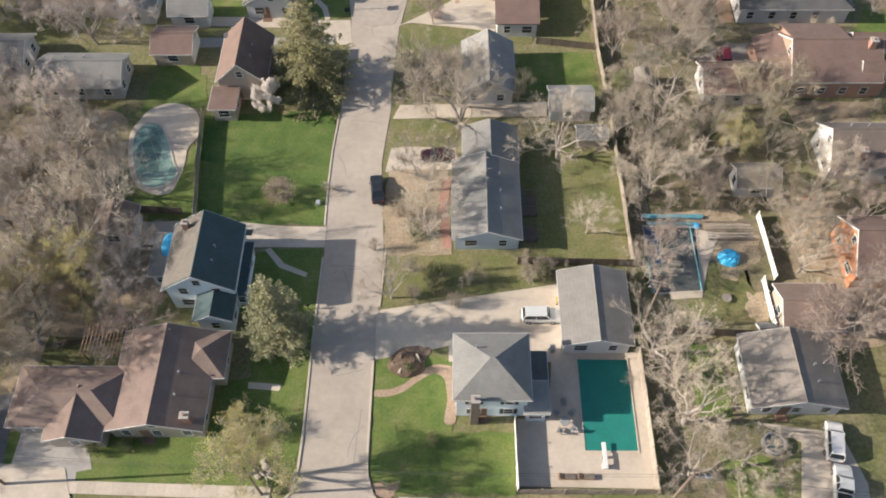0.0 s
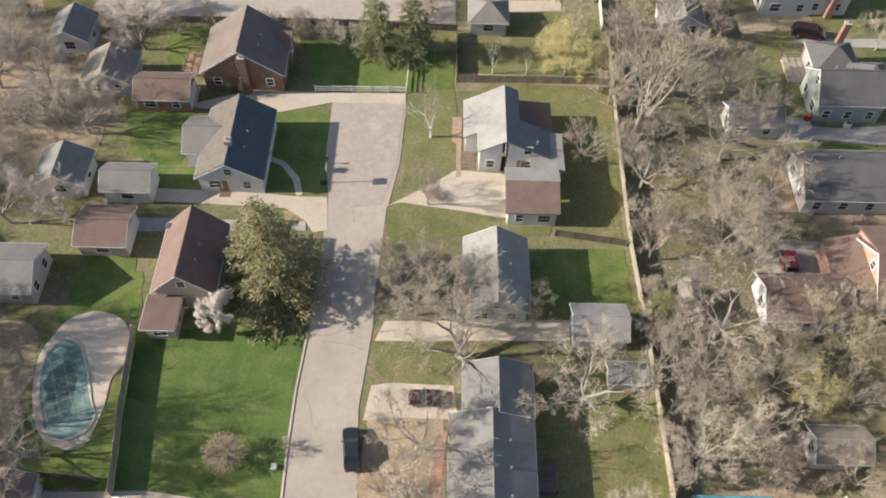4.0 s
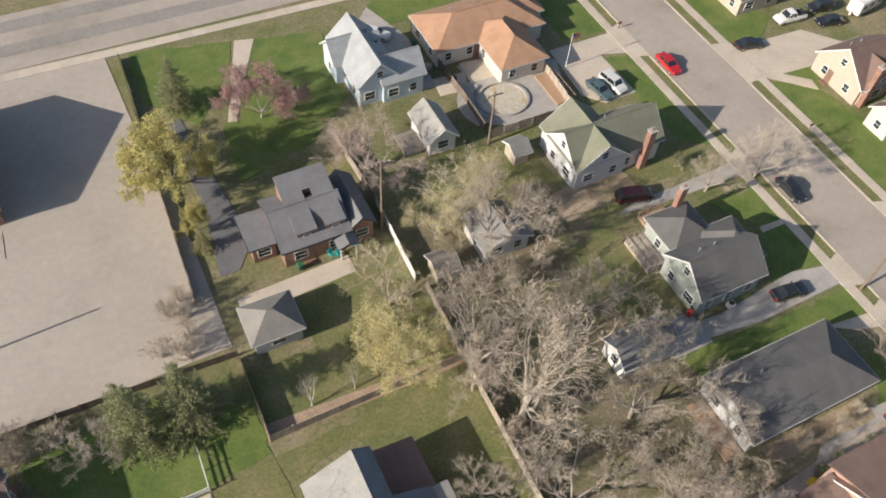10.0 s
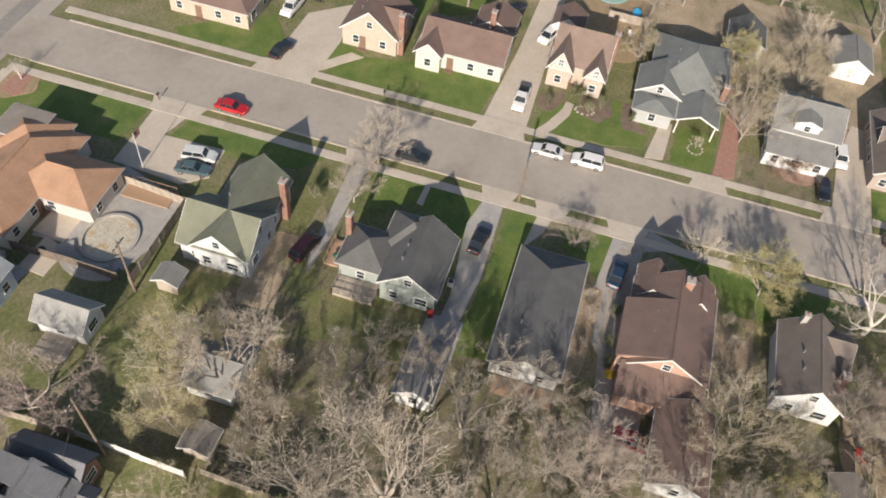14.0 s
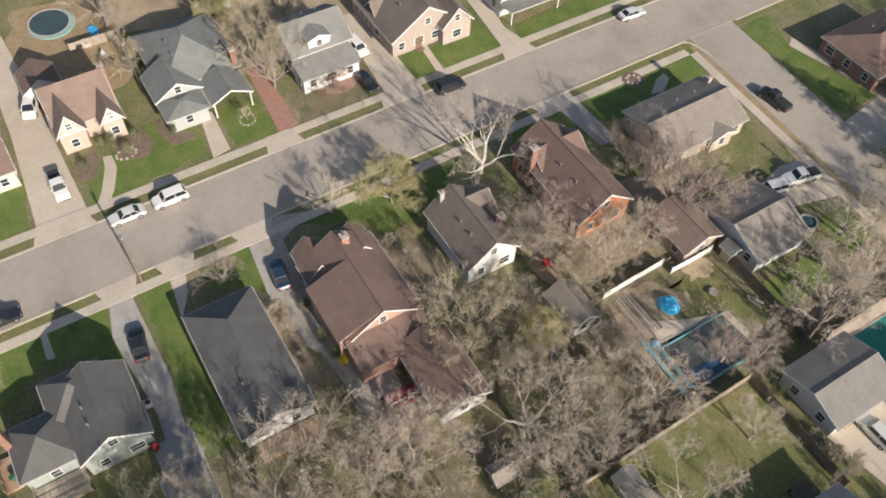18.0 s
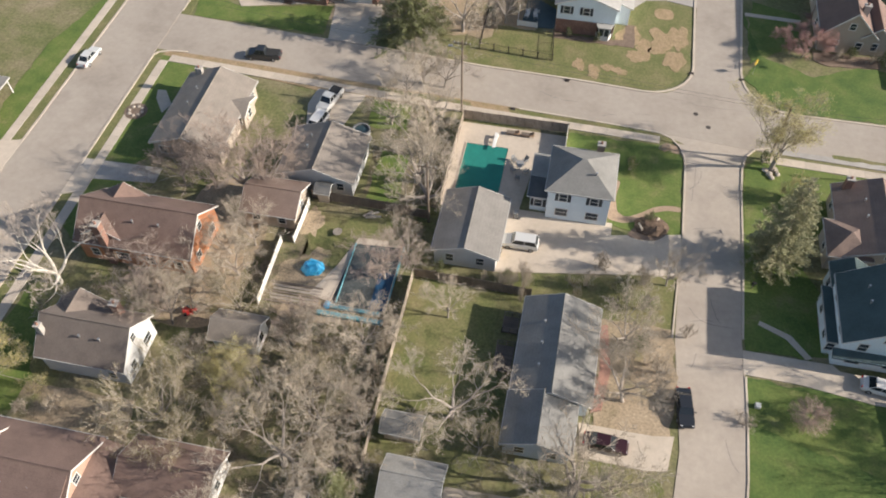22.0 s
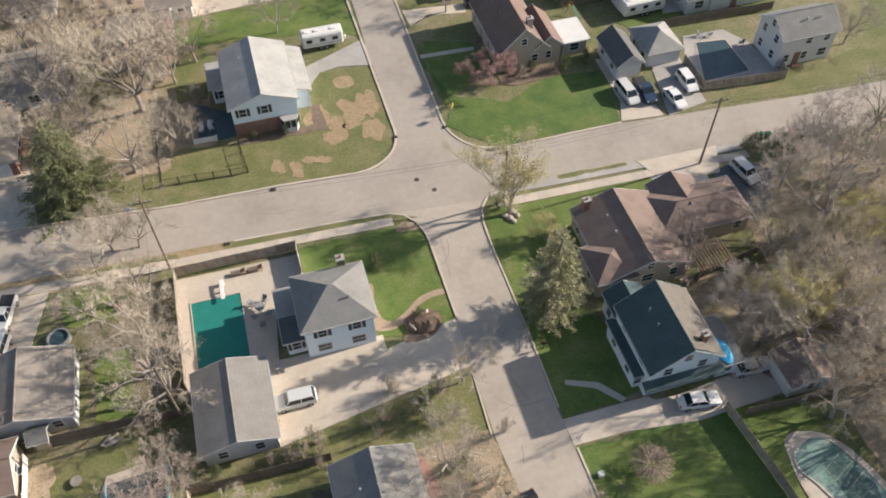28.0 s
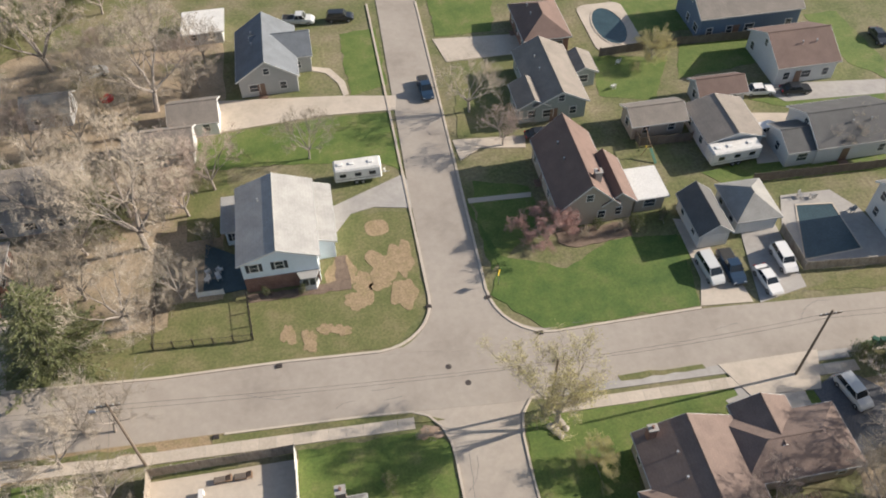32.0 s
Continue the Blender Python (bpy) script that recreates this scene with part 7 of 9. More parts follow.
wood(44, 54, 42, 66, 6, ("red", "bare"), 3.2, 5, 0.42, 9)
wood(24.5, 33, 12, 48, 4, ("open", "bare"), 3.2, 5, 0.42, 10)
wood(-90, -58, 62, 100, 16, F, 4, 6.5, 0.5, 12)
wood(106, 150, 20, 150, 26, B, 4, 6.5, 0.6, 13)
wood(24, 70, -110, -60, 16, B, 4, 6.5, 0.6, 14)
# brush under the trees and along the fences
wood(-7, -0.6, 132.6, 141, 6, ("bush",), 1.0, 2.0, 0.2, 27)
wood(24, 46, 56, 138, 20, ("bush",), 1.2, 2.4, 0.1, 21)
wood(-62, -36, 43, 76, 14, ("bush",), 1.2, 2.4, 0.1, 22)
wood(16, 50, -50, 4, 26, ("bush",), 1.2, 2.4, 0.1, 23)
wood(-52, -16, 128.4, 131, 12, ("bush",), 1.2, 2.0, 0.2, 24)
wood(-10, -1, 47.5, 62, 8, ("bush", "shrub"), 0.8, 1.5, 0.2, 25)
wood(23.6, 24.6, 54, 120, 18, ("bush",), 1.0, 1.8, 0.2, 26)
for x, y, r in ((-4.6, 38.6, 0.7), (-1.5, 30, 0.9), (93.2, 103, 0.9), (95.8, 104.6, 0.8), (-36.0, 29.2, 0.9), (-39.4, 29.0, 0.8), (-57, 24.8, 1.4), (-60, 25.4, 1.5), (-63, 25.6, 1.4), (-19.4, 25.2, 0.8), (-29, 116.6, 0.8), (-31, 116.9, 0.7), (62.8, 134.8, 1.0), (-33.4, -0.2, 0.8), (-38.6, 0.2, 1.1), (-42, -0.4, 0.7)):
    tree("shrub", x, y, r)


for pts, text in (([(97.4, 98.4), (93.6, 98.2), (91.6, 97.4), (91.6, 93.9), (93.0, 94.2), (94.4, 96.4), (97.4, 96.9)], "brown planting bed with a curved stone edge"), ([(94.2, 111), (92.2, 110.6), (91.0, 108.6), (93.8, 107.2), (96.9, 107.0)], "brown planting bed before the timbered cottage"),
                  ([(96.6, 104.9), (92.6, 104.6), (91.4, 101.2), (93.6, 99.4), (97.0, 100.2)], "brown planting bed beside the curved path"), ([(46.5, 97.8), (61.6, 97.9), (61.0, 95.2), (52, 95.4), (46.6, 96.2)], "leafy bed along the charcoal ranch house"),
                  ([(49, 93.9), (62.4, 93.8), (62.2, 92.2), (49, 92.2)], "narrow bed along the brown house"), ([(48.5, 81.8), (63, 81.6), (63, 76.2), (50, 76.0)], "shaded ground with old leaves between two houses"),
                  ([(3.2, 2.0), (12.2, 2.0), (12.0, 3.3), (-0.6, 3.5), (-0.4, -2.2), (1.0, -2.2), (1.2, 1.8)], "brown bed round the corner house"), ([(-27.8, -1.0), (-37.8, -1.0), (-37.6, 1.5), (-30, 2.2), (-27.8, 1.0)], "brown bed with shrubs before the steep roofed house")):
    cover("bed", pts, 0.052, MULCH if "brown" in text else DRYLITTER, text, "flower bed")
for x, y, r in ((96.4, 106.1, 0.6), (93.0, 109.4, 0.7), (95.2, 101.6, 0.7), (93.6, 96.4, 0.5), (58.2, 93.1, 0.7), (53.4, 93.2, 0.6), (50.2, 93.2, 0.7), (56.0, 96.4, 0.9), (51.6, 96.6, 0.8), (59.2, 96.6, 0.8), (52.6, 79.2, 1.0), (57.8, 78.6, 1.1), (61.2, 79.6, 0.9), (5.4, 2.9, 0.5), (9.8, 2.7, 0.5),
                (-31.2, 0.6, 0.8), (-36.4, 0.3, 0.9), (45.4, 94.8, 0.9), (47.6, 107.4, 0.8), (24.2, 47.2, 0.9), (27.4, 45.0, 0.9), (38.4, 61.8, 1.1), (34.4, 62.4, 1.3), (29.4, 62.6, 1.2)):
    tree("bush" if r > 0.75 else "shrub", x, y, r)
wood(9.5, 22.5, 51.2, 53.0, 9, ("bush", "shrub"), 0.6, 1.2, 0.1, 31)
wood(-6, 13, 47.5, 54.5, 9, ("bush",), 0.5, 1.1, 0.1, 32)


# ---- vehicles ----
def paint(name, c, rough=0.3):
    m = bpy.data.materials.new(name)
    m.use_nodes = True
    b = m.node_tree.nodes["Principled BSDF"]
    b.inputs["Base Color"].default_value, b.inputs["Roughness"].default_value = (*c, 1), rough
    b.inputs["Coat Weight"].default_value = 0.5
    return m


CAR_WHITE, CAR_SILVER, CAR_RED = paint("white_car_paint", (0.72, 0.70, 0.67)), paint("silver_car_paint", (0.56, 0.56, 0.54), 0.35), paint("red_car_paint", (0.42, 0.015, 0.02))
CAR_BLACK, CAR_BLUE, CAR_MAROON, CAR_TEAL = paint("black_car_paint", (0.02, 0.022, 0.026)), paint("blue_car_paint", (0.018, 0.04, 0.075)), paint("maroon_car_paint", (0.03, 0.009, 0.013)), paint("teal_grey_car_paint", (0.07, 0.11, 0.12))
CAR_CRIMSON = paint("crimson_car_paint", (0.15, 0.012, 0.02))
CAR_GLASS = glassy("car_glass", (0.02, 0.025, 0.03), 0.05)
LAMP_W, LAMP_R = paint("headlamp_glass", (0.7, 0.7, 0.68), 0.15), paint("tail_lamp_red", (0.4, 0.01, 0.01), 0.2)
HUB = mat("alloy_wheel", [(0.35, 0.35, 0.35), (0.45, 0.45, 0.45)], 4, 12, 0.4, 0.0, metal=0.6)
# length, width, belt height, roof height, hood end, windscreen top, roof end, rear glass foot (fractions of the length from the front)
SHAPES = {"sedan": (4.7, 1.82, 0.92, 1.45, 0.28, 0.42, 0.72, 0.86), "suv": (4.7, 1.9, 1.08, 1.75, 0.25, 0.36, 0.90, 0.97), "van": (5.0, 1.95, 1.10, 1.80, 0.18, 0.33, 0.92, 0.98), "pickup": (5.6, 1.98, 1.12, 1.85, 0.26, 0.36, 0.56, 0.60)}


def car(x, y, yaw, shape, colour, label, z=0.06):
    """Nose towards yaw."""
    L, W, zb, zr, a, b, c, d = SHAPES[shape]
    root = empty("car", x, y, z, yaw)
    tagged(root, label, "car", "parked cars")
    hw = W / 2
    X = lambda f: L / 2 - f * L
    bm = bmesh.new()
    prof = [(0.0, 0.42, 0.62), (0.03, 0.32, 0.78), (0.10, 0.28, zb - 0.10), (a, 0.28, zb), (d if shape != "pickup" else 0.60, 0.28, zb + 0.02), (0.965, 0.30, zb - 0.02), (1.0, 0.42, zb - 0.22)]
    rings = []
    for i, (f, z0, z1) in enumerate(prof):
        k = 0.86 if i in (0, len(prof) - 1) else (0.95 if i in (1, len(prof) - 2) else 1.0)
        m = (z0 + z1) * 0.5
        rings.append([bm.verts.new((X(f), s * hw * k * u, z)) for s, u, z in ((-1, 0.93, z0), (-1, 1.0, m), (-1, 0.9, z1), (1, 0.9, z1), (1, 1.0, m), (1, 0.93, z0))])
    for r, q in zip(rings, rings[1:]):
        for i in range(6):
            j = (i + 1) % 6
            bm.faces.new((r[i], r[j], q[j], q[i]))
    bm.faces.new(rings[0])
    bm.faces.new(rings[-1][::-1])
    bmesh.ops.recalc_face_normals(bm, faces=bm.faces[:])
    body = part("body", bm, colour, root)
    if shape == "pickup":
        bed = boxed(X(0.965), X(0.62), -hw * 0.78, hw * 0.78, zb - 0.35, zb + 0.03)
        part("cargo_bed", bed, BLACK, root)
    bm = bmesh.new()
    lo = [(X(a), -hw * 0.88), (X(a), hw * 0.88), (X(d), hw * 0.88), (X(d), -hw * 0.88)]
    hi = [(X(b), -hw * 0.72), (X(b), hw * 0.72), (X(c), hw * 0.72), (X(c), -hw * 0.72)]
    v0 = [bm.verts.new((*p, zb - 0.02)) for p in lo]
    v1 = [bm.verts.new((*p, zr - 0.05)) for p in hi]
    for i in range(4):
        bm.faces.new((v0[i], v0[(i + 1) % 4], v1[(i + 1) % 4], v1[i]))
    bm.faces.new(v1)
    bmesh.ops.recalc_face_normals(bm, faces=bm.faces[:])
    part("glasshouse", bm, CAR_GLASS, root)
    part("roof", boxed(X(c) - 0.03, X(b) + 0.05, -hw * 0.75, hw * 0.75, zr - 0.07, zr, bevel=0.03), colour, root)
    for s in (-1, 1):
        for f0, f1 in ((a, b), (d, c), ((a + d) / 2 + 0.02, (b + c) / 2)):
            part("window_pillar", prism(bmesh.new(), (X(f0), s * hw * 0.885, zb), (X(f1), s * hw * 0.73, zr - 0.04), 0.045, 0.04, 4), colour, root)
        part("headlight", boxed(X(0.045), X(0.012), min(s * hw * 0.5, s * hw * 0.82), max(s * hw * 0.5, s * hw * 0.82), 0.6, 0.74), LAMP_W, root)
        part("tail_light", boxed(X(1.0) - 0.01, X(0.985), min(s * hw * 0.55, s * hw * 0.84), max(s * hw * 0.55, s * hw * 0.84), 0.68, 0.86), LAMP_R, root)
        part("mirror", boxed(X(a + 0.06) - 0.08, X(a + 0.06) + 0.06, min(s * hw * 0.95, s * (hw + 0.14)), max(s * hw * 0.95, s * (hw + 0.14)), zb, zb + 0.14, bevel=0.02), colour, root)
        for f in (0.18, 0.81):
            w = part("wheel", prism(bmesh.new(), (X(f), s * (hw - 0.2), 0.33), (X(f), s * (hw + 0.015), 0.33), 0.335, 0.335, 16), BLACK, root)
            part("rim", prism(bmesh.new(), (X(f), s * (hw + 0.005), 0.33), (X(f), s * (hw + 0.03), 0.33), 0.2, 0.17, 10), HUB, w)
    for f, n in ((0.0, "front_bumper"), (1.0, "rear_bumper")):
        part(n, boxed(X(f) - 0.06, X(f) + 0.06, -hw * 0.82, hw * 0.82, 0.42, 0.58, bevel=0.03), BLACK if shape in ("suv", "pickup") else colour, root)
    return root


car(11.2, 45.9, 0, "suv", CAR_SILVER, "silver estate car parked beside the garage")
car(-31.1, 58.4, 172, "sedan", CAR_WHITE, "white saloon parked on the long drive")
car(-38.7, 56.2, 176, "sedan", CAR_SILVER, "silver saloon in the shade by the house")
car(74.2, 152.1, -90, "sedan", CAR_RED, "bright red coupe parked at the kerb")
car(88.8, 150.9, -12, "sedan", CAR_BLACK, "black saloon parked on a drive")
car(61.4, 151.5, -82, "sedan", CAR_TEAL, "dark green-grey saloon in shadow on the drive")
car(63.9, 151.8, -80, "suv", CAR_SILVER, "grey estate car in shadow on the drive")
car(74.4, 124.8, -90, "sedan", CAR_BLACK, "black saloon parked at the kerb")
car(82.3, 107.0, 90, "sedan", CAR_SILVER, "silver hatchback parked at the kerb")
car(82.3, 101.2, 90, "suv", CAR_WHITE, "boxy white off-road car parked at the kerb")
car(91.6, 113.2, 180, "pickup", CAR_WHITE, "white pickup with a roof rack on a drive")
car(54.4, 132.4, -13, "van", CAR_MAROON, "dark maroon van on a narrow drive")
car(63.0, 112.0, -8, "sedan", CAR_BLACK, "black saloon on a concrete drive")
car(63.8, 93.9, -8, "sedan", CAR_BLUE, "dark blue saloon on a drive beside a house")
car(41.6, 89.2, -93, "suv", CAR_CRIMSON, "dark red sport utility car by the garage")
car(112.4, 119.4, 160, "pickup", CAR_BLUE, "blue pickup by a white garage")
car(108.6, 112.4, 160, "van", CAR_WHITE, "white van behind a house")
car(89.3, 68.0, -177, "sedan", CAR_BLACK, "black hatchback on a drive")
car(96.9, 65.6, -177, "suv", CAR_WHITE, "white sport utility car beside a porch")
car(82.3, 57.6, -92, "suv", CAR_BLACK, "black sport utility car at the kerb")
car(82.3, 22.6, -94, "sedan", CAR_SILVER, "silver green saloon at the kerb")
car(-9.7, 65.1, 97, "sedan", CAR_BLACK, "black saloon parked half on the verge")
car(-1.6, 71.0, 178, "sedan", CAR_MAROON, "old red car on the concrete drive")
car(42.6, 24.9, 77, "pickup", CAR_SILVER, "silver pickup on a driveway")
car(43.0, 30.2, 78, "suv", CAR_WHITE, "white car nose in on a driveway")
car(55.8, 16.8, 5, "pickup", CAR_BLACK, "dark pickup parked on the shoulder")
car(-55.3, 139.8, 84, "suv", CAR_WHITE, "white sport utility car in the car park")
car(-16.0, -33.6, 92, "pickup", CAR_BLUE, "blue pickup parked at the kerb")
car(-44.9, 9.2, 94, "van", CAR_SILVER, "silver minivan on the drive")
car(-47.6, 9.4, 90, "pickup", CAR_BLUE, "blue pickup with an open bed")
car(-51.2, 12.2, 95, "sedan", CAR_WHITE, "white saloon on the gravel drive")
car(-54.6, 9.4, 90, "suv", CAR_WHITE, "white sport utility car on the gravel drive")
car(-53.4, 28.8, 101, "suv", CAR_SILVER, "pale silver car on the dark drive")
car(2.3, -56.6, 170, "pickup", CAR_SILVER, "silver pickup beside a house")
car(-4.8, -56.0, 173, "suv", CAR_BLACK, "dark sport utility car on a drive")
car(-66.2, -23.0, 174, "sedan", CAR_WHITE, "white saloon on a drive")
car(-71.8, -22.2, 174, "sedan", CAR_BLACK, "black saloon on a drive")
car(-63.0, -14.0, -170, "van", CAR_WHITE, "white van under a carport")
car(-30.8, -19.6, 177, "sedan", CAR_BLACK, "black saloon on a side drive")
car(-91.6, -32.6, 85, "sedan", CAR_BLACK, "black saloon at a far kerb", z=-0.02)
car(36.4, 175.6, -41, "sedan", CAR_SILVER, "silver car beside a pale house")
car(35.6, -48.0, 20, "sedan", CAR_SILVER, "pale car among bare trees", z=-0.02)

car(99.4, 153.6, 175, "pickup", CAR_WHITE, "white pickup on the tan brick house's drive", z=0.05)
car(106.1, 153.8, 170, "suv", CAR_BLACK, "black sport utility car on a drive", z=-0.02)
car(105.0, 150.4, 165, "sedan", CAR_BLACK, "black saloon on a drive", z=-0.02)


def camper(x, y, yaw, L, label):
    root = empty("camper", x, y, 0.05, yaw)
    tagged(root, label, "camper", "campers")
    part("shell", boxed(-L / 2, L / 2, -1.2, 1.2, 0.5, 2.8, bevel=0.22), R_WHITE, root)
    for s in (-1, 1):
        for i, u in enumerate((-0.3, 0.0, 0.32)):
            part("window", boxed(u * L - 0.45, u * L + 0.45, min(s * 1.19, s * 1.23), max(s * 1.19, s * 1.23), 1.5, 2.1), CAR_GLASS, root)
        part("stripe", boxed(-L / 2 + 0.3, L / 2 - 0.3, min(s * 1.19, s * 1.22), max(s * 1.19, s * 1.22), 1.05, 1.2), CONCG, root)
        for u in (-0.55, 0.35):
            w = part("wheel", prism(bmesh.new(), (u, s * 1.0, 0.32), (u, s * 1.22, 0.32), 0.34, 0.34, 14), BLACK, root)
            part("rim", prism(bmesh.new(), (u, s * 1.22, 0.32), (u, s * 1.24, 0.32), 0.2, 0.18, 10), HUB, w)
    for u in (-0.28, 0.12, 0.36):
        part("roof_hatch", boxed(u * L - 0.35, u * L + 0.35, -0.3, 0.3, 2.79, 2.95, bevel=0.04), TRIM, root)
    part("tow_bar", prism(bmesh.new(), (-L / 2, 0, 0.55), (-L / 2 - 1.1, 0, 0.5), 0.06, 0.06, 6), STEEL, root)
    part("gas_bottle", prism(bmesh.new(), (-L / 2 - 0.4, 0, 0.5), (-L / 2 - 0.4, 0, 1.1), 0.18, 0.16, 10), TRIM, root)


camper(-3.6, -16.2, 0, 6.6, "white camping trailer parked on the drive")
camper(-55.9, -9.6, 3, 7.4, "white motor home behind a garage")
camper(112.8, 151.0, 10, 6.4, "white camping trailer behind a house")


# ---- fences, poles and cables ----
PANELS = {}


def fence_panel(style, h, w):
    key = (style, h, round(w, 2))
    if key in PANELS:
        return PANELS[key]
    bm = bmesh.new()
    material = {"board": CEDAR, "dark": DARKWOOD, "vinyl": VINYL, "rail": VINYL, "iron": IRON}[style]
    if style in ("board", "dark", "vinyl"):
        # boards in turn proud and set back, one folded sheet
        n = max(4, int(w / 0.17))
        edge = []
        for i in range(n):
            y = 0.013 if i % 2 else -0.013
            edge += [(w * i / n, y), (w * (i + 1) / n, y)]
        vs = []
        for side, zz in ((-0.012, 0.06), (-0.012, h), (0.012, h), (0.012, 0.06)):
            vs.append([bm.verts.new((x, y + side, zz - (0.03 if zz == h and (i // 2) % 2 else 0.0))) for i, (x, y) in enumerate(edge)])
        for r in range(4):
            for i in range(len(edge) - 1):
                bm.faces.new((vs[r][i], vs[(r + 1) % 4][i], vs[(r + 1) % 4][i + 1], vs[r][i + 1]))
        bmesh.ops.recalc_face_normals(bm, faces=bm.faces[:])
    elif style == "rail":
        for z in (0.35, 0.7, 1.05):
            add_box(bm, 0, w, -0.03, 0.03, z, z + 0.13)
    else:
        for z in (0.12, h - 0.08):
            add_box(bm, 0, w, -0.02, 0.02, z, z + 0.04)
        n = int(w / 0.16)
        for i in range(n):
            add_box(bm, w * (i + 0.5) / n - 0.01, w * (i + 0.5) / n + 0.01, -0.01, 0.01, 0.1, h)
    me = bpy.data.meshes.new("panel")
    bm.to_mesh(me)
    bm.free()
    me.materials.append(material)
    bm = boxed(-0.06, 0.06, -0.06, 0.06, -0.1, h + 0.1)
    add_box(bm, -0.075, 0.075, -0.075, 0.075, h + 0.1, h + 0.14)
    po = bpy.data.meshes.new("post")
    bm.to_mesh(po)
    bm.free()
    po.materials.append(material)
    PANELS[key] = (me, po)
    return me, po


def fence(points, style, h, label):
    root = empty("fence", *points[0])
    tagged(root, label, "fence")
    x00, y00 = points[0]
    rnd = random.Random(int(x00 * 7 + y00))
    for (xa, ya), (xb, yb) in zip(points, points[1:]):
        ln = math.hypot(xb - xa, yb - ya)
        n = max(1, round(ln / 2.4))
        a = math.degrees(math.atan2(yb - ya, xb - xa))
        me, po = fence_panel(style, h, ln / n)
        for i in range(n):
            p = Vector((xa, ya)).lerp(Vector((xb, yb)), i / n)
            q = tagged(part("panel", me, None, root), kind="stuff")
            q.matrix_local = pose(p.x - x00, p.y - y00, rnd.uniform(-0.03, 0.03), rnd.uniform(-1.2, 1.2), 0, a)
            q = part("post", po, None, root)
            q.matrix_local = pose(p.x - x00, p.y - y00, 0, 0, 0, a)
        q = part("post", po, None, root)
        q.matrix_local = pose(xb - x00, yb - y00, 0, 0, 0, a)
    return root


fence([(22.6, 24.6), (22.6, 41.0)], "board", 1.9, "pale board fence round the pool yard")
fence([(7.5, 24.4), (22.6, 24.4)], "board", 1.8, "board fence along the pavement")
fence([(7.5, 24.4), (7.5, 32.6)], "vinyl", 1.8, "white board fence beside the pool")
fence([(23.4, 53.6), (23.2, 75), (22.6, 92)], "board", 1.7, "long pale board fence between back yards")
fence([(22.6, 92), (22.8, 106), (23.2, 120.6), (23.6, 131)], "board", 1.7, "leaning pale board fence on the lot line")
fence([(0.8, 120.4), (23.2, 120.6)], "board", 1.5, "weathered board fence behind the white farmhouse")
fence([(0.8, 120.4), (0.8, 131)], "dark", 1.5, "dark wooden fence beside the car park")
fence([(13.4, 93.6), (22.2, 92.3)], "dark", 1.4, "dark wooden fence across the lawn")
fence([(-19.2, 117.7), (-6.3, 118.0)], "rail", 1.2, "white three-rail fence at the end of the court")
fence([(-6.3, 118.0), (-6.2, 122.5)], "rail", 1.2, "white three-rail fence returning to the trees")
fence([(8.8, 53.6), (23.2, 53.3)], "dark", 1.8, "dark board fence behind the ranch house")
fence([(40.8, 61), (41.1, 51.4)], "vinyl", 1.3, "low white fence beside the old pool")
fence([(39.5, 51.2), (39.5, 44.6)], "vinyl", 1.3, "low white fence by the tarpaulin yard")
fence([(39.5, 43.4), (29.0, 43.6), (23.4, 44)], "dark", 1.8, "dark board fence behind the ranch yard")
fence([(23.3, 145), (22.8, 132.4)], "vinyl", 1.7, "white board fence running to the trees")
fence([(23.3, 145), (22.7, 158)], "board", 1.7, "board fence beside the grey house")
fence([(42.0, 174.6), (42.4, 157), (42.2, 151.2)], "dark", 1.7, "dark board fence between two drives")
fence([(42.2, 149.6), (55.6, 149.4), (56.4, 159.6)], "board", 1.7, "board fence round the patio")
fence([(-33.6, 59.8), (-34.9, 70), (-35.6, 78.5)], "board", 1.7, "grey board fence between lawn and pool")
fence([(-35.4, 61.2), (-46, 61.8)], "dark", 1.7, "dark board fence along the drive")
fence([(23.2, 8.1), (11.6, 8.9), (12.2, 2.6)], "iron", 1.2, "thin black iron fence round a square of grass")
fence([(23.2, 8.1), (23.4, -2)], "iron", 1.2, "thin black iron fence by the trees")
fence([(-70.4, 9.8), (-69.6, 12.4), (-56.6, 11.2), (-56.6, 4.6)], "board", 1.6, "grey board fence round a covered pool")
fence([(-45.2, -37.0), (-59, -37.4), (-75.4, -36.6)], "dark", 1.6, "dark board fence across far gardens")
fence([(-57, -4.8), (-77, -4.0)], "dark", 1.6, "dark fence behind the garages")
fence([(-44, -18.6), (-44.2, -14.8), (-52, -14.6)], "dark", 1.6, "dark fence round a play yard")
fence([(-52, 131.6), (-18, 132.0), (0.8, 131.4)], "dark", 1.3, "low dark fence along the car park")
fence([(-48, 41.5), (-36.5, 43.6)], "dark", 1.5, "dark fence behind the brown ranch house")
fence([(-1.4, 140), (-0.4, 168), (0.4, 185)], "dark", 1.2, "thin dark fence at the edge of the car park")


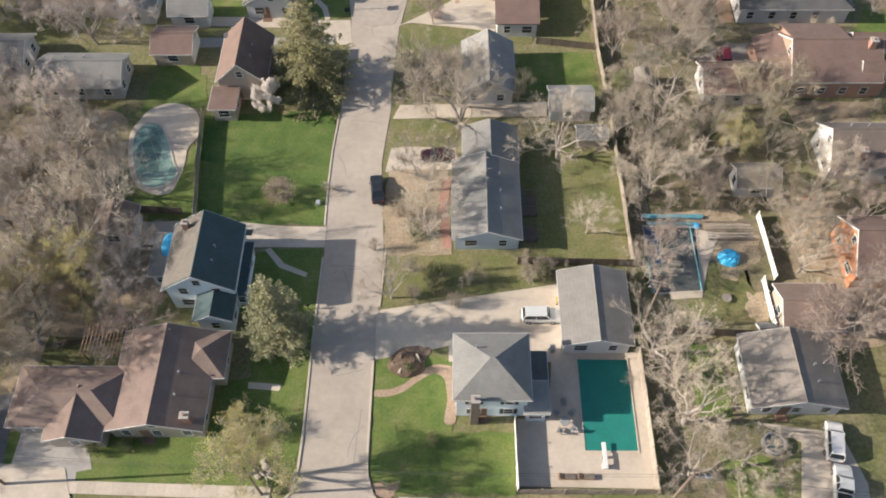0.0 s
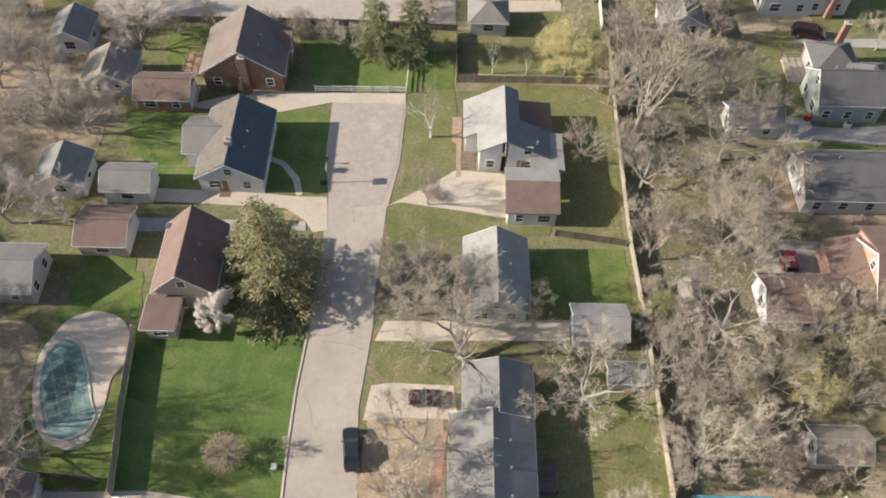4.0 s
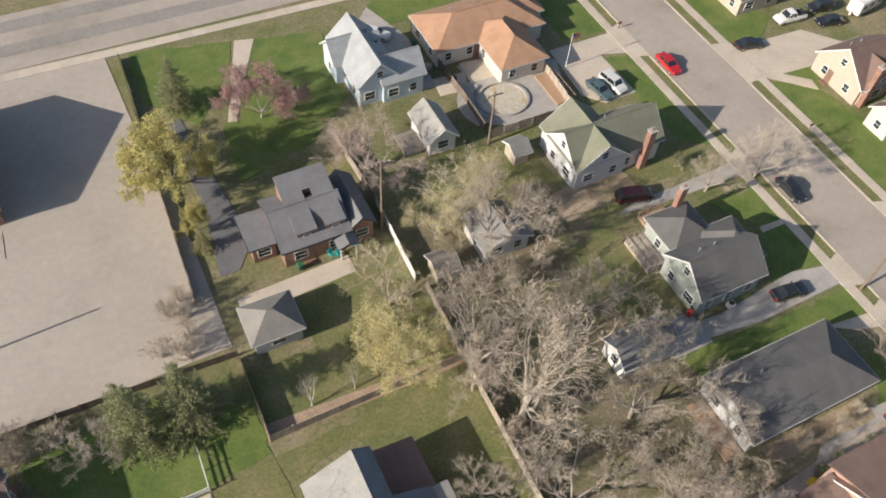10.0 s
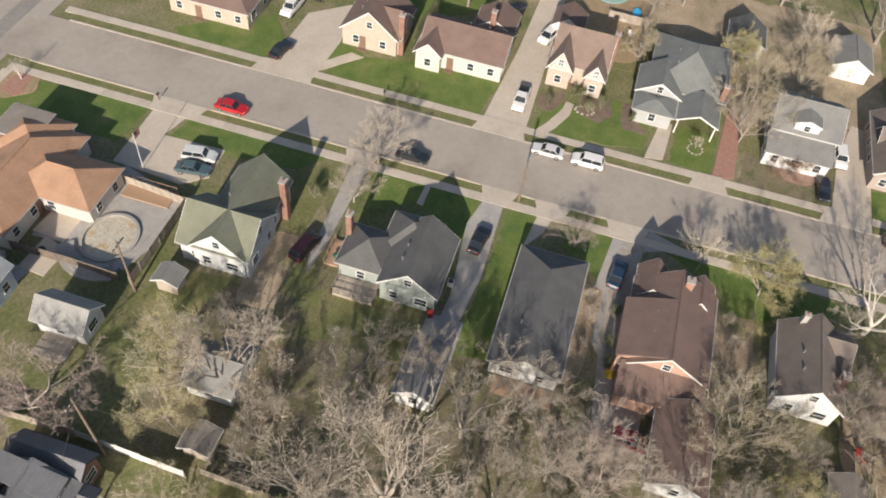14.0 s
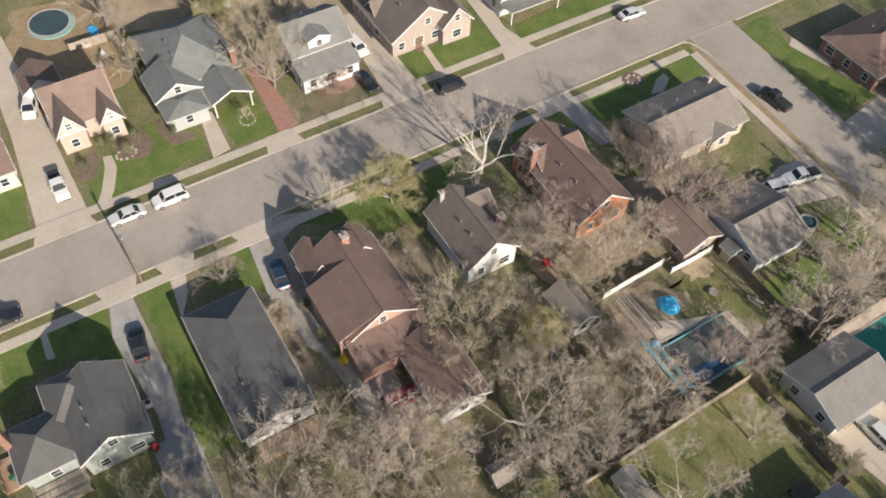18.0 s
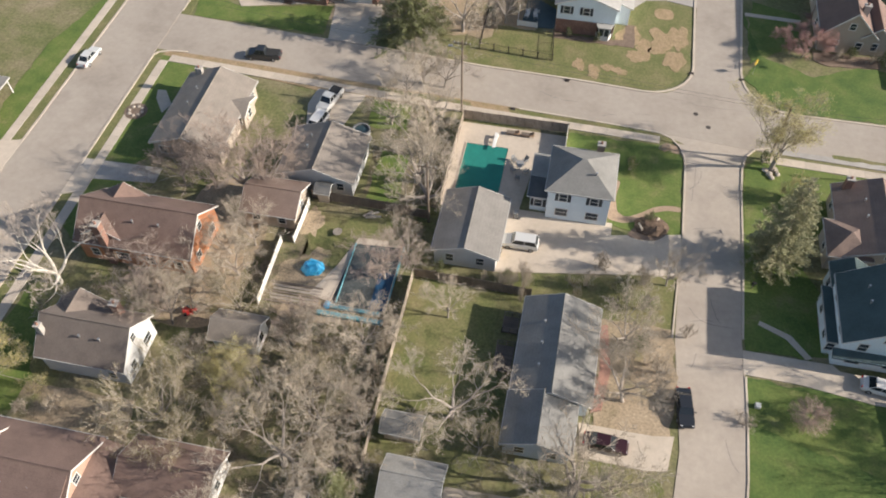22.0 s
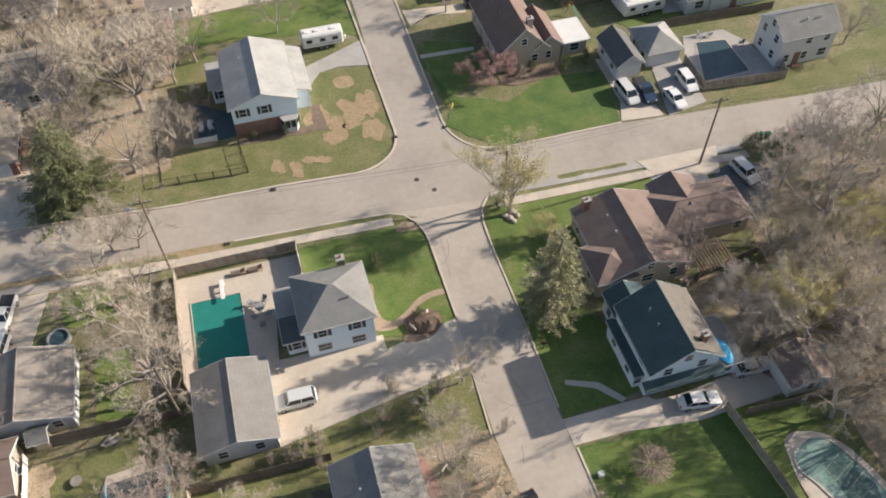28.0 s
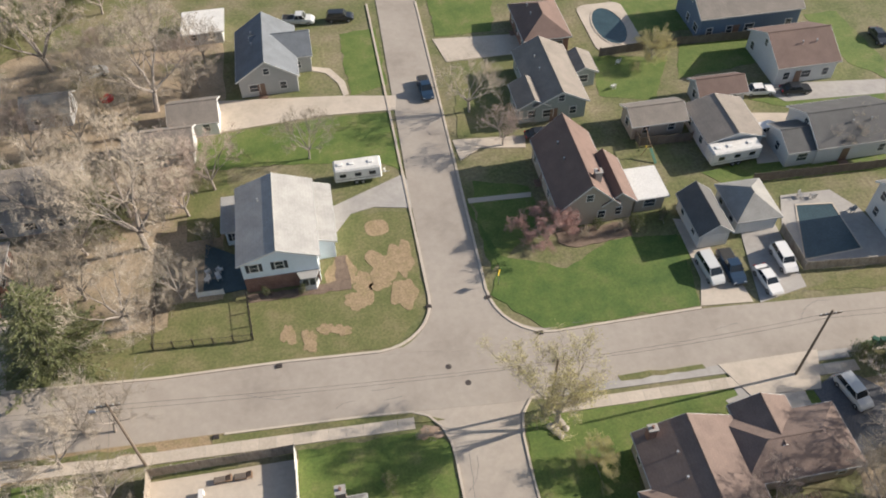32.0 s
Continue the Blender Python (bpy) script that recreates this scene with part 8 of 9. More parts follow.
def pole(x, y, h, lamp=0.0, arm=1.2, label="brown wooden utility pole with cables", turn=0.0, material=None):
    root = empty("utility_pole", x, y, 0, turn)
    tagged(root, label, "utility pole")
    part("shaft", prism(bmesh.new(), (0, 0, -0.3), (0, 0, h), 0.17, 0.11, 10), material or POLEWOOD, root)
    if arm:
        part("cross_arm", boxed(-arm, arm, -0.06, 0.06, h - 0.7, h - 0.56), POLEWOOD, root)
        for s in (-0.9, -0.45, 0.45, 0.9):
            part("insulator", prism(bmesh.new(), (s * arm, 0, h - 0.56), (s * arm, 0, h - 0.38), 0.05, 0.04, 8), TRIM, root)
    if lamp:
        part("lamp_arm", prism(bmesh.new(), (0, 0, h - 1.6), (lamp, 0, h - 1.2), 0.04, 0.03, 6), STEEL, root)
        part("lamp_head", boxed(lamp - 0.1, lamp + 0.55, -0.16, 0.16, h - 1.26, h - 1.08, bevel=0.05), STEEL, root)
    return root


def cable(points, sag, r=0.015):
    """One tube hung from point to point."""
    line = [Vector(points[0])]
    for a, b in zip(points, points[1:]):
        a, b = Vector(a), Vector(b)
        line += [a.lerp(b, i / 12) - Vector((0, 0, sag * 4 * (i / 12) * (1 - i / 12))) for i in range(1, 13)]
    bm = bmesh.new()
    rings = []
    for i, p in enumerate(line):
        d = (line[min(i + 1, len(line) - 1)] - line[max(i - 1, 0)]).normalized()
        u = d.cross(Vector((0, 0, 1))).normalized()
        w = u.cross(d)
        rings.append([bm.verts.new(p + (u * math.cos(t) + w * math.sin(t)) * r) for t in (0, 1.571, 3.142, 4.712)])
    for q, s in zip(rings, rings[1:]):
        for i in range(4):
            bm.faces.new((q[i], q[(i + 1) % 4], s[(i + 1) % 4], s[i]))
    bm.faces.new(rings[0])
    bm.faces.new(rings[-1])
    bmesh.ops.recalc_face_normals(bm, faces=bm.faces[:])
    tagged(part("cable", bm, WIRE), "thin black overhead cable between utility poles", "cable", "overhead cables")


pole(23.2, 22.9, 12.8, 1.4, label="wooden utility pole with a street lamp")
pole(-48.6, 25.2, 12.0)
pole(-20.3, 24.2, 9.5, 0, 0, label="plain wooden utility pole under a tree")
pole(50, 187.6, 11.0, label="tall wooden pole beside the main road")
pole(71.9, 108.8, 8.0, 1.6, 0, label="street lamp pole on the verge")
pole(22.4, 141.2, 12.5, label="wooden utility pole behind the grey house")
pole(41.6, 148.8, 9.5, label="wooden utility pole beside the patio")
pole(23.4, 44.4, 11, label="wooden utility pole behind the garage")
lp = pole(-27.6, 142.8, 7.6, 0, 0.8, label="car park light on a steel pole", material=STEEL)
part("footing", prism(bmesh.new(), (0, 0, 0), (0, 0, 0.7), 0.32, 0.3, 12), CONC, lp)
for dz in (0, -0.9):
    cable([(60, 19.6, 12 + dz), (23.2, 22.9, 12.3 + dz), (-20.3, 24.2, 9.3 + dz * 0.5), (-48.6, 25.2, 11.6 + dz), (-100, 28, 11.6 + dz)], 0.5)
cable([(23.2, 22.9, 11.5), (23.4, 44.4, 10.5), (23.6, 90, 10.5), (22.4, 141.2, 11.8), (22.6, 186, 11)], 0.8)
cable([(22.4, 141.2, 11.4), (41.6, 148.8, 9)], 0.4)
cable([(22.4, 141.2, 11.2), (19, 142.6, 4.6)], 0.2)
cable([(50, 187.6, 10.4), (-40, 189.6, 10.4)], 0.7)


# ---- garden furniture and small things ----
LINER = mat("dark_blue_liner", [(0.012, 0.05, 0.11), (0.02, 0.075, 0.15)], 1.0, 6, 0.5, 0.2)
GREYPL = mat("grey_plastic", [(0.22, 0.22, 0.22), (0.28, 0.28, 0.275)], 3, 9, 0.6, 0.05)
TEALP = mat("teal_plastic", [(0.02, 0.30, 0.30), (0.04, 0.38, 0.37)], 3, 9, 0.5, 0.05)
PALETEAL = mat("faded_teal_liner", [(0.22, 0.38, 0.37), (0.30, 0.45, 0.43)], 2, 9, 0.6, 0.05)
LOGW = mat("split_logs", [(0.20, 0.13, 0.085), (0.30, 0.20, 0.13)], 3, 12, 0.9, 0.4, vary=0.3)
DEADLEAF = mat("dead_leaves", [(0.07, 0.045, 0.032), (0.11, 0.075, 0.052), (0.17, 0.12, 0.085)], 1.5, 8, 0.95, 0.8)
SAND = mat("damp_sand", [(0.40, 0.36, 0.29), (0.47, 0.43, 0.35), (0.40, 0.27, 0.12)], 0.6, 4, 0.95, 0.2, where="world")
REDF = mat("flag_red", [(0.40, 0.03, 0.04), (0.46, 0.05, 0.05)], 3, 9, 0.8, 0.0)
NAVYF = mat("flag_blue", [(0.02, 0.03, 0.12), (0.03, 0.04, 0.15)], 3, 9, 0.8, 0.0)


def thing(name, x, y, label, category, z=0.0, rz=0.0, group=""):
    return tagged(empty(name, x, y, z, rz), label, category, group)


def chair(x, y, rz, material, label, z=0.06):
    r = thing("garden_chair", x, y, label, "chair", z, rz, "garden chairs")
    part("seat", boxed(-0.3, 0.3, -0.3, 0.3, 0.38, 0.44, bevel=0.02), material, r)
    b = part("backrest", boxed(-0.3, 0.3, -0.03, 0.03, 0.0, 0.62, bevel=0.02), material, r)
    b.matrix_local = pose(0, 0.29, 0.42, -14)
    for sx in (-0.26, 0.26):
        for sy in (-0.26, 0.26):
            part("leg", boxed(sx - 0.03, sx + 0.03, sy - 0.03, sy + 0.03, 0, 0.39), material, r)
        part("armrest", boxed(sx - 0.05, sx + 0.05, -0.3, 0.3, 0.6, 0.64), material, r)


def lounger(x, y, rz, material, label, z=0.08):
    r = thing("sun_lounger", x, y, label, "lounger", z, rz, "pool loungers")
    part("frame", boxed(-0.95, 0.95, -0.34, 0.34, 0.28, 0.34, bevel=0.015), material, r)
    b = part("backrest", boxed(-0.7, 0, -0.32, 0.32, -0.02, 0.03, bevel=0.015), material, r)
    b.matrix_local = pose(-0.25, 0, 0.36, 0, 24, 0)
    part("cushion", boxed(-0.22, 0.92, -0.31, 0.31, 0.34, 0.42, bevel=0.03), DARKWOOD, r)
    for sx in (-0.8, 0.8):
        for sy in (-0.28, 0.28):
            part("leg", boxed(sx - 0.03, sx + 0.03, sy - 0.03, sy + 0.03, 0, 0.29), material, r)


def table(x, y, rad, material, label, z=0.07):
    r = thing("garden_table", x, y, label, "table", z)
    part("tabletop", prism(bmesh.new(), (0, 0, 0.7), (0, 0, 0.75), rad, rad, 20), material, r)
    part("pedestal", prism(bmesh.new(), (0, 0, 0.04), (0, 0, 0.7), 0.06, 0.05, 8), material, r)
    part("foot", prism(bmesh.new(), (0, 0, 0), (0, 0, 0.05), 0.34, 0.3, 16), material, r)


def bin_(x, y, rz, material, label, z=0.05):
    r = thing("wheelie_bin", x, y, label, "bin", z, rz, "wheelie bins")
    bm = bmesh.new()
    lo = [bm.verts.new((a * 0.22, b * 0.25, 0.06)) for a, b in ((-1, -1), (1, -1), (1, 1), (-1, 1))]
    hi = [bm.verts.new((a * 0.29, b * 0.34, 1.0)) for a, b in ((-1, -1), (1, -1), (1, 1), (-1, 1))]
    for i in range(4):
        bm.faces.new((lo[i], lo[(i + 1) % 4], hi[(i + 1) % 4], hi[i]))
    bm.faces.new(lo[::-1])
    bm.faces.new(hi)
    part("body", bm, material, r)
    part("lid", boxed(-0.31, 0.31, -0.37, 0.38, 1.0, 1.07, bevel=0.03), material, r)
    part("handle", boxed(-0.25, 0.25, 0.38, 0.43, 0.93, 0.98), BLACK, r)
    for s in (-0.26, 0.26):
        part("wheel", prism(bmesh.new(), (s - 0.03, 0.26, 0.11), (s + 0.03, 0.26, 0.11), 0.11, 0.11, 10), BLACK, r)


def deck(x0, x1, y0, y1, h, label, material=None, rail="", steps=""):
    """Boards on a low frame, with an open rail along the sides named."""
    m = material or DECK
    cx, cy = (x0 + x1) / 2, (y0 + y1) / 2
    r = thing("deck", cx, cy, label, "deck")
    hx, hy = (x1 - x0) / 2, (y1 - y0) / 2
    part("frame", boxed(-hx + 0.04, hx - 0.04, -hy + 0.04, hy - 0.04, -0.05, h - 0.035), m, r)
    n = max(2, int((y1 - y0) / 0.28))
    me = bpy.data.meshes.new("board")
    bm = boxed(-hx, hx, 0.008, 2 * hy / n - 0.008, h - 0.035, h)
    bm.to_mesh(me)
    bm.free()
    me.materials.append(m)
    for i in range(n):
        part("board", me, None, r).matrix_local = pose(0, -hy + 2 * hy * i / n, 0)
    for k in rail:
        a, b = {"S": ((-hx, -hy), (hx, -hy)), "N": ((-hx, hy), (hx, hy)), "W": ((-hx, -hy), (-hx, hy)), "E": ((hx, -hy), (hx, hy))}[k]
        ln = math.hypot(b[0] - a[0], b[1] - a[1])
        q = int(ln / 1.4) + 1
        for i in range(q + 1):
            p = Vector(a).lerp(Vector(b), i / q)
            part("rail_post", boxed(p.x - 0.05, p.x + 0.05, p.y - 0.05, p.y + 0.05, 0, h + 0.95), m, r)
        for z in (0.45, 0.92):
            part("handrail", prism(bmesh.new(), (*a, h + z), (*b, h + z), 0.045, 0.045, 4), m, r)


def swing_set(x, y, rz, label):
    r = thing("swing_set", x, y, label, "swing set", 0, rz)
    part("beam", prism(bmesh.new(), (-1.8, 0, 2.2), (1.8, 0, 2.2), 0.06, 0.06, 8), LOGW, r)
    for sx in (-1.75, 1.75):
        for sy in (-0.9, 0.9):
            part("leg", prism(bmesh.new(), (sx, sy, -0.05), (sx, 0, 2.2), 0.05, 0.05, 6), LOGW, r)
    for sx in (-0.8, 0.5):
        s = part("swing_seat", boxed(sx - 0.24, sx + 0.24, -0.1, 0.1, 0.5, 0.54), YELLOW, r)
        for e in (-0.22, 0.22):
            part("chain", prism(bmesh.new(), (sx + e, 0, 0.54), (sx + e, 0, 2.2), 0.012, 0.012, 4), STEEL, s)
    b = part("slide", boxed(0, 2.3, -0.22, 0.22, -0.03, 0.03), BINM, r)
    b.matrix_local = pose(1.8, 0.2, 1.4, 0, 37, 20)


def mailbox(x, y, rz, label="dark mailbox on a wooden post at the kerb"):
    r = thing("mailbox", x, y, label, "mailbox", 0, rz, "mailboxes")
    part("post", boxed(-0.06, 0.06, -0.06, 0.06, -0.05, 1.05), POLEWOOD, r)
    bm = boxed(-0.28, 0.28, -0.12, 0.12, 1.05, 1.2)
    prism(bm, (-0.28, 0, 1.2), (0.28, 0, 1.2), 0.12, 0.12, 12)
    part("box", bm, BLACK, r)
    part("flag", boxed(0.0, 0.04, -0.16, -0.12, 1.12, 1.34), REDP, r)


def heap(name, x, y, rx, ry, h, material, label, category, seed=3, z=0.0):
    """An uneven mound under a cloth or of loose matter."""
    rnd = random.Random(seed)
    bm = bmesh.new()
    rings = []
    for k, (f, u) in enumerate(((1.0, 0.0), (0.93, 0.35), (0.72, 0.72), (0.4, 0.95))):
        rings.append([bm.verts.new((math.cos(a) * rx * f * rnd.uniform(0.88, 1.12), math.sin(a) * ry * f * rnd.uniform(0.88, 1.12), h * u * rnd.uniform(0.8, 1.15) - (0.05 if k == 0 else 0))) for a in [i * math.pi / 8 for i in range(16)]])
    for q, s in zip(rings, rings[1:]):
        for i in range(16):
            bm.faces.new((q[i], q[(i + 1) % 16], s[(i + 1) % 16], s[i]))
    bm.faces.new(rings[-1])
    ob = tagged(part(name, bm, material), label, category)
    ob.matrix_world = pose(x, y, z)
    return ob


def stones(spots, label, group):
    rnd = random.Random(len(spots))
    for x, y, s in spots:
        bm = bmesh.new()
        bmesh.ops.create_icosphere(bm, subdivisions=2, radius=s)
        for v in bm.verts:
            v.co = Vector((v.co.x * rnd.uniform(0.8, 1.15), v.co.y * rnd.uniform(0.8, 1.1), v.co.z * 0.6 * rnd.uniform(0.85, 1.1)))
        ob = tagged(part("stone", bm, STONE), label, "stone", group)
        ob.matrix_world = pose(x, y, s * 0.35, 0, 0, rnd.uniform(0, 360))


def raised_pool(x, y, r, h, material, label, rim=None):
    p = thing("raised_pool", x, y, label, "swimming pool")
    bm = bmesh.new()
    a = [[bm.verts.new((math.cos(i * math.pi / 18) * q, math.sin(i * math.pi / 18) * q, z)) for i in range(36)] for q, z in ((r, -0.05), (r, h), (r - 0.18, h), (r - 0.18, 0.1))]
    for u, v in zip(a, a[1:]):
        for i in range(36):
            bm.faces.new((u[i], u[(i + 1) % 36], v[(i + 1) % 36], v[i]))
    part("pool_wall", bm, rim or VINYL, p)
    part("water", prism(bmesh.new(), (0, 0, 0.1), (0, 0, h - 0.25), r - 0.2, r - 0.2, 36), material, p)


def half_timber(x, y0, y1, z0, rise):
    """White boards over a gable that faces west."""
    r = thing("gable_timbers", x, (y0 + y1) / 2, "white painted timber framing over a gable", "timber framing", 0, 0, "timbered gables")
    w = (y1 - y0) / 2
    n = 4
    for i in range(-n + 1, n):
        y = w * i / n
        top = rise * (1 - abs(i) / n)
        part("timber", prism(bmesh.new(), (0, y, z0), (0, y * 0.82, z0 + top * 0.97), 0.07, 0.07, 4), TRIM, r)
    part("timber", prism(bmesh.new(), (0, -w, z0), (0, w, z0), 0.08, 0.08, 4), TRIM, r)
    part("timber", prism(bmesh.new(), (0, -w * 0.55, z0 + rise * 0.42), (0, w * 0.55, z0 + rise * 0.42), 0.07, 0.07, 4), TRIM, r)


# pool yard of the white house
db = thing("diving_board", 17.3, 28.3, "white diving board at the end of the pool", "diving board", 0.1)
part("board", boxed(-0.25, 0.25, -1.3, 1.7, 0.55, 0.62, bevel=0.02), TRIM, db)
part("stand", boxed(-0.28, 0.28, -1.2, -0.7, -0.1, 0.55), TRIM, db)
part("fulcrum", boxed(-0.28, 0.28, 0.0, 0.25, -0.1, 0.55), STEEL, db)
lounger(13.0, 26.2, 0, LOGW, "dark brown lounger beside the fence")
lounger(15.1, 26.2, 0, LOGW, "dark brown lounger beside the fence")
table(13.2, 32.4, 0.6, GREYPL, "round dark patio table beside the pool")
for x, y, a in ((12.6, 31.4, 150), (14.1, 31.6, -140), (12.3, 33.4, 60), (14.0, 33.4, -45), (13.2, 34.7, 0)):
    chair(x, y, a, GREYPL, "dark patio chair beside the pool", 0.07)
bin_(13.7, 48.0, 90, YELLOW, "bright yellow bin against the garage wall")
bin_(12.4, 41.4, 0, GREYPL, "grey wheelie bin beside the garage")
heap("leaf_mound", -4.9, 39.6, 2.3, 1.7, 0.9, DEADLEAF, "heap of brown leaves and soil by the drive", "mound", 4)
for i, (x, y, a) in enumerate(((-4.2, 38.8, 20), (-5.6, 38.9, 70), (-3.6, 40.2, 110))):
    tagged(part("log", prism(bmesh.new(), (-0.6, 0, 0.85), (0.6, 0, 0.9), 0.16, 0.14, 10), CONC), "pale cut log on the leaf heap", "log", "cut logs").matrix_world = pose(x, y, -0.35, 0, 0, a)
for x, y, r in ((-7.0, 25.0, 0.8), (-5.8, 25.3, 0.7)):
    tree("bush", x, y, r, 1.0)
stones([(-20.9, 26.3, 0.55), (-20.2, 27.2, 0.5), (-19.7, 26.5, 0.45), (-21.3, 27.0, 0.4), (-20.5, 27.8, 0.4)], "grey boulder round the street tree", "corner boulders")
# old pool yard
heap("tarpaulin", 36.0, 54.6, 1.5, 1.3, 1.0, TARP, "bright blue tarpaulin over a heap", "tarpaulin", 5)
heap("tarpaulin", 32.6, 59.6, 0.5, 0.6, 0.4, TARP, "crumpled blue tarpaulin by the pool", "tarpaulin", 6)
tagged(part("pool_rail", boxed(26.0, 32.2, 59.5, 60.0, 0.05, 0.4, bevel=0.03), POOLBLUE), "blue painted pool edge rail", "pool rail", "pool rails")
tagged(part("pool_rail", boxed(25.4, 33.6, 60.6, 61.2, 0.05, 0.5, bevel=0.05), POOLBLUE), "bright blue padded pool edge", "pool rail", "pool rails")
tagged(part("pool_liner", boxed(25.7, 27.6, 53.6, 59.2, 0.05, 0.14, bevel=0.02), LINER), "dark blue pool liner folded over the water", "pool liner")
ld = thing("pool_ladder", 25.7, 50.6, "pair of white pool ladder rails", "pool ladder", 0.08)
for k in (-0.3, 0.3):
    part("rail", prism(bmesh.new(), (-0.6, k, 0), (-0.5, k, 0.9), 0.05, 0.05, 6), TRIM, ld)
    part("rail", prism(bmesh.new(), (-0.5, k, 0.9), (0.6, k, 0.25), 0.05, 0.05, 6), TRIM, ld)
for k in range(7):
    tagged(part("plank", boxed(33.8, 40.4 - 0.3 * (k % 3), 57.3 + k * 0.46, 57.6 + k * 0.46, 0.02, 0.10), GREYWOOD if k % 3 else DARKWOOD), "weathered plank lying in the old pool yard", "plank", "yard planks")
mw = thing("ride_on_mower", 48.4, 63.6, "bright red ride-on mower parked under the trees", "lawn mower", 0.0, 30)
part("bonnet", boxed(0.15, 0.95, -0.3, 0.3, 0.35, 0.85, bevel=0.08), REDP, mw)
part("mudguard", boxed(-0.75, 0.0, -0.5, 0.5, 0.5, 0.72, bevel=0.08), REDP, mw)
part("cutting_deck", boxed(-0.2, 0.6, -0.6, 0.6, 0.12, 0.3, bevel=0.04), REDP, mw)
seat = part("seat", boxed(-0.65, -0.2, -0.24, 0.24, 0.7, 0.84, bevel=0.04), BLACK, mw)
part("backrest", boxed(-0.75, -0.62, -0.24, 0.24, 0.75, 1.15, bevel=0.04), BLACK, seat)
part("steering_wheel", prism(bmesh.new(), (0.12, 0, 0.98), (0.1, 0, 1.02), 0.2, 0.2, 14), BLACK, mw)
part("steering_column", prism(bmesh.new(), (0.2, 0, 0.7), (0.11, 0, 1.0), 0.03, 0.03, 8), BLACK, mw)
for x, r in ((0.75, 0.2), (-0.45, 0.3)):
    for k in (-1, 1):
        part("wheel", prism(bmesh.new(), (x, k * 0.36, r), (x, k * 0.54, r), r, r, 14), BLACK, mw)
for x, y, a, b, n in ((36.4, 55.4, 3.2, 3.8, 5), (38.4, 47.4, 1.6, 2.2, 6), (34.4, 60.8, 4.6, 1.6, 8)):
    tagged(part("soil", slab(blot(x, y, a, b, n + 80), -0.2, 0.046), DRYLITTER), "bare brown earth in the old pool yard", "soil", kind="structure")
tagged(part("bed", slab(ragged([(95.0, 68.0), (91.8, 68.2), (89.6, 70.4), (89.8, 73.4), (92.6, 75.2), (95.0, 75.0)], 0.25, 9), -0.2, 0.048), REDMULCH), "reddish bark bed before the white porch", "flower bed", kind="structure")
bb = thing("bird_bath", 34.5, 48.6, "round grey stone bird bath on the ground", "bird bath")
part("bowl", prism(bmesh.new(), (0, 0, 0.3), (0, 0, 0.42), 0.4, 0.62, 18), STONE, bb)
part("foot", prism(bmesh.new(), (0, 0, -0.05), (0, 0, 0.32), 0.3, 0.2, 14), STONE, bb)
for i, (x, y) in enumerate(((30.4, 44.9), (31.0, 45.2), (30.8, 44.5), (31.5, 44.7))):
    tagged(part("log", prism(bmesh.new(), (-0.7, 0, 0.15), (0.7, 0, 0.15), 0.17, 0.15, 10), CONC), "pale cut log against the fence", "log", "cut logs").matrix_world = pose(x, y, 0, 0, 0, 15 * i)
raised_pool(36.4, 30.0, 1.3, 0.7, DARKW, "small round dark water tank on a patio", GREYPL)
# ranch house back doors
deck(9.6, 11.6, 61.0, 64.4, 0.3, "small dark wooden deck at the back door", DARKWOOD, "SEN")
deck(9.6, 11.4, 57.0, 59.2, 0.3, "small dark wooden deck at the back door", DARKWOOD, "SEN")
# grey house and its yard
for x, y, a in ((15.2, 139.8, 20), (16.0, 139.5, 0), (18.4, 140.2, -60)):
    chair(x, y, a, TEALP, "teal plastic garden chair by the porch", 0.07)
bin_(15.3, 140.9, 0, TEALP, "teal bin beside the porch", 0.07)
bin_(11.1, 139.6, 10, BINM, "green wheelie bin behind the house", 0.07)
deck(30.2, 33.4, 151.0, 155.0, 0.4, "weathered deck beside the small garage", CEDAR, "SW")
# round patio
rp = thing("fire_pit_circle", 47.6, 155.6, "round stone-edged sunken circle on a patio", "garden circle")
bm = bmesh.new()
ring = [[bm.verts.new((math.cos(i * math.pi / 20) * q * 1.12, math.sin(i * math.pi / 20) * q, z)) for i in range(40)] for q, z in ((3.5, -0.05), (3.5, 0.42), (3.15, 0.42), (3.15, 0.05))]
for u, v in zip(ring, ring[1:]):
    for i in range(40):
        bm.faces.new((u[i], u[(i + 1) % 40], v[(i + 1) % 40], v[i]))
part("edge_wall", bm, CONCG, rp, "grey block edge wall")
part("sand", slab([(math.cos(i * math.pi / 16) * 3.5, math.sin(i * math.pi / 16) * 3.12) for i in range(32)], -0.1, 0.16), SAND, rp)
for i in range(4):
    a0, a1 = math.radians(118), math.radians(212)
    q0, q1 = 4.1 + i * 0.55, 4.1 + (i + 1) * 0.55
    n = 12
    pts = [(math.cos(a0 + (a1 - a0) * k / n) * q0 * 1.05, math.sin(a0 + (a1 - a0) * k / n) * q0) for k in range(n + 1)] + [(math.cos(a1 + (a0 - a1) * k / n) * q1 * 1.05, math.sin(a1 + (a0 - a1) * k / n) * q1) for k in range(n + 1)]
    part("step", slab(pts, -0.05, 0.5 - i * 0.11), CONCG, rp)
cover("patio", [(43.6, 159.4), (43.2, 152.4), (54.2, 150.6), (56.0, 158.6), (53, 160.4), (46.5, 160.6)], 0.10, CONCG, "grey paved patio round a circle", "patio")
cover("patio", [(40.2, 163.4), (39.8, 159.8), (44.2, 159.4), (45.2, 163.0)], 0.13, CONC, "square concrete patio", "patio")
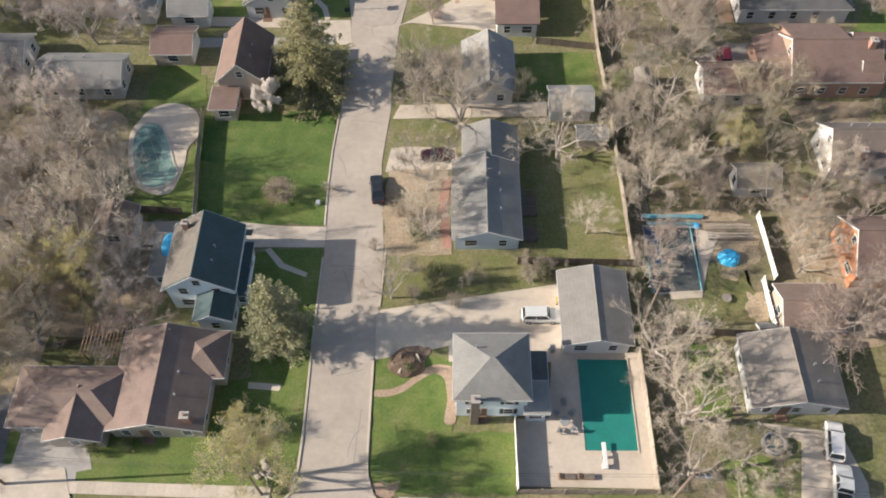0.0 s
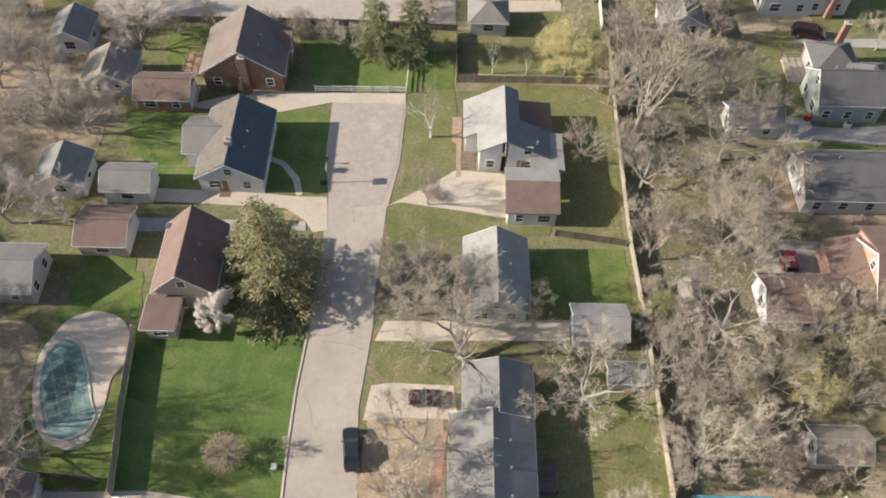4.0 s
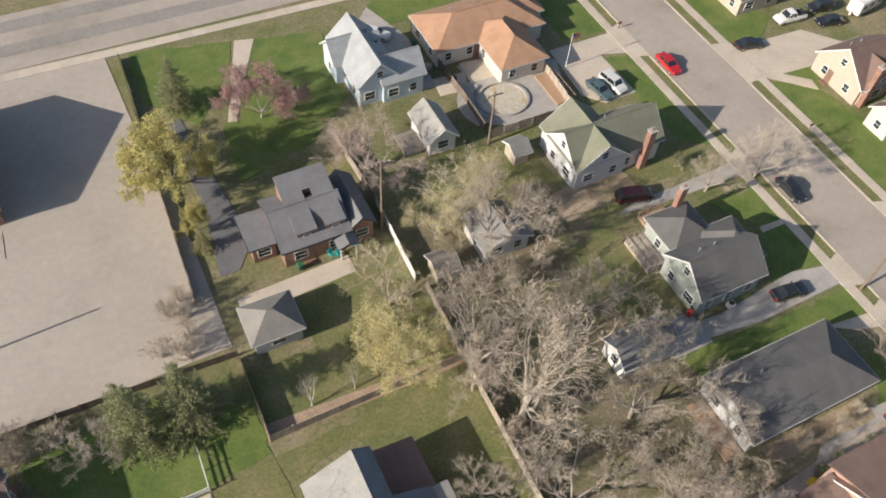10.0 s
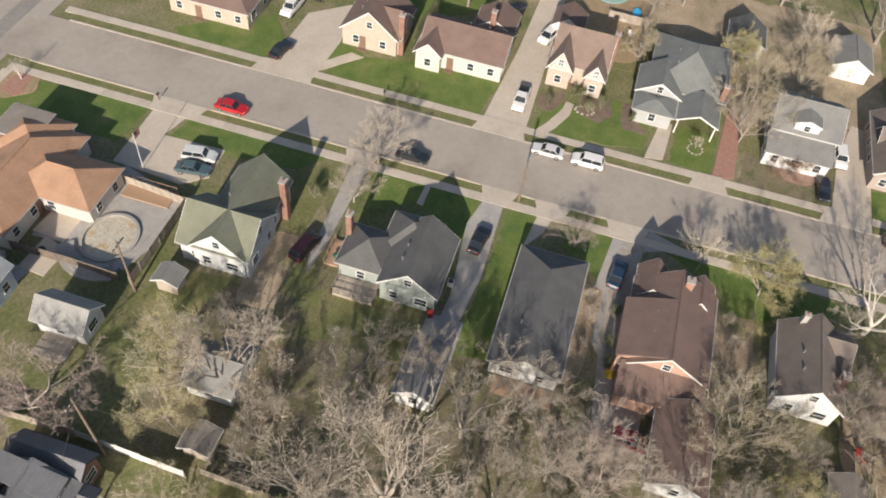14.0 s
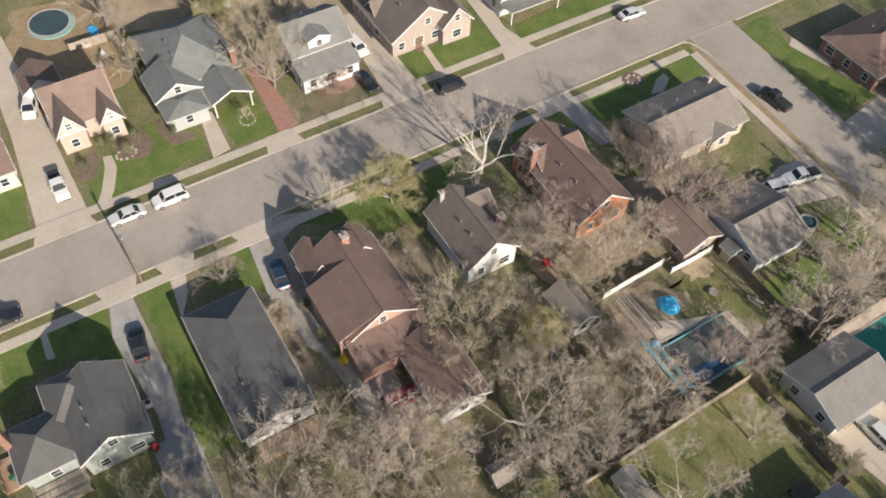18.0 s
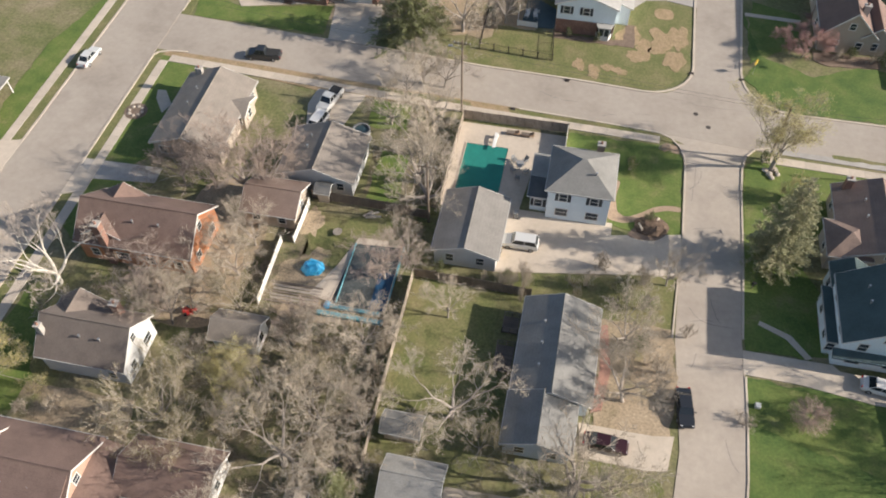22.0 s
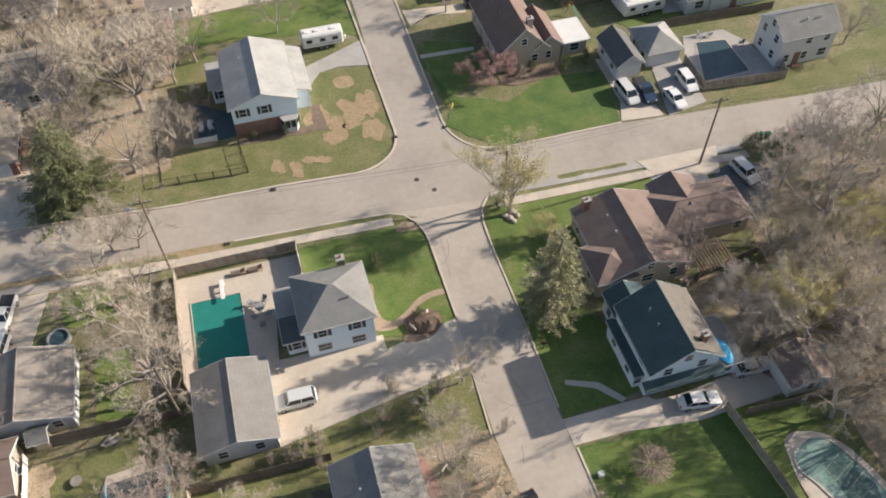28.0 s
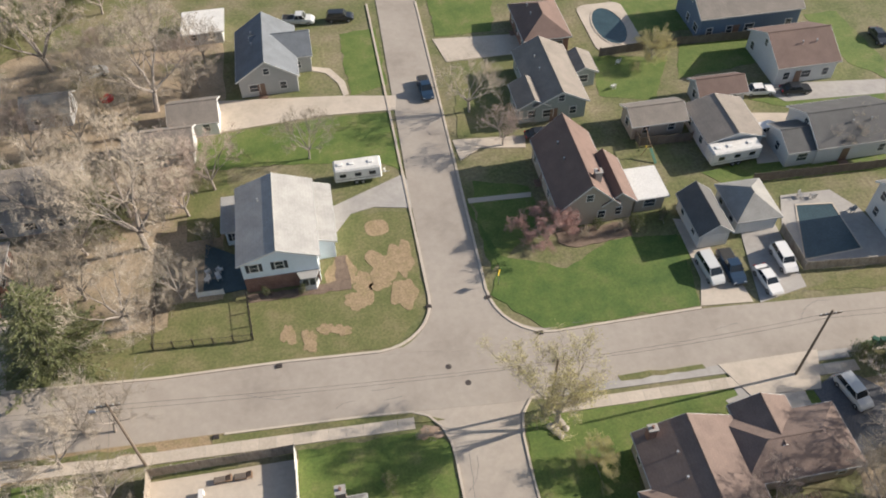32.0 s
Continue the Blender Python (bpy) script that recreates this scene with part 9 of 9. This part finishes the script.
cover("patio", [(45.4, 165), (45.0, 160.4), (52, 160.4), (54, 164)], 0.16, CONC, "pale concrete terrace behind the house", "patio")
deck(54.2, 57.0, 151.4, 158.0, 0.35, "reddish wooden deck beside the house", DECK, "E")
table(42.7, 161.8, 0.6, BLACK, "small dark round table on a patio", 0.1)
fp = thing("flag_pole", 59.6, 157.9, "white flag pole with a hanging flag", "flag pole")
part("pole", prism(bmesh.new(), (0, 0, -0.1), (0, 0, 6.4), 0.06, 0.04, 8), TRIM, fp)
part("finial", prism(bmesh.new(), (0, 0, 6.4), (0, 0, 6.52), 0.08, 0.02, 8), YELLOW, fp)
for i in range(7):
    part("stripe", boxed(0.03 + 0.0, 1.35, -0.012 + 0.02 * (i % 2), 0.012 + 0.02 * (i % 2), 5.3 + i * 0.14, 5.44 + i * 0.14), REDF if i % 2 == 0 else TRIM, fp)
part("canton", boxed(0.05, 0.55, -0.03, 0.04, 5.84, 6.27), NAVYF, fp)
bin_(41.0, 171.4, 30, BINM, "green wheelie bin beside the fence")
tagged(part("fire_pit", prism(bmesh.new(), (40.8, 166.2, -0.05), (40.8, 166.2, 0.4), 0.7, 0.6, 16), STONE), "round stone fire pit beside the fence", "fire pit")
cover("bed", rounded([(65.4, 181.0), (70.2, 181.4), (70.4, 183.8), (66.0, 184.2)], 1.0), 0.08, PAVER, "flower bed edged with brick", "flower bed")
deck(49.0, 51.8, 121.6, 126.8, 0.6, "low wooden deck behind the grey house", CEDAR, "SWN")
deck(53.0, 57.0, 127.6, 129.4, 0.4, "small wooden deck behind the house", DECK, "N")
deck(42.6, 44.9, 98.2, 105.2, 0.15, "low wooden deck behind the ranch house", DECK)
for x, y, m, t in ((50.0, 114.6, REDP, "red plastic bin by the drive"), (50.7, 114.9, BINM, "green wheelie bin by the drive"), (54.2, 128.2, BINM, "green wheelie bin on the deck side")):
    bin_(x, y, 15, m, t)
ac = thing("air_conditioner", 55.4, 113.6, "pale outdoor air conditioning unit", "air conditioner")
part("case", boxed(-0.4, 0.4, -0.4, 0.4, 0, 0.8, bevel=0.03), TRIM, ac)
part("fan_grille", prism(bmesh.new(), (0, 0, 0.8), (0, 0, 0.83), 0.33, 0.33, 18), IRON, ac)
heap("tarpaulin", 49.6, 92.4, 0.9, 0.7, 0.7, YELLOW, "yellow tarpaulin behind the brown house", "tarpaulin", 8)
# east gardens
half_timber(97.2, 107.2, 110.6, 3.4, 2.9)
half_timber(96.9, 102.1, 104.8, 3.4, 2.1)
pool("swimming_pool", [(126.6 + 3.3 * math.cos(i * math.pi / 14), 105.0 + 3.0 * math.sin(i * math.pi / 14)) for i in range(28)], 0.25, DARKW, "round pool with dark water and a pale rim")
tagged(part("pool_rail", slab([(126.4 + 3.9 * math.cos(i * math.pi / 14), 104.8 + 3.6 * math.sin(i * math.pi / 14)) for i in range(28)], -0.1, 0.16), PALETEAL), "pale teal pool rim", "pool rail")
swing_set(110.5, 99.6, 30, "wooden swing set with a green slide")
heap("tarpaulin", 121.5, 99.6, 1.6, 0.8, 0.5, TARP, "blue tarpaulin in a back yard", "tarpaulin", 9)
for x, y, a in ((112.2, 97.4, 40), (114.6, 99.8, -60), (115.6, 97.0, 130), (118.2, 101.4, 10)):
    chair(x, y, a, TRIM, "white plastic chair in a back yard", 0.0)
fence([(104.6, 97.4), (118, 97.0), (118, 104)], "board", 1.7, "board fence round a back yard")
for i in range(9):
    t = i / 8
    tree("shrub", 99.6 + 8.6 * t, 132.2 - 0.5 * t, 0.75, 3.4)
cover("path", [(85.2, 110.6), (88.4, 108.6), (92.4, 106.9), (94.4, 106.6), (94.2, 105.4), (91.6, 105.5), (88.0, 107.0), (85.2, 108.8)], 0.06, CONC, "curved paved garden path", "path")
stones([(93.4 + 0.9 * math.cos(a), 103.6 + 1.4 * math.sin(a), 0.22) for a in [i * 0.6 for i in range(10)]], "small edging stone round a bed", "bed edging stones")
# corner house, south
for x, y, a in ((17.0, -1.1, 150), (15.6, -1.2, 200), (17.0, -2.4, 30), (15.5, -2.5, -30)):
    chair(x, y, a, TRIM, "white garden chair on a dark patio", 0.07)
fence([(18.4, -2.8), (18.2, 1.2), (15.0, 1.3)], "vinyl", 1.0, "low white fence round a dark patio")
bay = thing("bay_window", 4.4, 2.3, "white bay window with a small roof", "bay window")
part("wall", slab([(-1.3, -0.9), (1.3, -0.9), (0.8, 0.35), (-0.8, 0.35)], 0.0, 0.9), W_WHITE, bay)
part("pane", slab([(-1.24, -0.9), (1.24, -0.9), (0.76, 0.3), (-0.76, 0.3)], 0.9, 2.3), PANE, bay)
part("roof", slab([(-1.45, -0.9), (1.45, -0.9), (0.95, 0.5), (-0.95, 0.5)], 2.3, 2.5), R_IVORY, bay)
for x, y in ((-0.82, 0.36), (0.82, 0.36), (0, 0.33)):
    part("mullion", boxed(x - 0.06, x + 0.06, y - 0.06, y + 0.04, 0.9, 2.3), TRIM, bay)
bw = tagged(part("brick_facing", boxed(3.0, 12.1, 1.54, 1.62, 0.0, 2.5), BRICK), "reddish brick facing on the lower storey", "brick facing")
# south west gardens
swing_set(-45.1, -14.6, 80, "wooden swing set in a fenced yard")
chair(-44.8, -28.6, 20, TRIM, "white garden chair on the grass", 0.0)
chair(-47.5, -34.5, 60, TRIM, "white garden chair on the grass", 0.0)
oval = [(-49.5 + 2.6 * math.cos(i * math.pi / 14), -45 + 5.4 * math.sin(i * math.pi / 14)) for i in range(28)]
pool("swimming_pool", oval, 0.09, DARKW, "oval pool under a dark cover")
cover("patio", rounded(rect(-53.6, -45.4, -52, -38), 2), 0.055, CONC, "pale pool surround", "patio")
pool("swimming_pool", [(-57.6, 9.6), (-65.4, 9.2), (-65.6, 1.2), (-60.8, 0.6), (-59.6, 4.0)], 0.07, DARKW, "pool under a dark sagging cover")
cover("patio", [(-57.0, 10.6), (-69.2, 11.6), (-70.0, 10.2), (-68.8, 2.6), (-66.6, -1.4), (-59.6, -1.6), (-57.0, 4.4)], 0.04, CONCG, "grey patio round a covered pool", "patio")
for x, y, a in ((-63.6, -0.4, 10), (-62.0, -0.8, 200), (-67.4, 3.0, 90)):
    chair(x, y, a, GREYPL, "grey patio chair beside a covered pool", 0.06)
for i, (x, y) in enumerate(((-58.2, 23.5), (-59.2, 23.0), (-60.1, 23.2))):
    bin_(x, y, 40 * i, BINM, "green wheelie bin beside the hedge")
sg = thing("road_sign", -18.6, 6.2, "yellow diamond warning sign on a steel post", "road sign")
part("post", prism(bmesh.new(), (0, 0, -0.1), (0, 0, 2.4), 0.035, 0.035, 6), STEEL, sg)
part("plate", boxed(-0.4, 0.4, -0.02, 0.02, -0.4, 0.4), YELLOW, sg).matrix_local = pose(0, -0.06, 2.2, 0, 45, 60)
# mailboxes and the basketball hoop by the court
for x, y, a in ((-16.2, 104.4, 0), (85.0, 132.7, 180), (72.3, 162.6, 0), (-7.6, 62.6, 180), (-17.4, 47.0, 0)):
    mailbox(x, y, a)
hoop = thing("basketball_hoop", -16.3, 101.2, "basketball hoop on a dark post at the kerb", "basketball hoop")
part("post", prism(bmesh.new(), (0, 0, -0.05), (0, 0, 3.0), 0.07, 0.06, 8), IRON, hoop)
part("arm", prism(bmesh.new(), (0, 0, 2.9), (0.55, 0, 3.1), 0.05, 0.05, 6), IRON, hoop)
part("backboard", boxed(0.55, 0.6, -0.55, 0.55, 2.75, 3.6, bevel=0.01), TRIM, hoop)
bm = bmesh.new()
for i in range(14):
    a, b = i * math.pi / 7, (i + 1) * math.pi / 7
    prism(bm, (0.9 + 0.23 * math.cos(a), 0.23 * math.sin(a), 2.95), (0.9 + 0.23 * math.cos(b), 0.23 * math.sin(b), 2.95), 0.012, 0.012, 4)
part("rim", bm, REDP, hoop)
part("base", boxed(-0.5, 0.3, -0.4, 0.4, 0.0, 0.18, bevel=0.04), BLACK, hoop)
# church front
cover("pavement", [(-50.1, 154.6), (-50.1, 153.0), (-37.2, 153.2), (-37.2, 154.8)], 0.09, CONC, "pale concrete slab before the church", "pavement")
tagged(part("planter", slab(rounded(rect(-34.6, -30.6, 159.9, 162.0), 0.9), 0, 0.35), STONE), "stone edged planter before the church", "planter")
for i in range(6):
    tree("shrub", -34.0 + i * 0.6, 160.9, 0.55, 1.0)
for x in (-28.6, -27.9):
    tree("shrub", x, 161.8, 0.45, 2.6)
deck(-38.4, -34.4, 120.2, 125.0, 0.4, "reddish wooden deck behind the brick house", DECK, "NW")
dish = thing("satellite_dish", -33.4, 90.6, "small white satellite dish on a roof edge", "satellite dish", 3.9)
part("mast", prism(bmesh.new(), (0, 0, -0.3), (0, 0, 0.5), 0.03, 0.03, 6), STEEL, dish)
part("bowl", prism(bmesh.new(), (0.05, 0, 0.5), (0.2, -0.1, 0.6), 0.18, 0.4, 14), TRIM, dish)
heap("tarpaulin", -35.4, 54.6, 0.9, 1.7, 0.35, TARP, "blue tarpaulin on a low roof", "tarpaulin", 11, z=2.93)
tagged(part("planter", boxed(-17.9, -17.3, 62.8, 63.4, 0, 0.5, bevel=0.05), TRIM), "small white planter beside the street", "planter")
stones([(91.3 + 1.1 * math.cos(a), 86.5 + 1.1 * math.sin(a), 0.2) for a in [i * 0.57 for i in range(11)]], "small edging stone round a young tree", "bed edging stones")


def within(p, poly):
    c = False
    for (xa, ya), (xb, yb) in zip(poly, poly[1:] + poly[:1]):
        if (ya > p[1]) != (yb > p[1]) and p[0] < (xb - xa) * (p[1] - ya) / (yb - ya) + xa:
            c = not c
    return c


# straps of the kidney pool's cover
KIDNEY = [(-38.0, 66.6), (-40.4, 65.4), (-42.5, 66.3), (-44.4, 71.2), (-45.0, 74.9), (-43.8, 77.5), (-41.7, 77.1), (-40.0, 74.0), (-38.6, 70.1), (-37.5, 68.5)]
bm = bmesh.new()
for i in range(-6, 7):
    for d, n in (((0.42, -0.9), (0.9, 0.42)), ((0.9, 0.42), (0.42, -0.9))):
        line = [(-41.3 + n[0] * i * 1.4 + d[0] * k * 0.2, 71.6 + n[1] * i * 1.4 + d[1] * k * 0.2) for k in range(-60, 61)]
        line = [p for p in line if within(p, KIDNEY)]
        if len(line) > 3:
            (xa, ya), (xb, yb) = line[0], line[-1]
            w = (n[0] * 0.03, n[1] * 0.03)
            bm.faces.new([bm.verts.new((x, y, 0.112)) for x, y in ((xa - w[0], ya - w[1]), (xb - w[0], yb - w[1]), (xb + w[0], yb + w[1]), (xa + w[0], ya + w[1]))])
bmesh.ops.recalc_face_normals(bm, faces=bm.faces[:])
tagged(part("cover_straps", bm, GREYPL), "grey straps across a pool cover", "pool cover strap", kind="stuff")
pg = thing("pergola", -40.9, 41.6, "weathered wooden garden pergola", "pergola")
for px, py in ((-2, -1.7), (2, -1.7), (-2, 1.7), (2, 1.7)):
    part("post", boxed(px - 0.08, px + 0.08, py - 0.08, py + 0.08, -0.05, 2.3), DECK, pg)
for py in (-1.7, 1.7):
    part("beam", boxed(-2.3, 2.3, py - 0.06, py + 0.06, 2.3, 2.45), DECK, pg)
for i in range(11):
    part("rafter", boxed(-2.2 + i * 0.44 - 0.05, -2.2 + i * 0.44 + 0.05, -2.1, 2.1, 2.45, 2.57), DECK, pg)
cover("bed", [(70.2 + 1.7 * math.cos(i * math.pi / 10), 32.2 + 1.7 * math.sin(i * math.pi / 10)) for i in range(20)], 0.1, MULCH, "round planted circle beside the pavement", "bed")
stones([(70.2 + 1.0 * math.cos(a), 32.2 + 1.0 * math.sin(a), 0.3) for a in [i * 0.78 for i in range(8)]], "rough stone round the planted circle", "circle stones")
tagged(part("paddling_pool", prism(bmesh.new(), (33, -41.4, 0.0), (33, -41.4, 0.35), 1.0, 1.0, 20), REDP), "small red paddling pool on the grass", "paddling pool")
